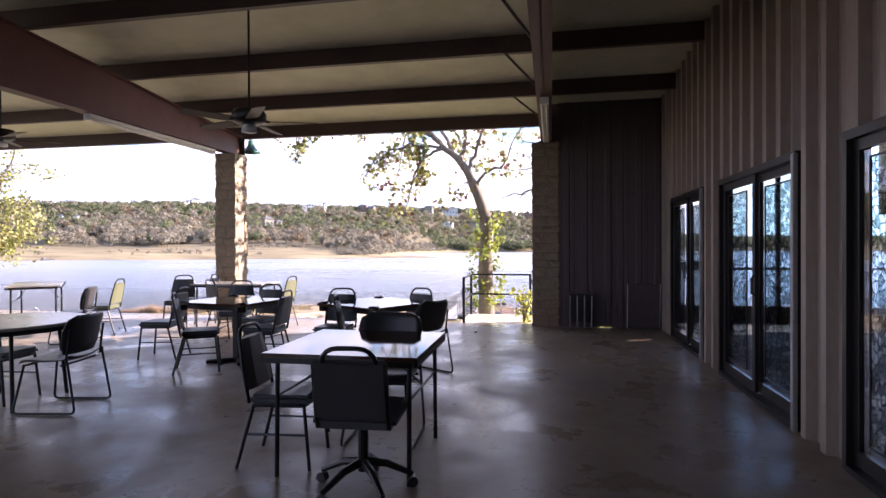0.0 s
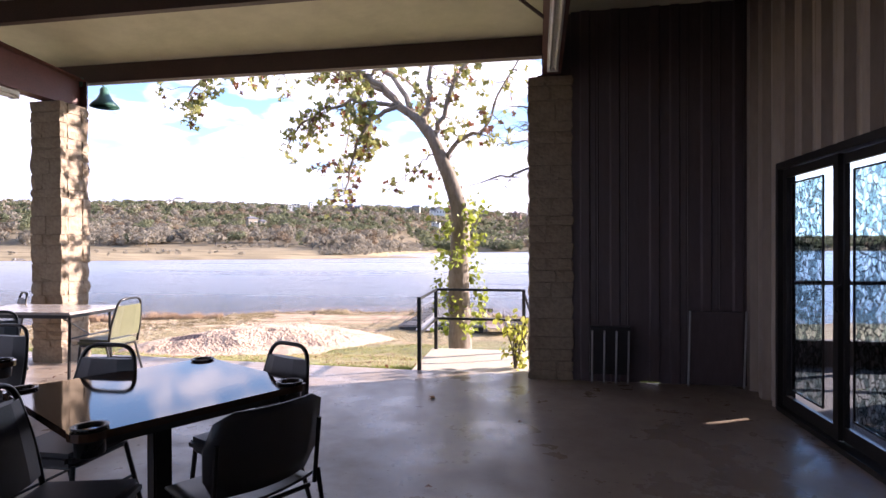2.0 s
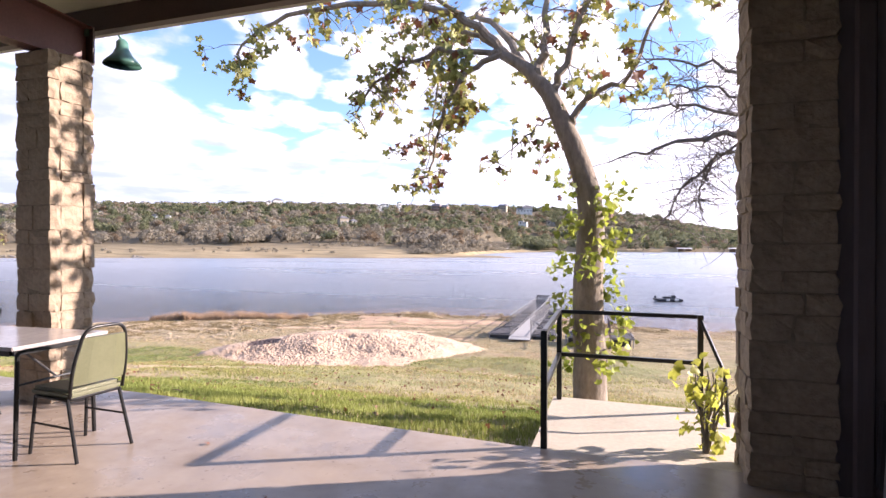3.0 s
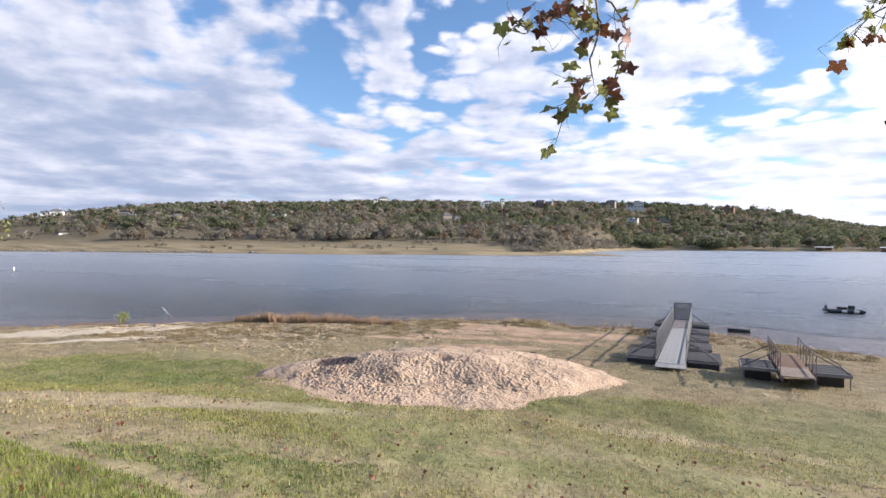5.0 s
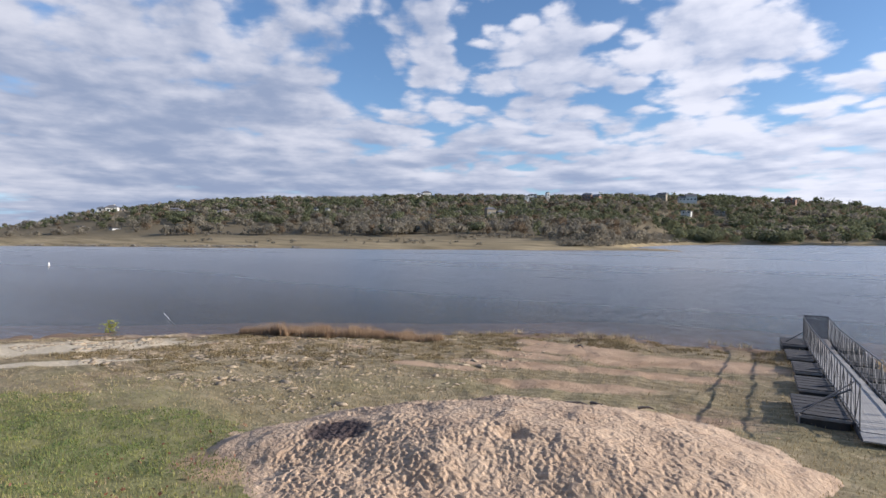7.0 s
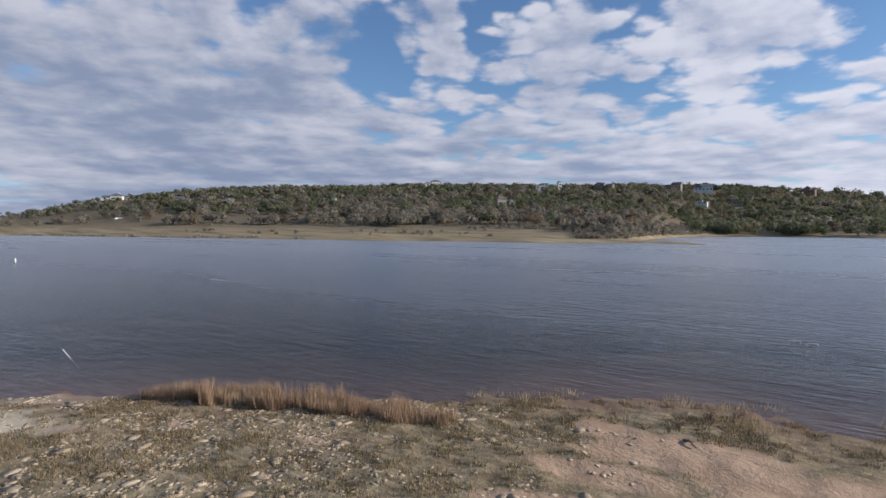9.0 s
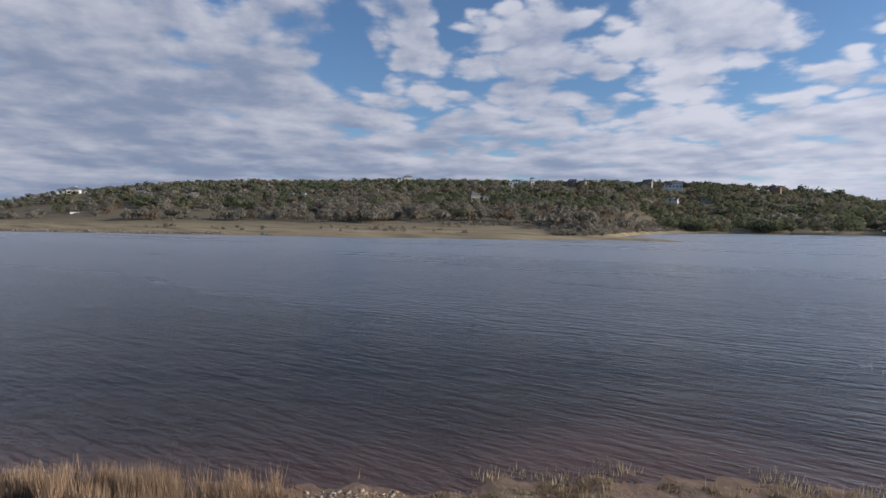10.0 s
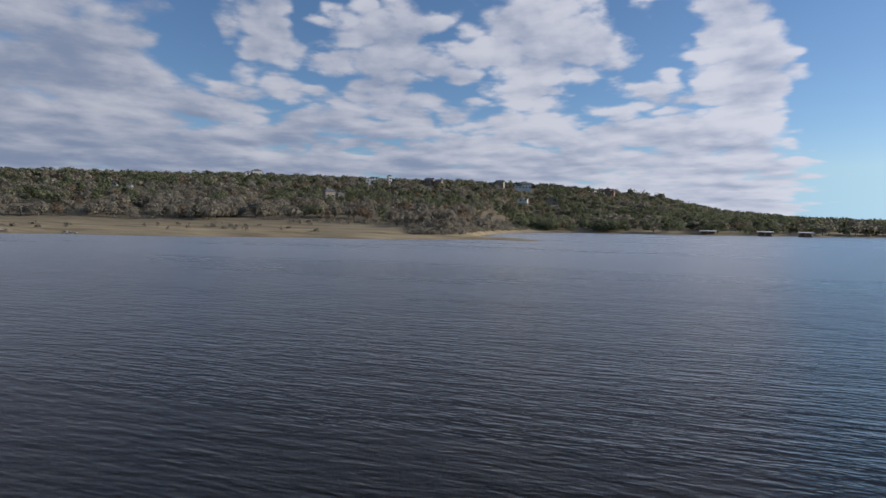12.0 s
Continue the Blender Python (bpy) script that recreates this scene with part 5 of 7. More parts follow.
# ---- sand mound, docks and the near shore ----
def mound_sand():
    """The pale sand, with dark damp soil where the pit was dug."""
    m = M["sand"]
    nt = m.node_tree
    p = nt.nodes["Principled BSDF"]
    dry = p.inputs["Base Color"].links[0].from_socket
    g, mp, ln, ad, rg = nt.nodes.new("ShaderNodeNewGeometry"), nt.nodes.new("ShaderNodeMapping"), nt.nodes.new("ShaderNodeVectorMath"), nt.nodes.new("ShaderNodeMath"), nt.nodes.new("ShaderNodeMapRange")
    mp.vector_type = "TEXTURE"
    mp.inputs["Location"].default_value, mp.inputs["Rotation"].default_value, mp.inputs["Scale"].default_value = (-6.22, 29.88, -2.40), (0, 0, radians(28)), (0.50, 0.36, 1.0)
    ln.operation, ad.operation = "LENGTH", "MULTIPLY_ADD"
    nt.links.new(g.outputs["Position"], mp.inputs[0]), nt.links.new(mp.outputs[0], ln.inputs[0])
    nt.links.new(noise_tex(nt, 4.0, 4, 0.6), ad.inputs[0]), nt.links.new(ln.outputs["Value"], ad.inputs[2])
    rg.inputs["From Min"].default_value, rg.inputs["From Max"].default_value = 1.55, 1.2
    nt.links.new(ad.outputs[0], rg.inputs["Value"])
    nt.links.new(mixc(nt, rg.outputs[0], dry, (0.075, 0.052, 0.048)), p.inputs["Base Color"])
    return m


def mound_rho(u, v):
    """1 at the rim of the spread sand, in the mound's own axes."""
    front = np.interp(u, (-5, -2.5, 1, 3, 5), (3.4, 4.7, 4.1, 3.0, 2.7))
    return np.hypot(u / 4.9, v / np.where(v > 0, 3.1, front))


def sand_mound():
    r = np.random.default_rng(11)
    nu, nv = 620, 520
    U, V = np.meshgrid(np.linspace(-5.6, 5.6, nu), np.linspace(-5.6, 3.7, nv), indexing="ij")
    ca, sa = math.cos(radians(28)), math.sin(radians(28))
    x, y = -3.75 + U * ca - V * sa, 31.9 + U * sa + V * ca
    ang = np.arctan2(V / 3.0, U / 5.0)
    core = np.hypot(U / 4.9, V / 2.9) * (1 + 0.07 * np.sin(3 * ang + 1) + 0.05 * np.sin(7 * ang))
    rho = np.maximum(mound_rho(U, V) + 0.10 * wave2(U, V, 0.8, 3.0), 0)
    # the heap itself and a thin apron of spilt sand towards the lawn
    h = np.maximum(0.67 * np.clip(1 - core ** 1.9, -0.35, 1), 0.34 * np.clip(1 - rho ** 1.2, -0.5, 1))
    # small prints and furrows of all directions
    dents = np.zeros_like(h)
    n = 21000
    for cu, cv, cr, cd, ct, cs in zip(r.uniform(-5, 5, n), r.uniform(-5, 3.2, n), r.uniform(0.014, 0.034, n), r.uniform(0.008, 0.036, n), r.normal(2.3, 0.8, n), r.uniform(0.25, 0.7, n)):
        a, b = np.searchsorted(U[:, 0], (cu - 0.25, cu + 0.25))
        c, d = np.searchsorted(V[0], (cv - 0.25, cv + 0.25))
        du, dv = U[a:b, c:d] - cu, V[a:b, c:d] - cv
        q = np.hypot((du * np.cos(ct) + dv * np.sin(ct)) * cs, dv * np.cos(ct) - du * np.sin(ct)) / cr
        dents[a:b, c:d] += -cd * np.exp(-q ** 2) + cd * 0.2 * np.exp(-((q - 1.6) / 0.5) ** 2)
    quiet = np.clip(0.75 + 0.6 * wave2(U, V, 1.1, 6.0), 0.25, 1.0)
    quiet = quiet * np.interp(U, (-5, 0.5, 2.5, 5), (1.0, 1.0, 0.6, 0.35))
    h = h + np.clip(dents, -0.045, 0.018) * 0.78 * quiet * np.clip((1.02 - rho) * 4, 0, 1) + 0.012 * wave2(U, V, 0.5, 2.0) + 0.006 * wave2(U, V, 0.07, 5.0)
    # two dug pits
    for pu, pv, pr, pd in ((-3.12, -0.62, 0.50, 0.07), (-0.17, -1.0, 0.24, 0.16)):
        h -= pd * 0.85 * np.exp(-(np.hypot(U - pu, (V - pv) * 1.5) / pr) ** 3)
    z = near_z(x, y) + h
    v = np.stack([x, y, z], -1).reshape(-1, 3)
    i, j = np.meshgrid(np.arange(nu - 1), np.arange(nv - 1), indexing="ij")
    f = np.stack([i * nv + j, (i + 1) * nv + j, (i + 1) * nv + j + 1, i * nv + j + 1], -1).reshape(-1, 4)
    tagged(raw("sand_mound", v, f, mound_sand(), True), "low mound of pale pinkish sand covered in footprints", "sand pile")


sand_mound()

PLANK_MESH = {}


def plank(parent, size, at, mat):
    key = (size, mat)
    if key not in PLANK_MESH:
        bm = boxm((0, 0, 0), size, bevel=0.006)
        me = bpy.data.meshes.new("plank")
        bm.to_mesh(me)
        bm.free()
        me.materials.append(M[mat])
        PLANK_MESH[key] = me
    o = new("plank", PLANK_MESH[key])
    o.parent, o.location = parent, at
    o.rotation_euler = (random.uniform(-0.008, 0.008), random.uniform(-0.006, 0.006), random.uniform(-0.012, 0.012))
    return o


def truss_rail(parent, x, y0, y1, z, h, mat, slope=0.0):
    """A light welded guard rail along y, climbing by slope."""
    n = max(2, int(round((y1 - y0) / 0.55)))
    ze = z + slope * (y1 - y0)
    part("top_rail", tubem([(x, y0, z + h), (x, y1, ze + h)], 0.019, 6), M[mat], parent)
    part("bottom_rail", tubem([(x, y0, z + 0.1), (x, y1, ze + 0.1)], 0.014, 6), M[mat], parent)
    for k in range(n + 1):
        y, zb = y0 + (y1 - y0) * k / n, z + (ze - z) * k / n
        part("rail_post", tubem([(x, y, zb - 0.1), (x, y, zb + h)], 0.014, 6), M[mat], parent)
        if k < n:
            yn, zn = y0 + (y1 - y0) * (k + 1) / n, z + (ze - z) * (k + 1) / n
            a, b = ((y, zb + 0.1), (yn, zn + h)) if k % 2 else ((y, zb + h), (yn, zn + 0.1))
            part("rail_brace", tubem([(x, a[0], a[1]), (x, b[0], b[1])], 0.009, 5), M[mat], parent)


def pontoon(parent, cx, cy, w, d, h, z):
    """A float box: dark tub with a strapped grey lid."""
    tub = part("float", boxm((cx, cy, z - h / 2), (w, d, h), bevel=0.03), M["float"], parent, "black plastic float")
    n = max(2, int(d / 0.32))
    for k in range(n):
        plank(tub, (round(w + 0.06, 3), round(d / n - 0.03, 3), 0.03), (cx, cy - d / 2 + (k + 0.5) * d / n, z + 0.018), "float_top")
    for sx in (-1, 1):
        part("edge_angle", boxm((cx + sx * (w / 2 + 0.015), cy, z - 0.02), (0.03, d + 0.04, 0.06)), M["edge_steel"], tub)
    for sy in (-1, 1):
        part("edge_angle", boxm((cx, cy + sy * (d / 2 + 0.03), z - 0.02), (w, 0.03, 0.06)), M["edge_steel"], tub)


def floating_walkway():
    """A ramp sloping down to a level landing on floats."""
    fall = 2.2
    dk = thing("floating_walkway", "grounded floating walkway with grey plank deck and black floats", "dock", at=pose(1.78, 36.15, -2.62, -fall, 0, 4.4))
    dk.scale = (0.88, 1, 1)
    L0, L1, up = 10.6, 13.9, math.tan(radians(fall))
    G = (L1 - L0) * up
    for sx in (-1, 1):
        part("stringer", boxm((sx * 0.45, L0 / 2, -0.10), (0.06, L0, 0.14)), M["galv"], dk)
        part("landing_stringer", boxm((sx * 0.45, (L0 + L1) / 2 + 0.01, G / 2 - 0.10), (0.06, L1 - L0, 0.14), Matrix.Rotation(radians(fall), 3, "X")), M["galv"], dk)
        truss_rail(dk, sx * 0.49, 0.1, L0, 0.0, 0.88, "galv")
        truss_rail(dk, sx * 0.49, L0 + 0.05, L1, 0.0, 0.88, "galv", up)
    n = 60
    for k in range(n):
        plank(dk, (0.94, 0.182, 0.032), (0, 0.1 + k * L0 / n, 0.0), "weather_wood")
    for k in range(20):
        y = L0 + 0.1 + k * (L1 - L0) / 20
        plank(dk, (0.9, 0.162, 0.032), (0, y, (y - L0) * up), "landing_wood")
    part("ramp_plate", boxm((0, -0.16, -0.04), (1.0, 0.42, 0.03), Matrix.Rotation(radians(9.5), 3, "X"), bevel=0.006), M["weather_wood"], dk, "pale worn ramp plate resting on the shore")
    for k, (cy, d) in enumerate(((1.7, 2.0), (4.4, 1.8), (7.0, 1.8), (9.7, 1.9), (12.6, 2.0))):
        for sx in (-1, 1):
            w = (1.05, 0.8, 0.72, 0.8, 0.85)[k]
            z = 0.02 + max(0.0, cy - L0) * up
            pontoon(dk, sx * (0.56 + w / 2), cy, w, d, 0.55, z)
            if k == 0:
                part("corner_post", tubem([(sx * (0.52 + w), cy - d / 2 - 0.06, z + 0.04), (sx * (0.52 + w), cy - d / 2 - 0.06, z - 0.6)], 0.025, 6), M["edge_steel"], dk)
                part("outrigger", tubem([(sx * 0.5, cy - 0.95, z + 0.8), (sx * (0.5 + w), cy - 0.95, z + 0.02)], 0.018, 6), M["edge_steel"], dk)
            part("outrigger", tubem([(sx * 0.5, cy - 0.5, z + (0.55 if k in (0, 4) else 0.1)), (sx * (0.5 + w), cy - 0.5, z - 0.02)], 0.022, 6), M["galv"], dk)
    gate = bmesh.new()
    for sx in (-1, 1):
        tube(gate, [(sx * 0.46, L1 - 0.02, G), (sx * 0.46, L1 - 0.02, G + 0.94)], 0.024, 6)
    for z in (0.06, 0.92):
        tube(gate, [(-0.46, L1 - 0.02, G + z), (0.46, L1 - 0.02, G + z)], 0.02, 6)
    gt = part("end_gate", gate, M["galv"], dk, "grey steel mesh gate at the far end")
    mesh = bmesh.new()
    for k in range(-11, 12):
        for sgn in (-1, 1):
            x0 = k * 0.08
            lo, hi = max(-0.45, -0.45 - sgn * x0 if sgn > 0 else x0 - 0.45), min(0.45, 0.45 - x0 if sgn > 0 else x0 + 0.45)
            if hi - lo > 0.05:
                tube(mesh, [(x0 + sgn * u, L1 - 0.02, G + 0.49 + u * 0.94) for u in (lo, hi)], 0.016, 4)
    part("wire_mesh", mesh, M["galv"], gt)
    return dk


def rusty_gangway():
    """A short gangway between two raised side platforms, each braced to its rail."""
    gw = thing("gangway", "rusty steel gangway section with rails lying on the shore", "dock", at=pose(5.05, 34.95, -2.40, 0, 0, 4.0))
    gw.scale = (0.88, 0.92, 0.92)
    for k in range(19):
        plank(gw, (0.86, 0.182, 0.03), (0, 0.1 + k * 0.19, 0), "landing_tan" if k < 7 else "rust")
    for sx in (-1, 1):
        part("stringer", boxm((sx * 0.42, 1.8, -0.09), (0.06, 3.7, 0.14)), M["rail_brown"], gw)
        truss_rail(gw, sx * 0.46, 0.15, 3.6, 0.0, 0.62, "rail_brown")
        for y in (0.80, 2.20):
            part("outrigger", tubem([(sx * 0.47, y, 0.58), (sx * 1.46, y, 0.05)], 0.017, 6), M["rail_brown"], gw)
            part("edge_beam", boxm((sx * 0.98, y, -0.02), (1.02, 0.05, 0.10), bevel=0.008), M["edge_steel"], gw)
            part("corner_post", tubem([(sx * 1.44, y, -0.02), (sx * 1.44, y, -0.50)], 0.024, 6), M["edge_steel"], gw)
        part("edge_beam", boxm((sx * 1.465, 1.5, -0.02), (0.05, 1.35, 0.10), bevel=0.008), M["edge_steel"], gw)
        for k in range(5):
            plank(gw, (0.90, 0.255, 0.03), (sx * 0.965, 0.96 + k * 0.27, 0.0), "float_top")
        part("float", boxm((sx * 0.98, 1.62, -0.26), (0.74, 1.0, 0.40), bevel=0.05), M["float"], gw)


floating_walkway()
rusty_gangway()

board = thing("floating_board", "dark plank float adrift on the water", "board", at=pose(3.42, 48.4, WATER, 0, 0, -8))
part("board", boxm((0, 0, 0.05), (1.0, 0.28, 0.14), bevel=0.02), M["float"], board)
part("board_top", boxm((0, 0, 0.135), (0.94, 0.24, 0.02)), M["float_top"], board)

bt = thing("work_boat", "small dark flat-decked work boat with white drums moored offshore", "boat", at=pose(8.9, 60.2, WATER, 0, 0, 12))
hull = bmesh.new()
box(hull, (0, 0, 0.16), (3.9, 1.3, 0.5), bevel=0.08)
bt.scale = (0.52, 0.52, 0.56)
for v in hull.verts:
    if v.co.x < -1.5 and v.co.z < 0.1:
        v.co.z += 0.2
part("hull", hull, M["boat_hull"], bt)
for k in range(6):
    part("float_drum", tubem([(-1.55 + k * 0.62, -0.72, 0.2), (-1.05 + k * 0.62, -0.72, 0.2)], 0.17, 10), M["white_paint" if k in (2, 4) else "float"], bt)
part("console", boxm((0.9, 0.05, 0.62), (0.6, 0.6, 0.42), bevel=0.05), M["boat_hull"], bt)
part("deck_box", boxm((0.0, 0.2, 0.52), (1.0, 0.5, 0.22), bevel=0.03), M["float_top"], bt)
part("engine", boxm((-1.75, 0, 0.58), (0.26, 0.3, 0.4), bevel=0.06), M["boat_hull"], bt)


def boat_dock(x, y, turn):
    bd = thing("boat_dock", "covered floating boat dock with a flat dark roof", "boat dock", at=pose(x, y, WATER, 0, 0, turn))
    part("deck", boxm((0, 0, 0.25), (11, 6, 0.35), bevel=0.04), M["float_top"], bd)
    part("roof", prism([(-6.8, -3.4), (6.2, -3.6), (6.2, 3.6), (-6.8, 3.4)], 2.75, 2.95), M["house_roof"], bd)
    for px in (-5, -2.5, 0, 2.5, 5):
        for py in (-2.8, 2.8):
            part("post", tubem([(px, py, 0.4), (px, py, 2.76)], 0.06, 6), M["white_paint"], bd)
    part("moored_boat", boxm((2.2, -0.4, 0.95), (3.8, 1.8, 1.0), bevel=0.25), M["boat_hull"], bd)
    part("locker", boxm((-3.4, 1.2, 0.85), (2.4, 0.9, 0.8), bevel=0.04), M["float"], bd)
    part("locker", boxm((4.6, 1.0, 1.0), (0.9, 0.9, 1.1), bevel=0.04), M["white_paint"], bd)


boat_dock(29.5, 112, 12)

buoy = thing("channel_buoy", "white channel marker post floating on the lake", "buoy", at=pose(-87.8, 57.0, WATER))
part("marker", lathe([(0.10, -0.3), (0.11, 0.45), (0.09, 0.58), (0.04, 0.64)], 14), M["white_paint"], buoy, smooth=True)
part("collar", lathe([(0.14, 0.0), (0.15, 0.03), (0.14, 0.06)], 14), M["float"], buoy)

for x, y, w in ((-5.23, 58.3, 0.42), (-4.59, 57.95, 0.42)):
    pf = thing("pipe_frame", "white pipe frame just standing out of the shallow water", "pipe", group="pipe frames in the water", at=pose(x, y, WATER - 0.09, 0, 0, 20))
    part("frame", tubem(rounded([(-w / 2, 0, 0), (-w / 2, 0, 0.17), (w / 2, 0, 0.17), (w / 2, 0, 0)], 0.05), 0.019, 8), M["white_paint"], pf)
st = thing("mooring_pole", "thin pale pole leaning out of the water near the bank", "pole", at=pose(-26.7, 39.2, WATER - 0.4, 0, -48, 20))
part("pole", tubem([(0, 0, 0), (0, 0, 1.0)], [0.018, 0.014], 6), M["white_paint"], st)
part("cap", lathe([(0.016, 0.99), (0.022, 1.0), (0.018, 1.03)], 8), M["white_paint"], st)


# ---- plants ----
def blades(name, xy, hlo, hhi, width, mat, label, cat, lean=0.45, seed=1, tall=None):
    """Single bent blades of grass, two triangles' worth each."""
    r = np.random.default_rng(seed)
    n = len(xy)
    z = ground_z(xy[:, 0], xy[:, 1])
    a, h = r.uniform(0, 2 * np.pi, n), r.uniform(hlo, hhi, n)
    if tall is not None:
        h = h * tall(xy[:, 0], xy[:, 1])
    base = np.stack([xy[:, 0], xy[:, 1], z - 0.01], -1)
    side = np.stack([np.cos(a), np.sin(a), np.zeros(n)], -1) * (width * r.uniform(0.6, 1.3, n))[:, None]
    b = r.uniform(0, 2 * np.pi, n)
    tip = base + np.stack([np.cos(b) * h * lean * r.uniform(0.1, 1, n), np.sin(b) * h * lean * r.uniform(0.1, 1, n), h], -1)
    v = np.stack([base - side, base + side, tip], 1).reshape(-1, 3)
    f = np.arange(3 * n).reshape(-1, 3)
    return tagged(raw(name, v, f, mat), label, cat, kind="stuff")


def scatter(n, x0, x1, y0, y1, keep, seed):
    r = np.random.default_rng(seed)
    p = np.stack([r.uniform(x0, x1, n), r.uniform(y0, y1, n)], -1)
    return p[keep(p[:, 0], p[:, 1], r)]


def off_mound(x, y):
    ca, sa = math.cos(radians(28)), math.sin(radians(28))
    u, v = (x + 3.75) * ca + (y - 31.9) * sa, -(x + 3.75) * sa + (y - 31.9) * ca
    return mound_rho(u, v) + 0.10 * wave2(u, v, 0.8, 3.0) > 0.97


def lawn(x, y, r):
    fade = np.clip((31 + 1.5 * wave2(x, y, 2.0, 5.0) - y) / 9, 0, 1) * np.clip((x + 17) / 4, 0, 1) * np.clip((11 - x) / 3, 0, 1)
    green = np.clip(0.55 + 0.75 * wave2(x * 0.6, y * 1.6, 2.6, 12.0), 0.05, 1)
    edge = np.interp(x, (-11.3, 1.65, 5.6), (17.66, 17.42, 17.16)) + 0.02
    pad = (x > 5.35) & (x < 7.35) & (y < 20.65)
    rich = on_sand(x, y, GREEN_PATCH) & (y > 19)
    return (y > edge) & ~pad & off_mound(x, y) & ~on_sand(x, y, DRY_PATCH[:2]) & (r.uniform(0, 1, len(x)) < np.where(rich, 0.25, fade * np.where(y < 21, 1, green * np.where(y > 25, 0.6, 1.0))))


blades("lawn_grass", scatter(120000, -8, 9, 17.1, 21.5, lawn, 21), 0.035, 0.10, 0.006, M["grass_lawn"], "short green lawn grass below the patio", "grass", seed=3)
blades("lawn_grass", scatter(520000, -17, 11, 21.5, 32, lawn, 22), 0.025, 0.075, 0.008, M["grass"], "patchy green and dry lawn grass on the slope", "grass", seed=4)


def clover(x, y, r):
    return on_sand(x, y, GREEN_PATCH) & (x < 0) & off_mound(x, y) & (y > 19) & (wave2(x, y, 0.45, 8.0) > -0.35) & (r.uniform(0, 1, len(x)) < 0.6)


M["grass_green"] = surface("lush_grass", (0.095, 0.15, 0.045), (0.205, 0.265, 0.095), 0.5, (0.6, 0.75), bump=0.0, fine=2.0, island=0.3, translucent=0.35, spec=0.3)
blades("green_grass", scatter(420000, -17, 6, 20, 33, clover, 33), 0.018, 0.055, 0.008, M["grass_green"], "patches of fresh green grass on the lawn", "grass", seed=14)


def dryland(x, y, r):
    ys = np.interp(x, SHORE_X, SHORE_Y)
    return (ys - y > np.where(x > -11, 1.3, 0.5)) & off_mound(x, y) & ~on_sand(x, y) & ~on_sand(x, y, GREEN_PATCH[:1]) & (r.uniform(0, 1, len(x)) < np.clip(0.55 + 0.8 * wave2(x, y, 1.3, 8.0), 0.04, 1))


blades("dry_grass", scatter(230000, -26, 12, 22, 46, dryland, 23), 0.025, 0.085, 0.008, M["straw"], "dry straw-coloured grass towards the shore", "grass", seed=5)


def reed_keep(x, y, r):
    c = np.interp(x, (-20.5, -16, -12), (38.1, 40.1, 41.2))
    w = np.interp(x, (-20.5, -19, -16, -13, -11), (0.3, 0.85, 1.0, 0.65, 0.35))
    clump = np.clip(0.65 + 0.7 * wave2(x, y, 0.28, 6.0), 0.1, 1) * np.interp(x, (-16, -11), (0.9, 0.55))
    return (np.abs(y - c) < w * (0.75 + 0.45 * wave2(x, y, 0.5, 2.0))) & (r.uniform(0, 1, len(x)) < clump)


blades("reeds", scatter(140000, -20, -11.6, 36.5, 42.5, reed_keep, 24), 0.18, 0.64, 0.008, M["reed"], "band of dry tan reeds at the water's edge", "reeds", lean=0.35, seed=6, tall=lambda x, y: np.clip(0.92 + 0.22 * wave2(x, y, 0.45, 9.0), 0.5, 1.25) * np.interp(x, (-20, -18.6, -15.5, -13.5, -11.6), (0.8, 1.05, 1.0, 0.75, 0.55)))


def weed_keep(x, y, r):
    ys = np.interp(x, SHORE_X, SHORE_Y)
    return (ys - y > -0.5) & (ys - y < 2.2) & ~on_sand(x, y) & (wave2(x, y, 0.9, 4.0) > 0.2)


blades("shore_weeds", scatter(30000, -18, 14, 40, 48, weed_keep, 25), 0.06, 0.26, 0.011, M["straw"], "low dry weeds along the wet shore", "weeds", seed=7)
def scrub_keep(x, y, r):
    ys = np.interp(x, SHORE_X, SHORE_Y)
    return (ys - y > 0.5) & (ys - y < np.interp(x, (-12, -4), (10, 3.5))) & off_mound(x, y) & ~on_sand(x, y) & (wave2(x, y, 0.42, 14.0) + 0.8 * wave2(x, y, 0.16, 3.0) > 0.10) & (r.uniform(0, 1, len(x)) < 0.9)


M["scrub"] = surface("olive_scrub", (0.13, 0.10, 0.045), (0.29, 0.215, 0.11), 0.6, (0.8, 0.9), bump=0.0, fine=3.0, island=0.3, translucent=0.2)
blades("shore_scrub", scatter(420000, -24, 8, 31, 46.5, scrub_keep, 27), 0.02, 0.11, 0.010, M["scrub"], "olive and brown scrub tufts on the bank", "scrub", seed=9)


def raft_keep(x, y, r):
    return np.abs(y - (198 + 0.35 * (x - 44))) < 2.2 + 1.5 * wave2(x, y, 6.0, 2.0)


blades("water_plants", scatter(16000, 38, 110, 192, 226, raft_keep, 29), 2.2, 4.0, 0.10, M["grass"], "bright green water plants out in the lake", "water plants", lean=0.3, seed=10)
blades("water_reeds", scatter(9000, 15.5, 23.5, 88.6, 91.4, lambda x, y, r: np.hypot((x - 19.4) / 3.8, (y - 90) / 1.2) < 1 + 0.2 * wave2(x, y, 0.7, 1.0), 26), 2.8, 4.3, 0.03, M["straw"], "clump of pale reeds standing out in the lake", "reeds", lean=0.15, seed=8)


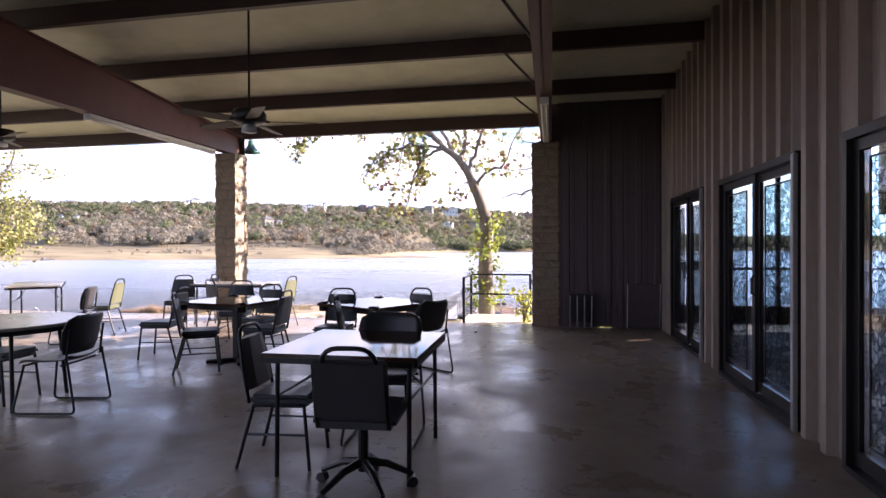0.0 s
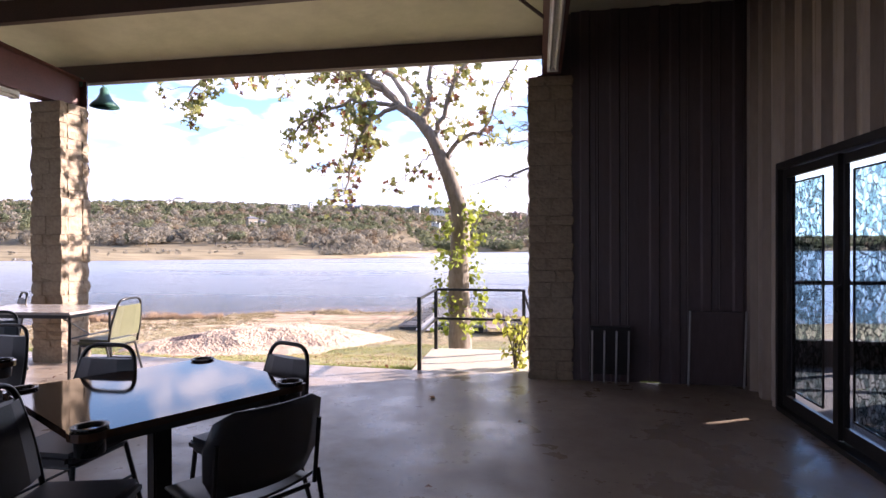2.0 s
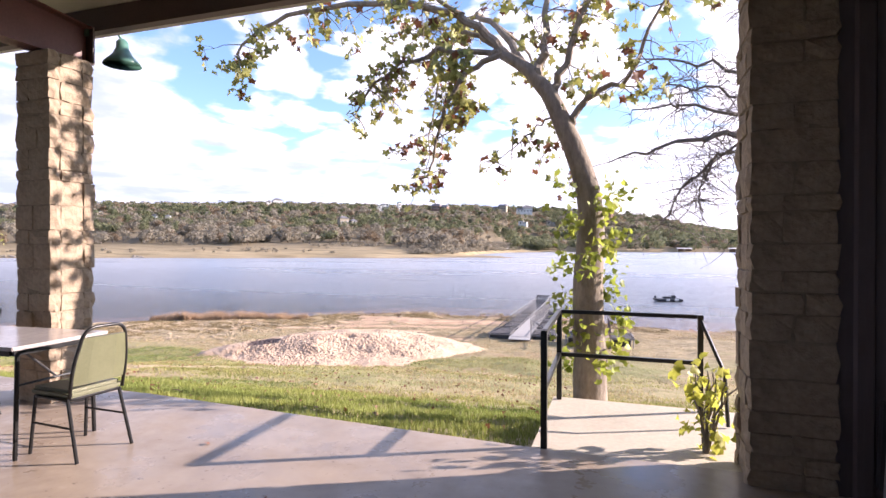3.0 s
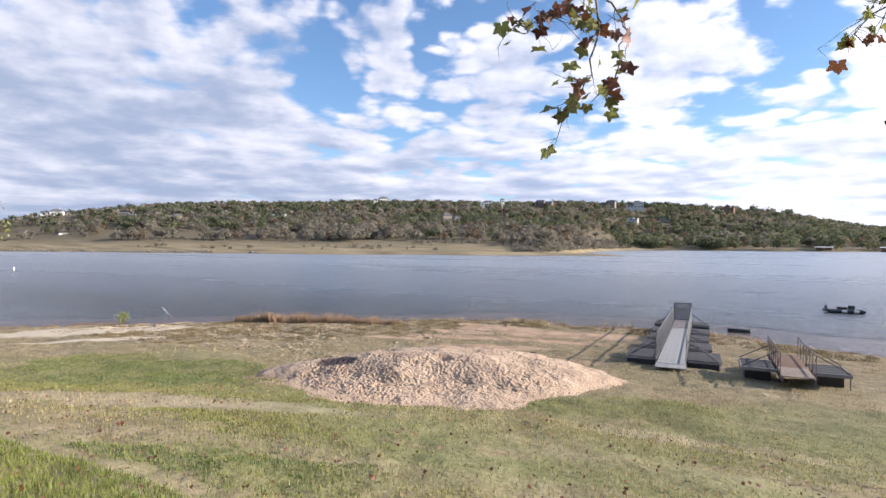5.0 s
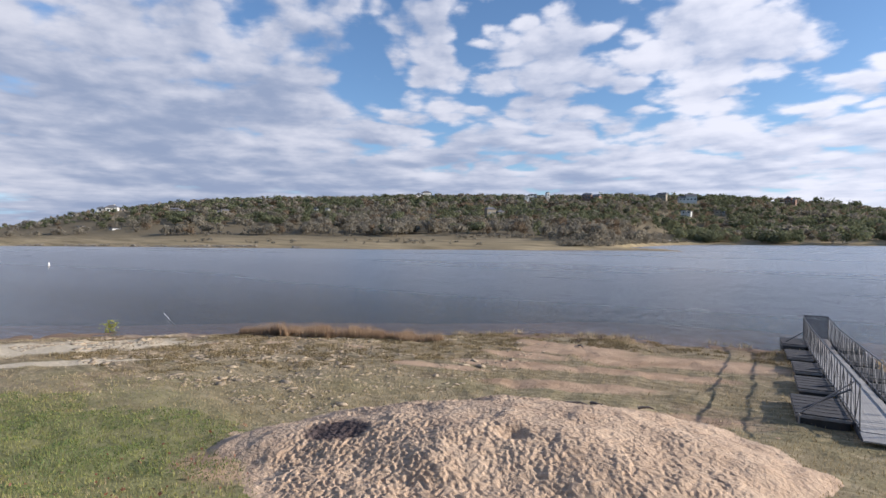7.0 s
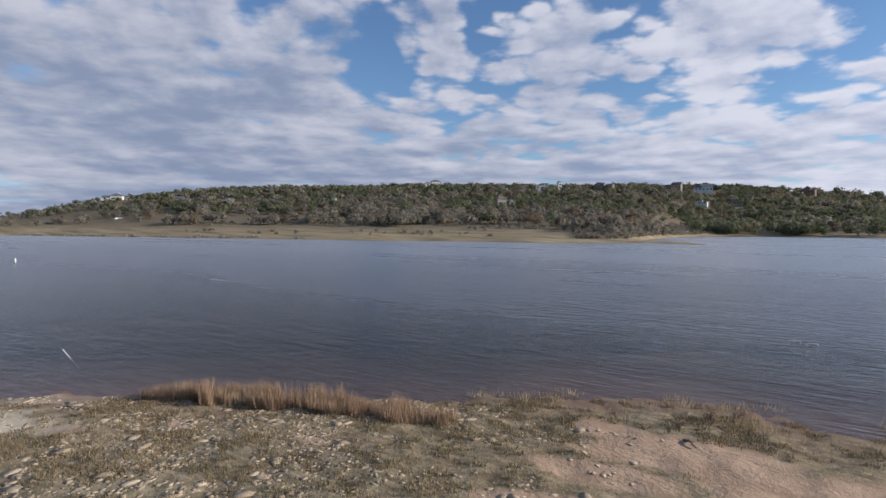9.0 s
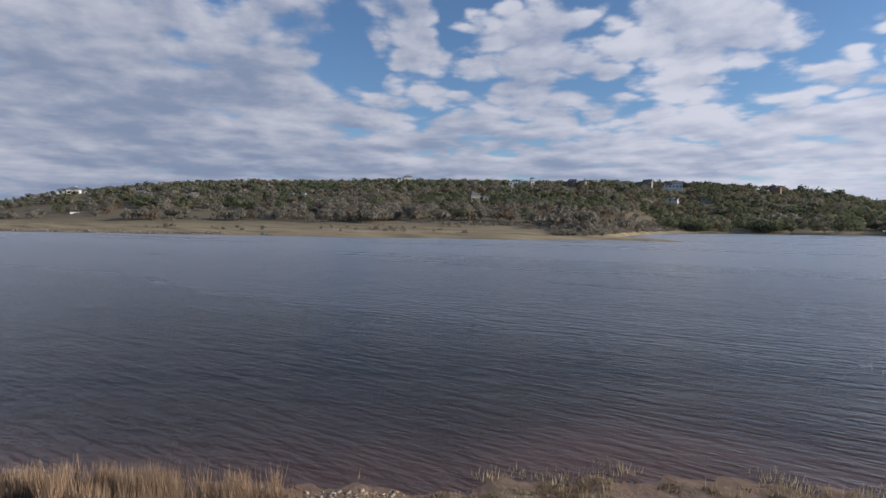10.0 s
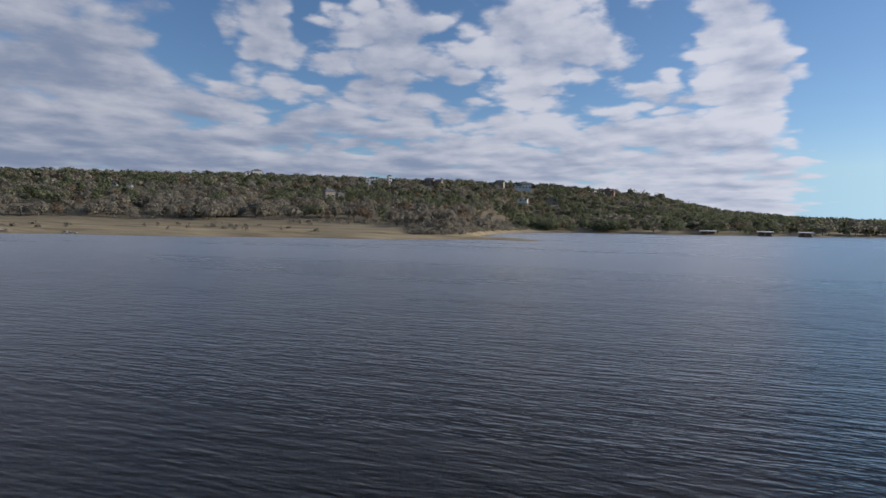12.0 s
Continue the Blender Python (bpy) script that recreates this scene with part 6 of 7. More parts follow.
def stones():
    r = np.random.default_rng(31)
    V, F = [], []
    ico = bmesh.new()
    bmesh.ops.create_icosphere(ico, subdivisions=1, radius=1.0)
    iv, iF = np.array([v.co[:] for v in ico.verts]), np.array([[v.index for v in f.verts] for f in ico.faces])
    ico.free()
    k = 0
    for _ in range(11000):
        x, y = r.uniform(-24, -7), r.uniform(31, 43)
        ys = np.interp(x, SHORE_X, SHORE_Y)
        if ys - y < 0.2 or not off_mound(np.array([x]), np.array([y]))[0] or wave2(x, y, 0.6, 6.0) < -0.1 or r.uniform() > np.interp(x, (-14, -9), (1.0, 0.35)):
            continue
        s = r.uniform(0.014, 0.05) * (1 + 1.5 * (r.uniform() > 0.95))
        a = r.uniform(0, 2 * np.pi)
        spin = np.array([(math.cos(a), math.sin(a), 0), (-math.sin(a), math.cos(a), 0), (0, 0, 1)])
        V.append((iv * r.uniform(0.6, 1.35, iv.shape) * np.array([s * 2.0, s * 1.3, s * 0.2])) @ spin + (x, y, float(ground_z(x, y)) + s * 0.06))
        F.append(iF + k)
        k += len(iv)
    tagged(raw("shore_stones", np.concatenate(V), np.concatenate(F), M["stone_pale"]), "flat tan limestone plates scattered over the bank", "stones", kind="stuff")
    V, F, k = [], [], 0
    for _ in range(900):
        th = r.uniform(-74, -47)
        rr = np.interp(th, TH, TH_SHORE) + r.normal(0, 1.5) + 2
        if wave2(th * 1.0, 0.0, 1.6, 3.0) < -0.1:
            continue
        x, y = FAR_C[0] + rr * math.sin(radians(th)), FAR_C[1] + rr * math.cos(radians(th))
        s = r.uniform(0.16, 0.42)
        V.append(iv * r.uniform(0.7, 1.3, iv.shape) * np.array([s * 2.0, s, s * 0.5]) + (x, y, max(float(ground_z(x, y)), WATER) + s * 0.2))
        F.append(iF + k)
        k += len(iv)
    tagged(raw("far_boulders", np.concatenate(V), np.concatenate(F), M["stone_far"]), "pale boulders along the far shore", "boulders", kind="stuff")


stones()


def leaf_mesh(name, pts, sizes, mat, parent=None, droop=0.5, seed=1, lobes=5, tip=-70):
    """Lobed leaves, each a small folded fan, at the given points."""
    r = np.random.default_rng(seed)
    n = len(pts)
    # half outline as bearing from the tip and reach; three lobes take every other point
    half = ((0, 1.0), (11, 0.80), (22, 0.74), (36, 0.60), (52, 0.86), (62, 0.95), (72, 0.74), (92, 0.56), (112, 0.70), (124, 0.74), (140, 0.50), (165, 0.34)) if lobes > 3 else ((0, 1.0), (35, 0.62), (62, 0.86), (100, 0.52), (165, 0.34))
    ang = np.radians([-a for a, _ in half[:0:-1]] + [a for a, _ in half])
    rad = np.array([q for _, q in half[:0:-1]] + [q for _, q in half])
    m = len(ang) - 1
    local = np.concatenate([[[0, 0, 0]], np.stack([np.sin(ang) * rad * 1.02, np.cos(ang) * rad, -0.20 * np.abs(np.sin(ang)) * rad + 0.10 * np.cos(3 * ang) * rad], -1)])
    q = r.normal(0, 1, (n, 4))
    q[:, 1:3] *= droop
    q /= np.linalg.norm(q, axis=1)[:, None]
    w, x, y, z = q.T
    Rm = np.stack([1 - 2 * (y * y + z * z), 2 * (x * y - z * w), 2 * (x * z + y * w), 2 * (x * y + z * w), 1 - 2 * (x * x + z * z), 2 * (y * z - x * w), 2 * (x * z - y * w), 2 * (y * z + x * w), 1 - 2 * (x * x + y * y)], -1).reshape(n, 3, 3)
    tilt = Euler((radians(tip), 0, 0)).to_matrix()
    local = local @ np.array(tilt).T
    v = np.einsum("nij,kj->nki", Rm, local) * np.asarray(sizes)[:, None, None] + np.asarray(pts)[:, None, :]
    tri = np.array([(0, k, k + 1) for k in range(1, m + 1)])
    f = (tri[None] + (np.arange(n) * (m + 2))[:, None, None]).reshape(-1, 3)
    ob = raw(name, v.reshape(-1, 3), f, mat)
    if parent is not None:
        ob.parent = parent
    return ob


def limb_points(pts, n, wob, r):
    """Resamples a polyline smoothly and lets it wander a little."""
    pts = np.array(pts, float)
    t = np.linspace(0, len(pts) - 1, n)
    out = np.stack([np.interp(t, np.arange(len(pts)), pts[:, k]) for k in range(3)], -1)
    sm = out.copy()
    sm[1:-1] = (out[:-2] + 2 * out[1:-1] + out[2:]) / 4
    sm[1:-1] += r.normal(0, wob, sm[1:-1].shape)
    return sm


def twigs(bm, line, r, count, length, rad, droop, tips, sub=2):
    """Side twigs off a limb; collects the points where leaves hang."""
    for _ in range(count):
        k = r.integers(1, len(line))
        p = line[k]
        d = r.normal(0, 1, 3)
        d[2] = d[2] * 0.5 - droop
        d /= np.linalg.norm(d)
        ln = length * r.uniform(0.5, 1.2)
        q = [p]
        for s in range(4):
            d = d + np.array([r.normal(0, 0.25), r.normal(0, 0.25), r.normal(0, 0.2) - droop * 0.25])
            d /= np.linalg.norm(d)
            q.append(q[-1] + d * ln / 4)
        tube(bm, q, [rad * (1 - 0.8 * j / 4) for j in range(5)], 4)
        tips.extend(q[2:])
        if sub:
            twigs(bm, q, r, sub, length * 0.5, rad * 0.5, droop, tips, 0)


def sycamore():
    r = np.random.default_rng(5)
    tr = thing("sycamore_tree", "leaning sycamore with thinning yellow-green autumn leaves and vines on its trunk", "tree")
    trunk = limb_points([(7.08, 17.40, -0.75), (7.07, 17.4, -0.2), (7.06, 17.4, 0.3), (7.06, 17.42, 0.7), (7.03, 17.42, 1.15), (7.10, 17.45, 1.75), (7.03, 17.45, 2.16), (6.82, 17.45, 2.72), (6.63, 17.5, 3.13), (6.41, 17.5, 3.42), (6.08, 17.5, 3.64)], 22, 0.006, r)
    rads = list(np.interp(np.arange(22), (0, 2, 8, 16, 21), (0.24, 0.185, 0.16, 0.10, 0.058)))
    bm = bmesh.new()
    tube(bm, trunk, rads, 14)
    part("trunk", bm, M["bark"], tr, smooth=True)
    limbs = [  # course, radius, side twigs, their length, share of leaves kept
        ([(6.12, 17.5, 3.62), (6.0, 17.5, 3.78), (5.62, 17.5, 4.15), (4.93, 17.45, 4.41), (3.68, 17.4, 4.45), (2.95, 17.3, 4.32), (2.58, 17.3, 3.95)], 0.062, 30, 0.5, 0.85),
        ([(6.08, 17.5, 3.64), (5.69, 17.45, 3.51), (5.42, 17.4, 3.1), (5.35, 17.35, 2.59), (5.22, 17.35, 2.25)], 0.04, 16, 0.42, 0.75),
        ([(6.08, 17.5, 3.64), (5.89, 17.5, 3.68), (5.35, 17.45, 3.76), (4.86, 17.4, 3.63), (4.43, 17.4, 3.36), (4.25, 17.4, 3.05)], 0.04, 24, 0.5, 0.72),
        ([(6.65, 17.5, 3.10), (6.75, 17.5, 3.35), (6.97, 17.5, 4.0), (7.3, 17.6, 4.5), (7.5, 17.8, 5.3)], 0.052, 18, 0.6, 0.75),
        ([(6.5, 17.5, 3.32), (6.55, 17.5, 3.6), (6.6, 17.6, 4.35), (6.45, 17.8, 5.4)], 0.06, 18, 0.6, 0.7),
        ([(6.84, 17.45, 2.74), (6.95, 17.45, 2.95), (7.16, 17.4, 3.1), (7.5, 17.35, 3.2), (7.64, 17.3, 3.6), (8.0, 17.2, 4.2)], 0.045, 13, 0.45, 0.45),
        ([(6.35, 17.5, 3.46), (5.9, 18.2, 4.2), (5.4, 18.9, 4.75), (4.9, 19.5, 4.75), (4.45, 19.9, 4.2), (4.265, 20.044, 3.342)], 0.05, 14, 0.55, 0.7),
        ([(5.4, 18.9, 4.75), (5.8, 19.9, 4.7), (6.1, 20.6, 4.2), (6.375, 21.102, 3.442)], 0.03, 9, 0.55, 0.8),
        ([(6.0, 17.5, 3.75), (5.6, 17.9, 4.1), (5.0, 18.6, 4.5), (4.4, 19.2, 4.7)], 0.04, 24, 0.6, 0.7),
        ([(5.62, 17.5, 4.15), (5.2, 17.0, 4.35), (4.5, 16.5, 4.55)], 0.03, 14, 0.5, 0.9),
        ([(6.74, 17.42, 2.86), (6.5, 17.35, 2.80), (6.32, 17.3, 2.55), (6.05, 17.3, 2.38)], 0.014, 9, 0.3, 0.55),
    ]
    pts = []
    for line, rad, count, ln, share in limbs:
        lp = limb_points(line, 3 * len(line), 0.02, r)
        bm = bmesh.new()
        tube(bm, lp, list(np.linspace(rad, rad * 0.25, len(lp))), 8)
        tips = []
        twigs(bm, lp[len(lp) // 4:], r, count, ln, 0.009, 0.35, tips)
        part("limb", bm, M["bark"], tr)
        # leaves sit in bunches towards the ends of the twigs
        pts += [t for t in tips if r.uniform() < share]
    # hanging sprays at the outer ends, with large leaves
    big = []
    for line in ([(4.26, 20.04, 3.34), (4.25, 20.09, 2.94), (4.22, 20.09, 2.68), (4.12, 20.04, 2.50), (4.02, 19.98, 2.36)],
                 [(4.29, 20.14, 3.44), (4.09, 19.99, 3.24), (3.89, 19.89, 3.06), (3.72, 19.82, 3.04)],
                 [(4.29, 20.14, 3.34), (4.39, 20.19, 3.14), (4.45, 20.22, 2.84), (4.36, 20.16, 2.56)],
                 [(6.37, 21.10, 3.44), (6.20, 21.12, 3.18), (5.94, 21.08, 2.92)],
                 [(6.37, 21.10, 3.44), (6.47, 21.24, 3.04), (6.46, 21.34, 2.59), (6.57, 21.40, 2.34)]):
        lp = limb_points(line, 3 * len(line), 0.02, r)
        bm = bmesh.new()
        tube(bm, lp, list(np.linspace(0.010, 0.003, len(lp))), 5)
        tips = []
        twigs(bm, lp[2:], r, 9, 0.34, 0.0045, 0.3, tips, 2)
        part("limb", bm, M["bark"], tr)
        big += [lp[k] for k in range(4, len(lp), 2)] + tips[::8] + [lp[-1], lp[-1]]
    big = np.array(big) + r.normal(0, 0.03, (len(big), 3))
    rust = r.uniform(0, 1, len(big)) < 0.45
    tagged(leaf_mesh("leaves", big[~rust], r.uniform(0.055, 0.098, (~rust).sum()), M["leaf"], tr, seed=12), "large yellow-green lobed leaves", kind="stuff")
    tagged(leaf_mesh("leaves", big[rust], r.uniform(0.06, 0.105, rust.sum()), M["leaf_red"], tr, seed=13), "large rust-coloured leaves", kind="stuff")
    pts = np.array(pts)
    pts = np.repeat(pts, 3, 0) + r.normal(0, 0.05, (3 * len(pts), 3))
    keep = r.uniform(0, 1, len(pts)) < np.clip(0.55 + 0.6 * wave2(pts[:, 0] + pts[:, 1], pts[:, 2], 0.35, 4.0), 0.08, 1)
    pts = pts[keep]
    red = r.uniform(0, 1, len(pts)) < 0.13
    a = leaf_mesh("leaves", pts[~red], r.uniform(0.045, 0.088, (~red).sum()), M["leaf"], tr, seed=2)
    tagged(a, "yellow-green lobed leaves", kind="stuff")
    a = leaf_mesh("leaves", pts[red], r.uniform(0.05, 0.09, red.sum()), M["leaf_red"], tr, seed=3)
    tagged(a, "rust-coloured dying leaves", kind="stuff")
    # a vine wraps the trunk
    n, k = 620, 20
    tuft = r.integers(0, k, n)
    cz, ca, cd = np.linspace(0.15, 2.15, k), r.uniform(0, 2 * np.pi, k), r.uniform(0.16, 0.42, k)
    z = np.clip(cz[tuft] + r.normal(0, 0.09, n), 0.03, 2.4)
    tx = np.interp(z, trunk[:, 2], trunk[:, 0])
    vp = np.stack([tx + np.cos(ca[tuft]) * cd[tuft] + r.normal(0, 0.075, n), 17.42 + np.sin(ca[tuft]) * cd[tuft] + r.normal(0, 0.075, n), z], -1)
    tagged(leaf_mesh("vine_leaves", vp, r.uniform(0.035, 0.075, n), M["vine"], tr, seed=4, lobes=3, droop=0.7), "bright yellow-green vine leaves", kind="stuff")


BEFORE = set(scene.collection.objects)
sycamore()
settle(BEFORE)


def fallen_leaves():
    r = np.random.default_rng(51)
    n = 34
    px, py = r.uniform(-2, 8.2, n) + SITE.x, 15.1 + SITE.y - np.abs(r.normal(0, 2.6, n))
    p = np.stack([px, py, np.full(n, SITE.z + 0.016)], -1)
    tagged(leaf_mesh("fallen_leaves", p, r.uniform(0.02, 0.045, n), M["leaf_red"], None, droop=0.1, seed=52, tip=0), "dry brown leaves blown over the patio floor", "leaves", kind="stuff")
    n = 900
    px, py = r.uniform(-9, 5, n), r.uniform(17.9, 30, n)
    p = np.stack([px, py, ground_z(px, py) + 0.05], -1)
    tagged(leaf_mesh("fallen_leaves", p, r.uniform(0.02, 0.045, n), M["leaf_red"], None, droop=0.3, seed=53, tip=-10), "brown sycamore leaves scattered over the lawn", "leaves", kind="stuff")


fallen_leaves()
for k, (x, y, ln, turn) in enumerate(((-3.63, 34.3, 0.55, 20), (-3.2, 34.5, 0.4, -30), (-2.3, 34.9, 0.3, 10), (-6.6, 43.0, 0.5, -50))):
    z = float(ground_z(x, y)) + (0.28 if y < 36 else 0.02)
    dw = thing("driftwood", "short dark driftwood stick lying on the sand", "driftwood", "driftwood on the sand", at=pose(x, y, z, 0, 0, turn))
    dr = np.random.default_rng(60 + k)
    part("stick", tubem(list(limb_points([(-ln / 2, 0, 0), (0, 0.03, 0.05), (ln / 2, 0, 0.02)], 8, 0.01, dr)), list(np.linspace(0.035, 0.015, 8)), 7), M["bark_grey"], dw)


def bare_tree():
    r = np.random.default_rng(9)
    tr = thing("bare_tree", "leafless grey tree with spreading twiggy limbs", "tree")
    zb = float(ground_z(11.6 + SITE.x, 21.8 + SITE.y)) - SITE.z
    bm = bmesh.new()
    tube(bm, limb_points([(11.6, 21.8, zb - 0.2), (11.4, 21.7, 0.5), (11.0, 21.4, 2.0), (10.6, 21.2, 3.0)], 12, 0.02, r), list(np.linspace(0.2, 0.12, 12)), 10)
    part("trunk", bm, M["bark_grey"], tr, smooth=True)
    for line, rad in (([(10.7, 21.25, 2.7), (9.6, 20.6, 2.95), (8.7, 20.0, 3.05), (8.0, 19.8, 2.9), (7.2, 19.6, 2.65)], 0.07),
                      ([(10.7, 21.25, 2.8), (9.7, 20.4, 3.15), (9.0, 20.0, 3.25), (8.2, 19.8, 3.45), (7.5, 19.7, 3.4)], 0.05),
                      ([(10.6, 21.2, 3.0), (9.5, 20.5, 3.9), (8.6, 20.0, 4.05), (7.6, 19.8, 4.15)], 0.05),
                      ([(10.6, 21.2, 3.0), (9.8, 20.8, 4.3), (9.0, 20.4, 5.2)], 0.06),
                      ([(9.9, 20.8, 2.9), (9.2, 20.4, 3.5), (8.5, 20.1, 3.75), (7.9, 20.0, 3.75)], 0.035),
                      ([(9.4, 20.5, 3.0), (8.7, 20.1, 2.75), (8.2, 19.9, 2.3), (7.9, 19.8, 1.75)], 0.03),
                      ([(9.0, 20.2, 2.95), (8.5, 20.0, 2.5), (8.4, 19.9, 2.1)], 0.022)):
        lp = limb_points(line, 4 * len(line), 0.035, r)
        bm = bmesh.new()
        tube(bm, lp, list(np.linspace(rad, 0.010, len(lp))), 7)
        twigs(bm, lp[4:], r, 30, 0.85, 0.009, 0.25, [], 5)
        twigs(bm, lp[2:], r, 12, 0.5, 0.007, 0.0, [], 4)
        part("limb", bm, M["bark_grey"], tr)


BEFORE = set(scene.collection.objects)
bare_tree()
settle(BEFORE)


def leafy_bush(name, x, y, h, spread, n, mat, size, label, seed, cat="shrub"):
    r = np.random.default_rng(seed)
    z0 = max(float(ground_z(x, y)), -0.02 if y < 16.5 else -9)
    sh = thing(name, label, cat, at=Matrix.Translation((x, y, z0)))
    tips = []
    for k in range(9):
        a = r.uniform(0, 2 * np.pi)
        top = np.array([math.cos(a) * spread * r.uniform(0.2, 1), math.sin(a) * spread * r.uniform(0.2, 1), h * r.uniform(0.6, 1.0)])
        lp = limb_points([(0, 0, -0.05), top * 0.5 + (0, 0, 0.1 * h), top], 7, 0.02 * h, r)
        bm = bmesh.new()
        tube(bm, lp, list(np.linspace(0.012, 0.004, 7) * max(1, h)), 5)
        tips += list(lp[1:])
        part("stem", bm, M["bark_grey"], sh)
    tips = np.array(tips)
    p = tips[r.integers(0, len(tips), n)] + r.normal(0, 0.07 * max(1, h * 0.6), (n, 3))
    tagged(leaf_mesh("leaves", p, r.uniform(0.6, 1.2, n) * size, M[mat], sh, seed=seed, lobes=3), kind="stuff")
    return sh


BEFORE = set(scene.collection.objects)
leafy_bush("sapling", 7.98, 15.52, 0.60, 0.28, 130, "vine_yellow", 0.058, "yellow-green leafy sapling at the foot of the column", 41)
settle(BEFORE)
M["dry_leaf"] = surface("dry_twig_leaf", (0.16, 0.105, 0.07), (0.28, 0.20, 0.13), 3.0, (0.7, 0.85), bump=0.0, island=0.3, translucent=0.2)
for k, (bx, by, bh) in enumerate(((-7.04, 44.05, 0.20), (-6.53, 45.24, 0.22), (-6.02, 45.85, 0.15))):
    leafy_bush("dry_shrub", bx, by, bh, 0.24, 150, "dry_leaf", 0.028, "low brown twiggy shrub on the sandy bank", 70 + k)
leafy_bush("yellow_bush", -25.6, 35.4, 0.5, 0.38, 150, "vine_yellow", 0.06, "small yellow-green bush on the bank", 42)


def left_tree():
    r = np.random.default_rng(14)
    x, y = -9.5 + SITE.x, 19.4 + SITE.y
    zb = float(ground_z(x, y))
    tr = thing("oak_tree", "broad green live oak at the edge of the lawn", "tree", at=Matrix.Translation((x, y, zb)))
    bm = bmesh.new()
    tube(bm, limb_points([(0, 0, -0.2), (0.1, 0, 1.5), (-0.1, 0.1, 3.0)], 8, 0.03, r), list(np.linspace(0.28, 0.18, 8)), 10)
    part("trunk", bm, M["bark_grey"], tr)
    tips = []
    for k in range(12):
        a = k * 2 * math.pi / 12 + r.uniform(-0.2, 0.2)
        e = np.array([math.cos(a) * r.uniform(1.2, 2.0), math.sin(a) * r.uniform(1.2, 2.0), r.uniform(2.6, 6.4)])
        lp = limb_points([(0, 0, 2.2), tuple(e * 0.5 + (0, 0, 1.3)), tuple(e)], 9, 0.05, r)
        bm = bmesh.new()
        tube(bm, lp, list(np.linspace(0.09, 0.02, 9)), 6)
        twigs(bm, lp[3:], r, 14, 0.8, 0.012, 0.1, tips, 2)
        part("limb", bm, M["bark_grey"], tr)
    tips = np.array(tips)
    p = np.repeat(tips, 4, 0) + r.normal(0, 0.12, (4 * len(tips), 3))
    tagged(leaf_mesh("leaves", p, r.uniform(0.05, 0.09, len(p)), M["leaf"], tr, seed=6, lobes=3), kind="stuff")


left_tree()


# ---- far woods and houses ----
def crowns(name, pos, hgt, rad, lumps, per, size, mat, label, seed):
    """Tree crowns of several leafy lumps, each lump a shell of many small tilted clumps."""
    r = np.random.default_rng(seed)
    n = len(pos)
    c = r.normal(0, 1, (n, lumps, 3))
    c /= np.linalg.norm(c, axis=2)[..., None]
    c *= r.uniform(0.2, 0.62, (n, lumps, 1))
    lr = r.uniform(0.36, 0.58, (n, lumps, 1, 1))
    d = r.normal(0, 1, (n, lumps, per, 3))
    d /= np.linalg.norm(d, axis=3)[..., None]
    q = c[:, :, None, :] + d * lr * r.uniform(0.75, 1.05, (n, lumps, per, 1))
    wide = np.stack([rad, rad, hgt * 0.48], -1)[:, None, None, :]
    p = pos[:, None, None, :] + q * wide + np.stack([0 * hgt, 0 * hgt, hgt * 0.54], -1)[:, None, None, :]
    p = p.reshape(-1, 3)
    m = len(p)
    nrm = d.reshape(-1, 3) + (0, 0, 0.35) + r.normal(0, 0.22, (m, 3))
    nrm /= np.linalg.norm(nrm, axis=1)[:, None]
    u = np.cross(nrm, r.normal(0, 1, (m, 3)))
    u /= np.linalg.norm(u, axis=1)[:, None]
    w = np.cross(nrm, u)
    s = (r.uniform(0.6, 1.25, m) * np.repeat(rad, lumps * per) * size)[:, None]
    a = r.uniform(0.6, 1.0, (m, 1))
    v = np.stack([p - u * s, p - w * s * a, p + u * s * 0.9, p + w * s * a * 0.8], 1).reshape(-1, 3)
    f = np.arange(4 * m).reshape(-1, 4)
    return tagged(raw(name, v, f, mat), label, "woods", kind="stuff")


HOUSES = (  # x, y, width, wall height, wall, roof
    (-421, 223, 13, 3.4, "house_wall", "hip"), (-434, 236, 10, 3.0, "house_tan", "hip"), (-467, 291, 13, 3.6, "house_tan", "hip"), (-445, 321, 14, 3.6, "house_wall", "hip"),
    (-361, 240, 9, 2.8, "house_tan", "gable"), (-332, 254, 8, 3.2, "house_tan", "gable"), (-342, 304, 5, 2.6, "house_tan", "gable"), (-300, 308, 4, 3.2, "house_wall", "gable"), (-281, 303, 5, 4.0, "house_wall", "gable"),
    (-329, 483, 15, 4.2, "house_wall", "hip"), (-315, 178, 8, 2.4, "house_wall", "flat"), (-351, 173, 6, 2.6, "house_tan", "flat"), (-247, 222, 5, 2.6, "house_tan", "flat"),
    (-216, 494, 11, 4.6, "house_wall", "flat"), (-201, 501, 5, 6.0, "house_wall", "gable"), (-164, 511, 16, 3.2, "house_rust", "gable"), (-125, 593, 15, 4.0, "house_tan", "gable"), (-99, 592, 16, 4.2, "house_wall", "gable"),
    (-173, 345, 12, 4.0, "house_tan", "hip"), (-17, 653, 10, 4.4, "house_rust", "hip"), (-86, 516, 8, 3.0, "house_wall", "flat"), (-64, 536, 8, 3.0, "house_tan", "flat"),
)


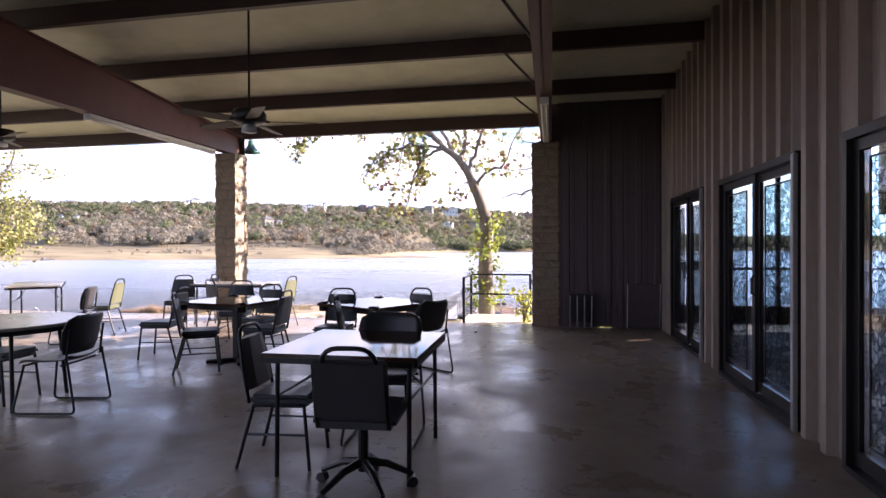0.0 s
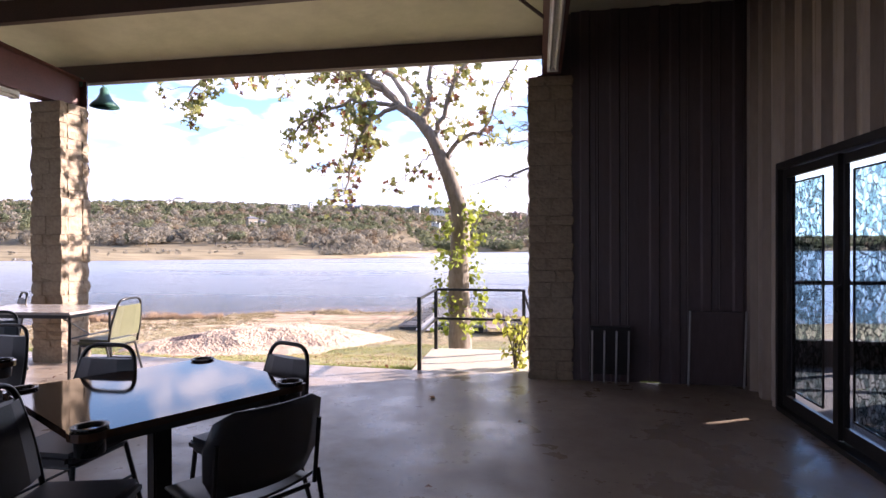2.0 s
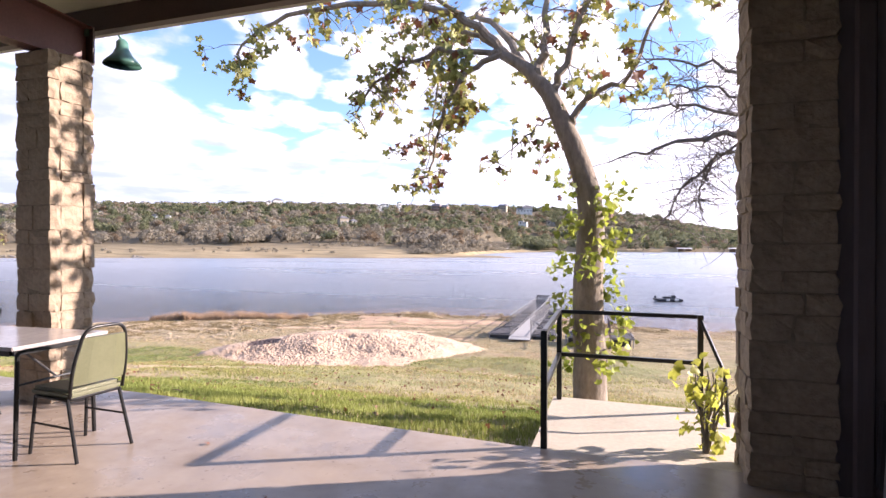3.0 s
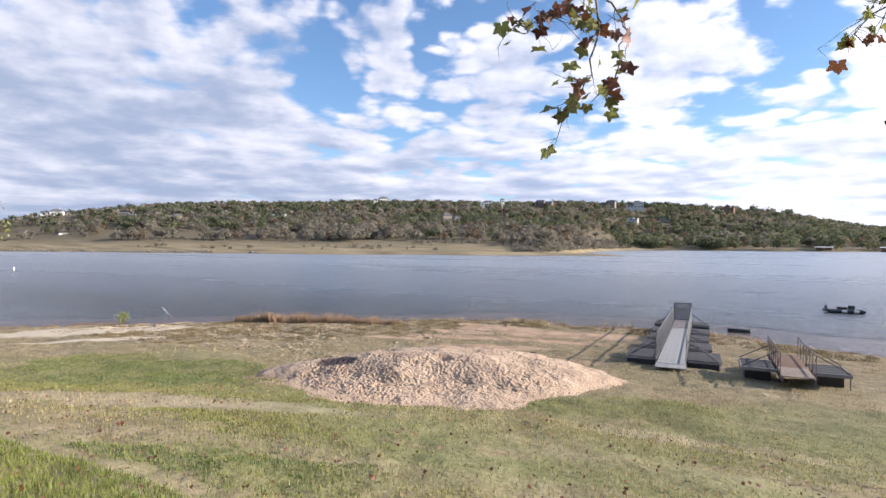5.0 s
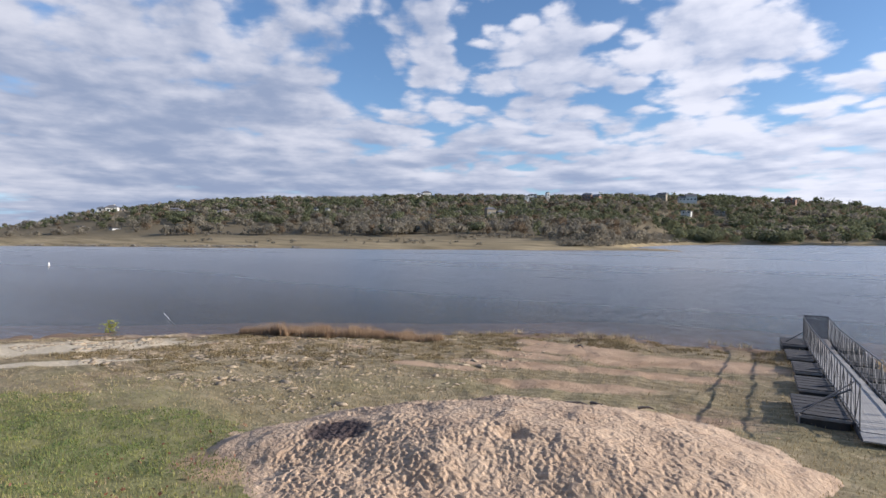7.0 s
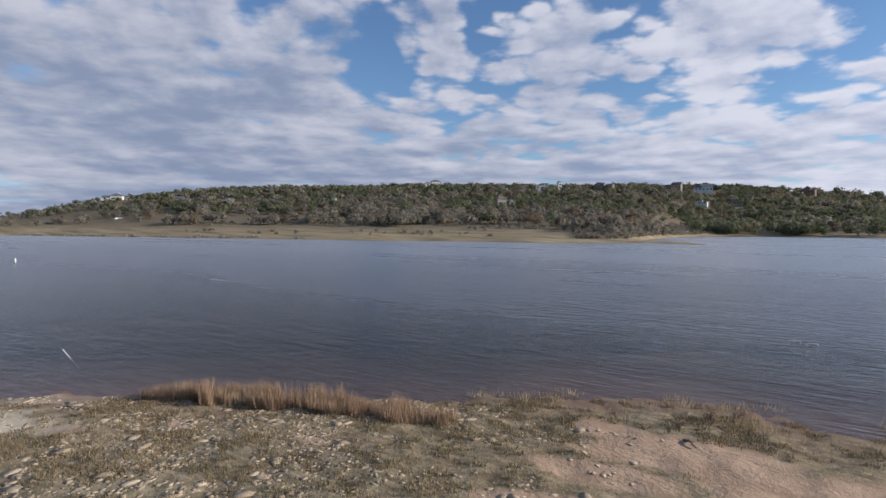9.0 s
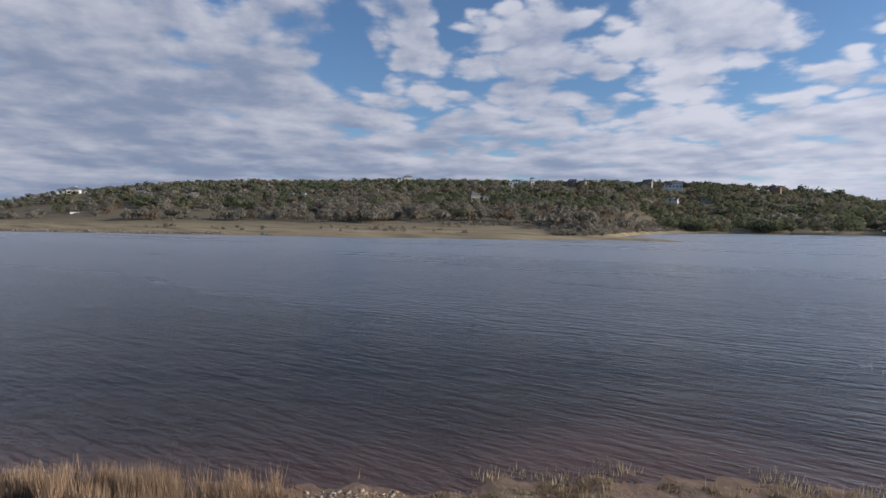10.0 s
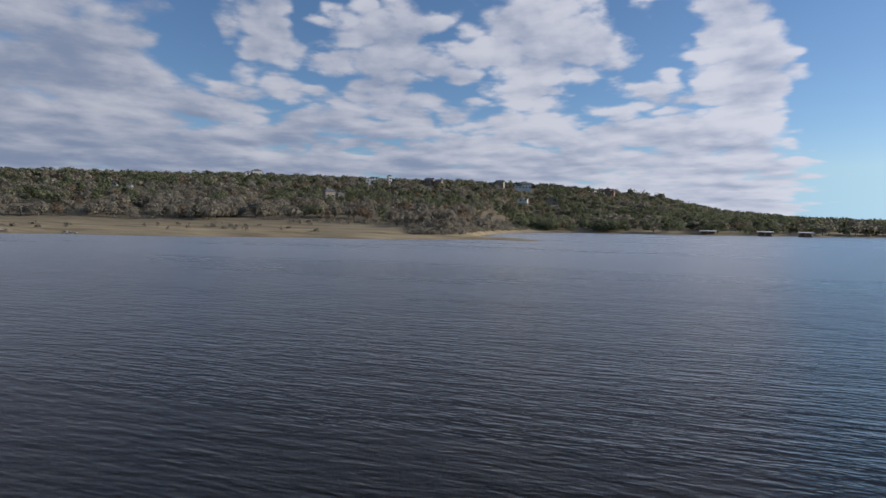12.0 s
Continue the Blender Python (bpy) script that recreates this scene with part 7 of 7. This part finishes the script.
def far_woods():
    r = np.random.default_rng(17)
    n = 33000
    th = r.uniform(-100, 48, n)
    rr = np.sqrt(r.uniform(165 ** 2, 900 ** 2, n))
    x, y = FAR_C[0] + rr * np.sin(np.radians(th)), FAR_C[1] + rr * np.cos(np.radians(th))
    z, s, _, _ = far_z(x, y)
    lim = np.interp(th, TR, TR_DIST)
    ok = (rr < lim + 25) & (s > np.interp(th, (-75, -60, -26, -18, -12), (52, 62, 58, 16, 5))) & (z > WATER + 0.4)
    flat = s < 120
    thin = np.where(flat & (th < -10), np.clip(0.45 + 0.6 * wave2(x, y, 22.0, 3.0), 0.03, 0.8), np.clip(0.9 + 0.3 * wave2(x, y, 30.0, 1.0), 0.3, 1))
    thin = thin * np.interp(rr, (250, 400, 900), (1.0, 0.85, 0.7))
    ok &= r.uniform(0, 1, n) < thin * np.interp(th, (-80, -70, -62), (0.5, 0.75, 1.0))
    # clearings in front of the houses
    for hx, hy, hw, _, _, _ in HOUSES:
        hth, hd = far_polar(hx, hy)
        ok &= ~((np.abs(th - hth) < math.degrees((hw / 2 + 2.5) / hd)) & (rr > hd - 26) & (rr < hd + 8))
    x, y, z, s, th, flat = (a[ok] for a in (x, y, z, s, th, flat))
    pick = r.uniform(0, 1, len(x))
    oak = (pick < np.where(flat & (th < -12), 0.75, np.interp(th, (-30, -8), (0.26, 0.08)))) | ((wave2(x, y, 38.0, 7.0) > 0.35) & (pick < 0.5))
    rust = ~oak & (pick > np.where(wave2(x, y, 30.0, 11.0) > 0.1, 0.66, 0.9))
    live = ~oak & ~rust & ((pick * 7.3) % 1 < np.clip(0.45 + 0.5 * wave2(x, y, 34.0, 15.0), 0.12, 0.9))
    kinds = ((~oak & ~rust & ~live, "cedar", "far_cedar_woods", "dark green cedar woods covering the far hillside", 18), (oak, "oak", "far_oak_woods", "grey-brown bare oaks along the far shore and slope", 19),
             (live, "live_oak", "far_live_oak_woods", "olive-green live oaks on the far hillside", 20), (rust, "rust_oak", "far_rust_woods", "rust-brown autumn trees on the far hillside", 21))
    for sel, mat, nm, lab, seed in kinds:
        p = np.stack([x, y, z - 0.3], -1)[sel]
        k = len(p)
        h = r.uniform(3.6, 7.2, k) * np.where(flat[sel], 1.15, 1.0) * (0.85 if mat == "rust_oak" else 1.0) * np.interp(th[sel], (-80, -68, -58), (0.5, 0.6, 1.0))
        wd = h * r.uniform(0.52, 0.84, k)
        near = np.hypot(p[:, 0] - FAR_C[0], p[:, 1] - FAR_C[1]) < 380
        crowns(nm, p[near], h[near], wd[near], 8, 24, 0.125, M[mat], lab, seed)
        crowns(nm, p[~near], h[~near], wd[~near], 6, 12, 0.20, M[mat], lab, seed + 10)
    sky_oaks = np.array([(5.0, 671.0), (12.0, 676.0), (20.0, 691.0), (33.0, 703.0), (37.0, 709.0)])
    crowns("skyline_oaks", np.concatenate([sky_oaks, ground_z(sky_oaks[:, 0], sky_oaks[:, 1])[:, None]], 1), np.array([11.0, 8, 10, 11, 9]), np.array([7.0, 6, 7.5, 7, 7]), 9, 22, 0.13, M["cedar"], "large dark live oaks standing up on the ridge", 35)
    # low shrubs on the meadow before the trees
    m = 3000
    bt = np.where(r.uniform(0, 1, m) < 0.45, r.uniform(-21, -9, m), r.uniform(-80, -9, m))
    br = np.interp(bt, TH, TH_SHORE) + r.uniform(10, 75, m)
    bx, by = FAR_C[0] + br * np.sin(np.radians(bt)), FAR_C[1] + br * np.cos(np.radians(bt))
    bz, bs, _, _ = far_z(bx, by)
    point = (bt > -21) & (bt < -9)
    ok = (bs > np.where(point, 1.5, 9)) & (r.uniform(0, 1, m) < np.where(point, 1.0, np.clip((bs - 5) / 60, 0, 1))) & ((wave2(bx, by, 16.0, 8.0) > 0.3) | point) & (bz > WATER + 0.4)
    p = np.stack([bx, by, bz - 0.15], -1)[ok]
    crowns("far_shrubs", p, r.uniform(0.7, 2.0, len(p)), r.uniform(0.6, 1.8, len(p)), 5, 8, 0.22, M["oak"], "grey-brown shrubs on the far meadow", 44)
    # trunks of the oaks on the flat
    fl = np.where(oak & flat)[0]
    V, F = [], []
    for k, i in enumerate(fl):
        w, hh = 0.22, 2.8
        b = np.array([x[i], y[i], z[i] - 0.3])
        V.append(b + np.array([(-w, -w, 0), (w, -w, 0), (0, w, 0), (-w * 0.6, -w * 0.6, hh), (w * 0.6, -w * 0.6, hh), (0, w * 0.6, hh)]))
        F.append(np.array([(0, 1, 4, 3), (1, 2, 5, 4), (2, 0, 3, 5)]) + 6 * k)
    if len(fl):
        tagged(raw("far_trunks", np.concatenate(V), np.concatenate(F), M["bark_grey"]), "grey trunks of the far shore oaks", "woods", kind="stuff")


far_woods()


def far_dock(x, y, w, turn):
    """A low roofed boat slip by the far bank."""
    fd = thing("boat_dock", "low roofed boat slip floating by the far bank", "boat dock", "boat slips by the far bank", at=pose(x, y, WATER, 0, 0, turn))
    part("deck", boxm((0, 0, 0.2), (w, 5, 0.35), bevel=0.05), M["float_top"], fd)
    part("roof", slab([(-3.2, 2.3), (0, 2.75), (3.2, 2.3), (3.2, 2.18), (0, 2.6), (-3.2, 2.18)], -w / 2 - 0.4, w / 2 + 0.4), M["house_wall"], fd, "pale metal roof")
    part("back_wall", boxm((0, 2.3, 1.25), (w, 0.12, 1.8)), M["house_rust"], fd)
    for px in (-w / 2 + 0.2, 0, w / 2 - 0.2):
        for py in (-2.3, 2.1):
            part("post", tubem([(px, py, 0.36), (px, py, 2.3)], 0.07, 6), M["white_paint"], fd)


for x, y, w, turn in ((38, 386, 8, -6), (66, 384, 7, -8), (-68, 346, 7, 12), (84, 380, 6, -10)):
    far_dock(x, y, w, turn)


def roof_mesh(cx, cy, w, d, h, kind):
    bm = bmesh.new()
    e = 0.5
    if kind == "flat":
        box(bm, (cx, cy, h + 0.15), (w + 0.8, d + 0.8, 0.3))
        return bm
    rise = min(w, d) * 0.34
    b = [bm.verts.new(p) for p in ((cx - w / 2 - e, cy - d / 2 - e, h), (cx + w / 2 + e, cy - d / 2 - e, h), (cx + w / 2 + e, cy + d / 2 + e, h), (cx - w / 2 - e, cy + d / 2 + e, h))]
    run = min(w, d) * 0.45 if kind == "hip" else 0
    if w >= d:
        t = [bm.verts.new(p) for p in ((cx - w / 2 + run, cy, h + rise), (cx + w / 2 - run, cy, h + rise))]
        faces = ((b[0], b[1], t[1], t[0]), (b[2], b[3], t[0], t[1]), (b[1], b[2], t[1]), (b[3], b[0], t[0]))
    else:
        t = [bm.verts.new(p) for p in ((cx, cy - d / 2 + run, h + rise), (cx, cy + d / 2 - run, h + rise))]
        faces = ((b[1], b[2], t[1], t[0]), (b[3], b[0], t[0], t[1]), (b[0], b[1], t[0]), (b[2], b[3], t[1]))
    for q in faces + ((b[3], b[2], b[1], b[0]),):
        bm.faces.new(q)
    return bm


def house(x, y, z, w, h, turn, wall, roof, label, seed):
    """A main block and a lower wing, each with its own roof, and dark windows."""
    r = random.Random(seed)
    hs = thing("house", label, "house", "houses on the far hill", at=pose(x, y, z, 0, 0, turn))
    side = r.choice((-1, 1))
    a, b = w * r.uniform(0.5, 0.62), w * r.uniform(0.3, 0.4)
    blocks = [(side * (w - a) / 2, 0.0, a, max(3.5, a * 0.7), h, roof)]
    if w > 7:
        blocks.append((-side * (w - b) / 2, -0.8, b, max(3.2, b * 0.9), h * r.uniform(0.55, 0.75), roof))
        blocks.append((side * (w / 2 - a - (w - a - b) / 2), 0.6, w - a - b + 0.3, 3.4, h * 0.5, "flat"))
    for cx, cy, bw, bd, bh, kind in blocks:
        part("wall", boxm((cx, cy, bh / 2 - 1.5), (bw, bd, bh + 3)), M[wall], hs)
        part("roof", roof_mesh(cx, cy, bw, bd, bh, kind), M["house_roof"], hs)
        n = max(1, int(bw / 2.6))
        for q in range(2 if bh > 4.4 else 1):
            for k in range(n):
                wx, wz = cx - bw / 2 + (k + 0.5) * bw / n, 1.4 + q * 2.5
                wn = part("window", boxm((wx, cy - bd / 2 - 0.03, wz), (1.5, 0.12, 1.5)), M["white_paint"], hs)
                part("pane", boxm((wx, cy - bd / 2 - 0.10, wz), (1.3, 0.06, 1.3)), M["glass_dark"], wn)
    if w > 9 and roof != "flat":
        part("chimney", boxm((side * w * 0.3, 0.6, h + 1.1), (1.0, 0.9, 2.4)), M[wall], hs)
    return hs


KIND = {"house_wall": "pale stucco house among the trees of the far hill", "house_tan": "tan stone house with a slate roof on the far hill", "house_rust": "reddish brick house half hidden by the hill trees"}
for k, (x, y, w, h, wall, roof) in enumerate(HOUSES):
    th, dist = far_polar(x, y)
    house(x, y, float(ground_z(x, y)) + (1.7 if th > -40 else -2.2 if roof == "flat" else -0.6), w, h, -float(th) + (-15, 12, 25, -22)[k % 4], wall, roof, KIND[wall], k)
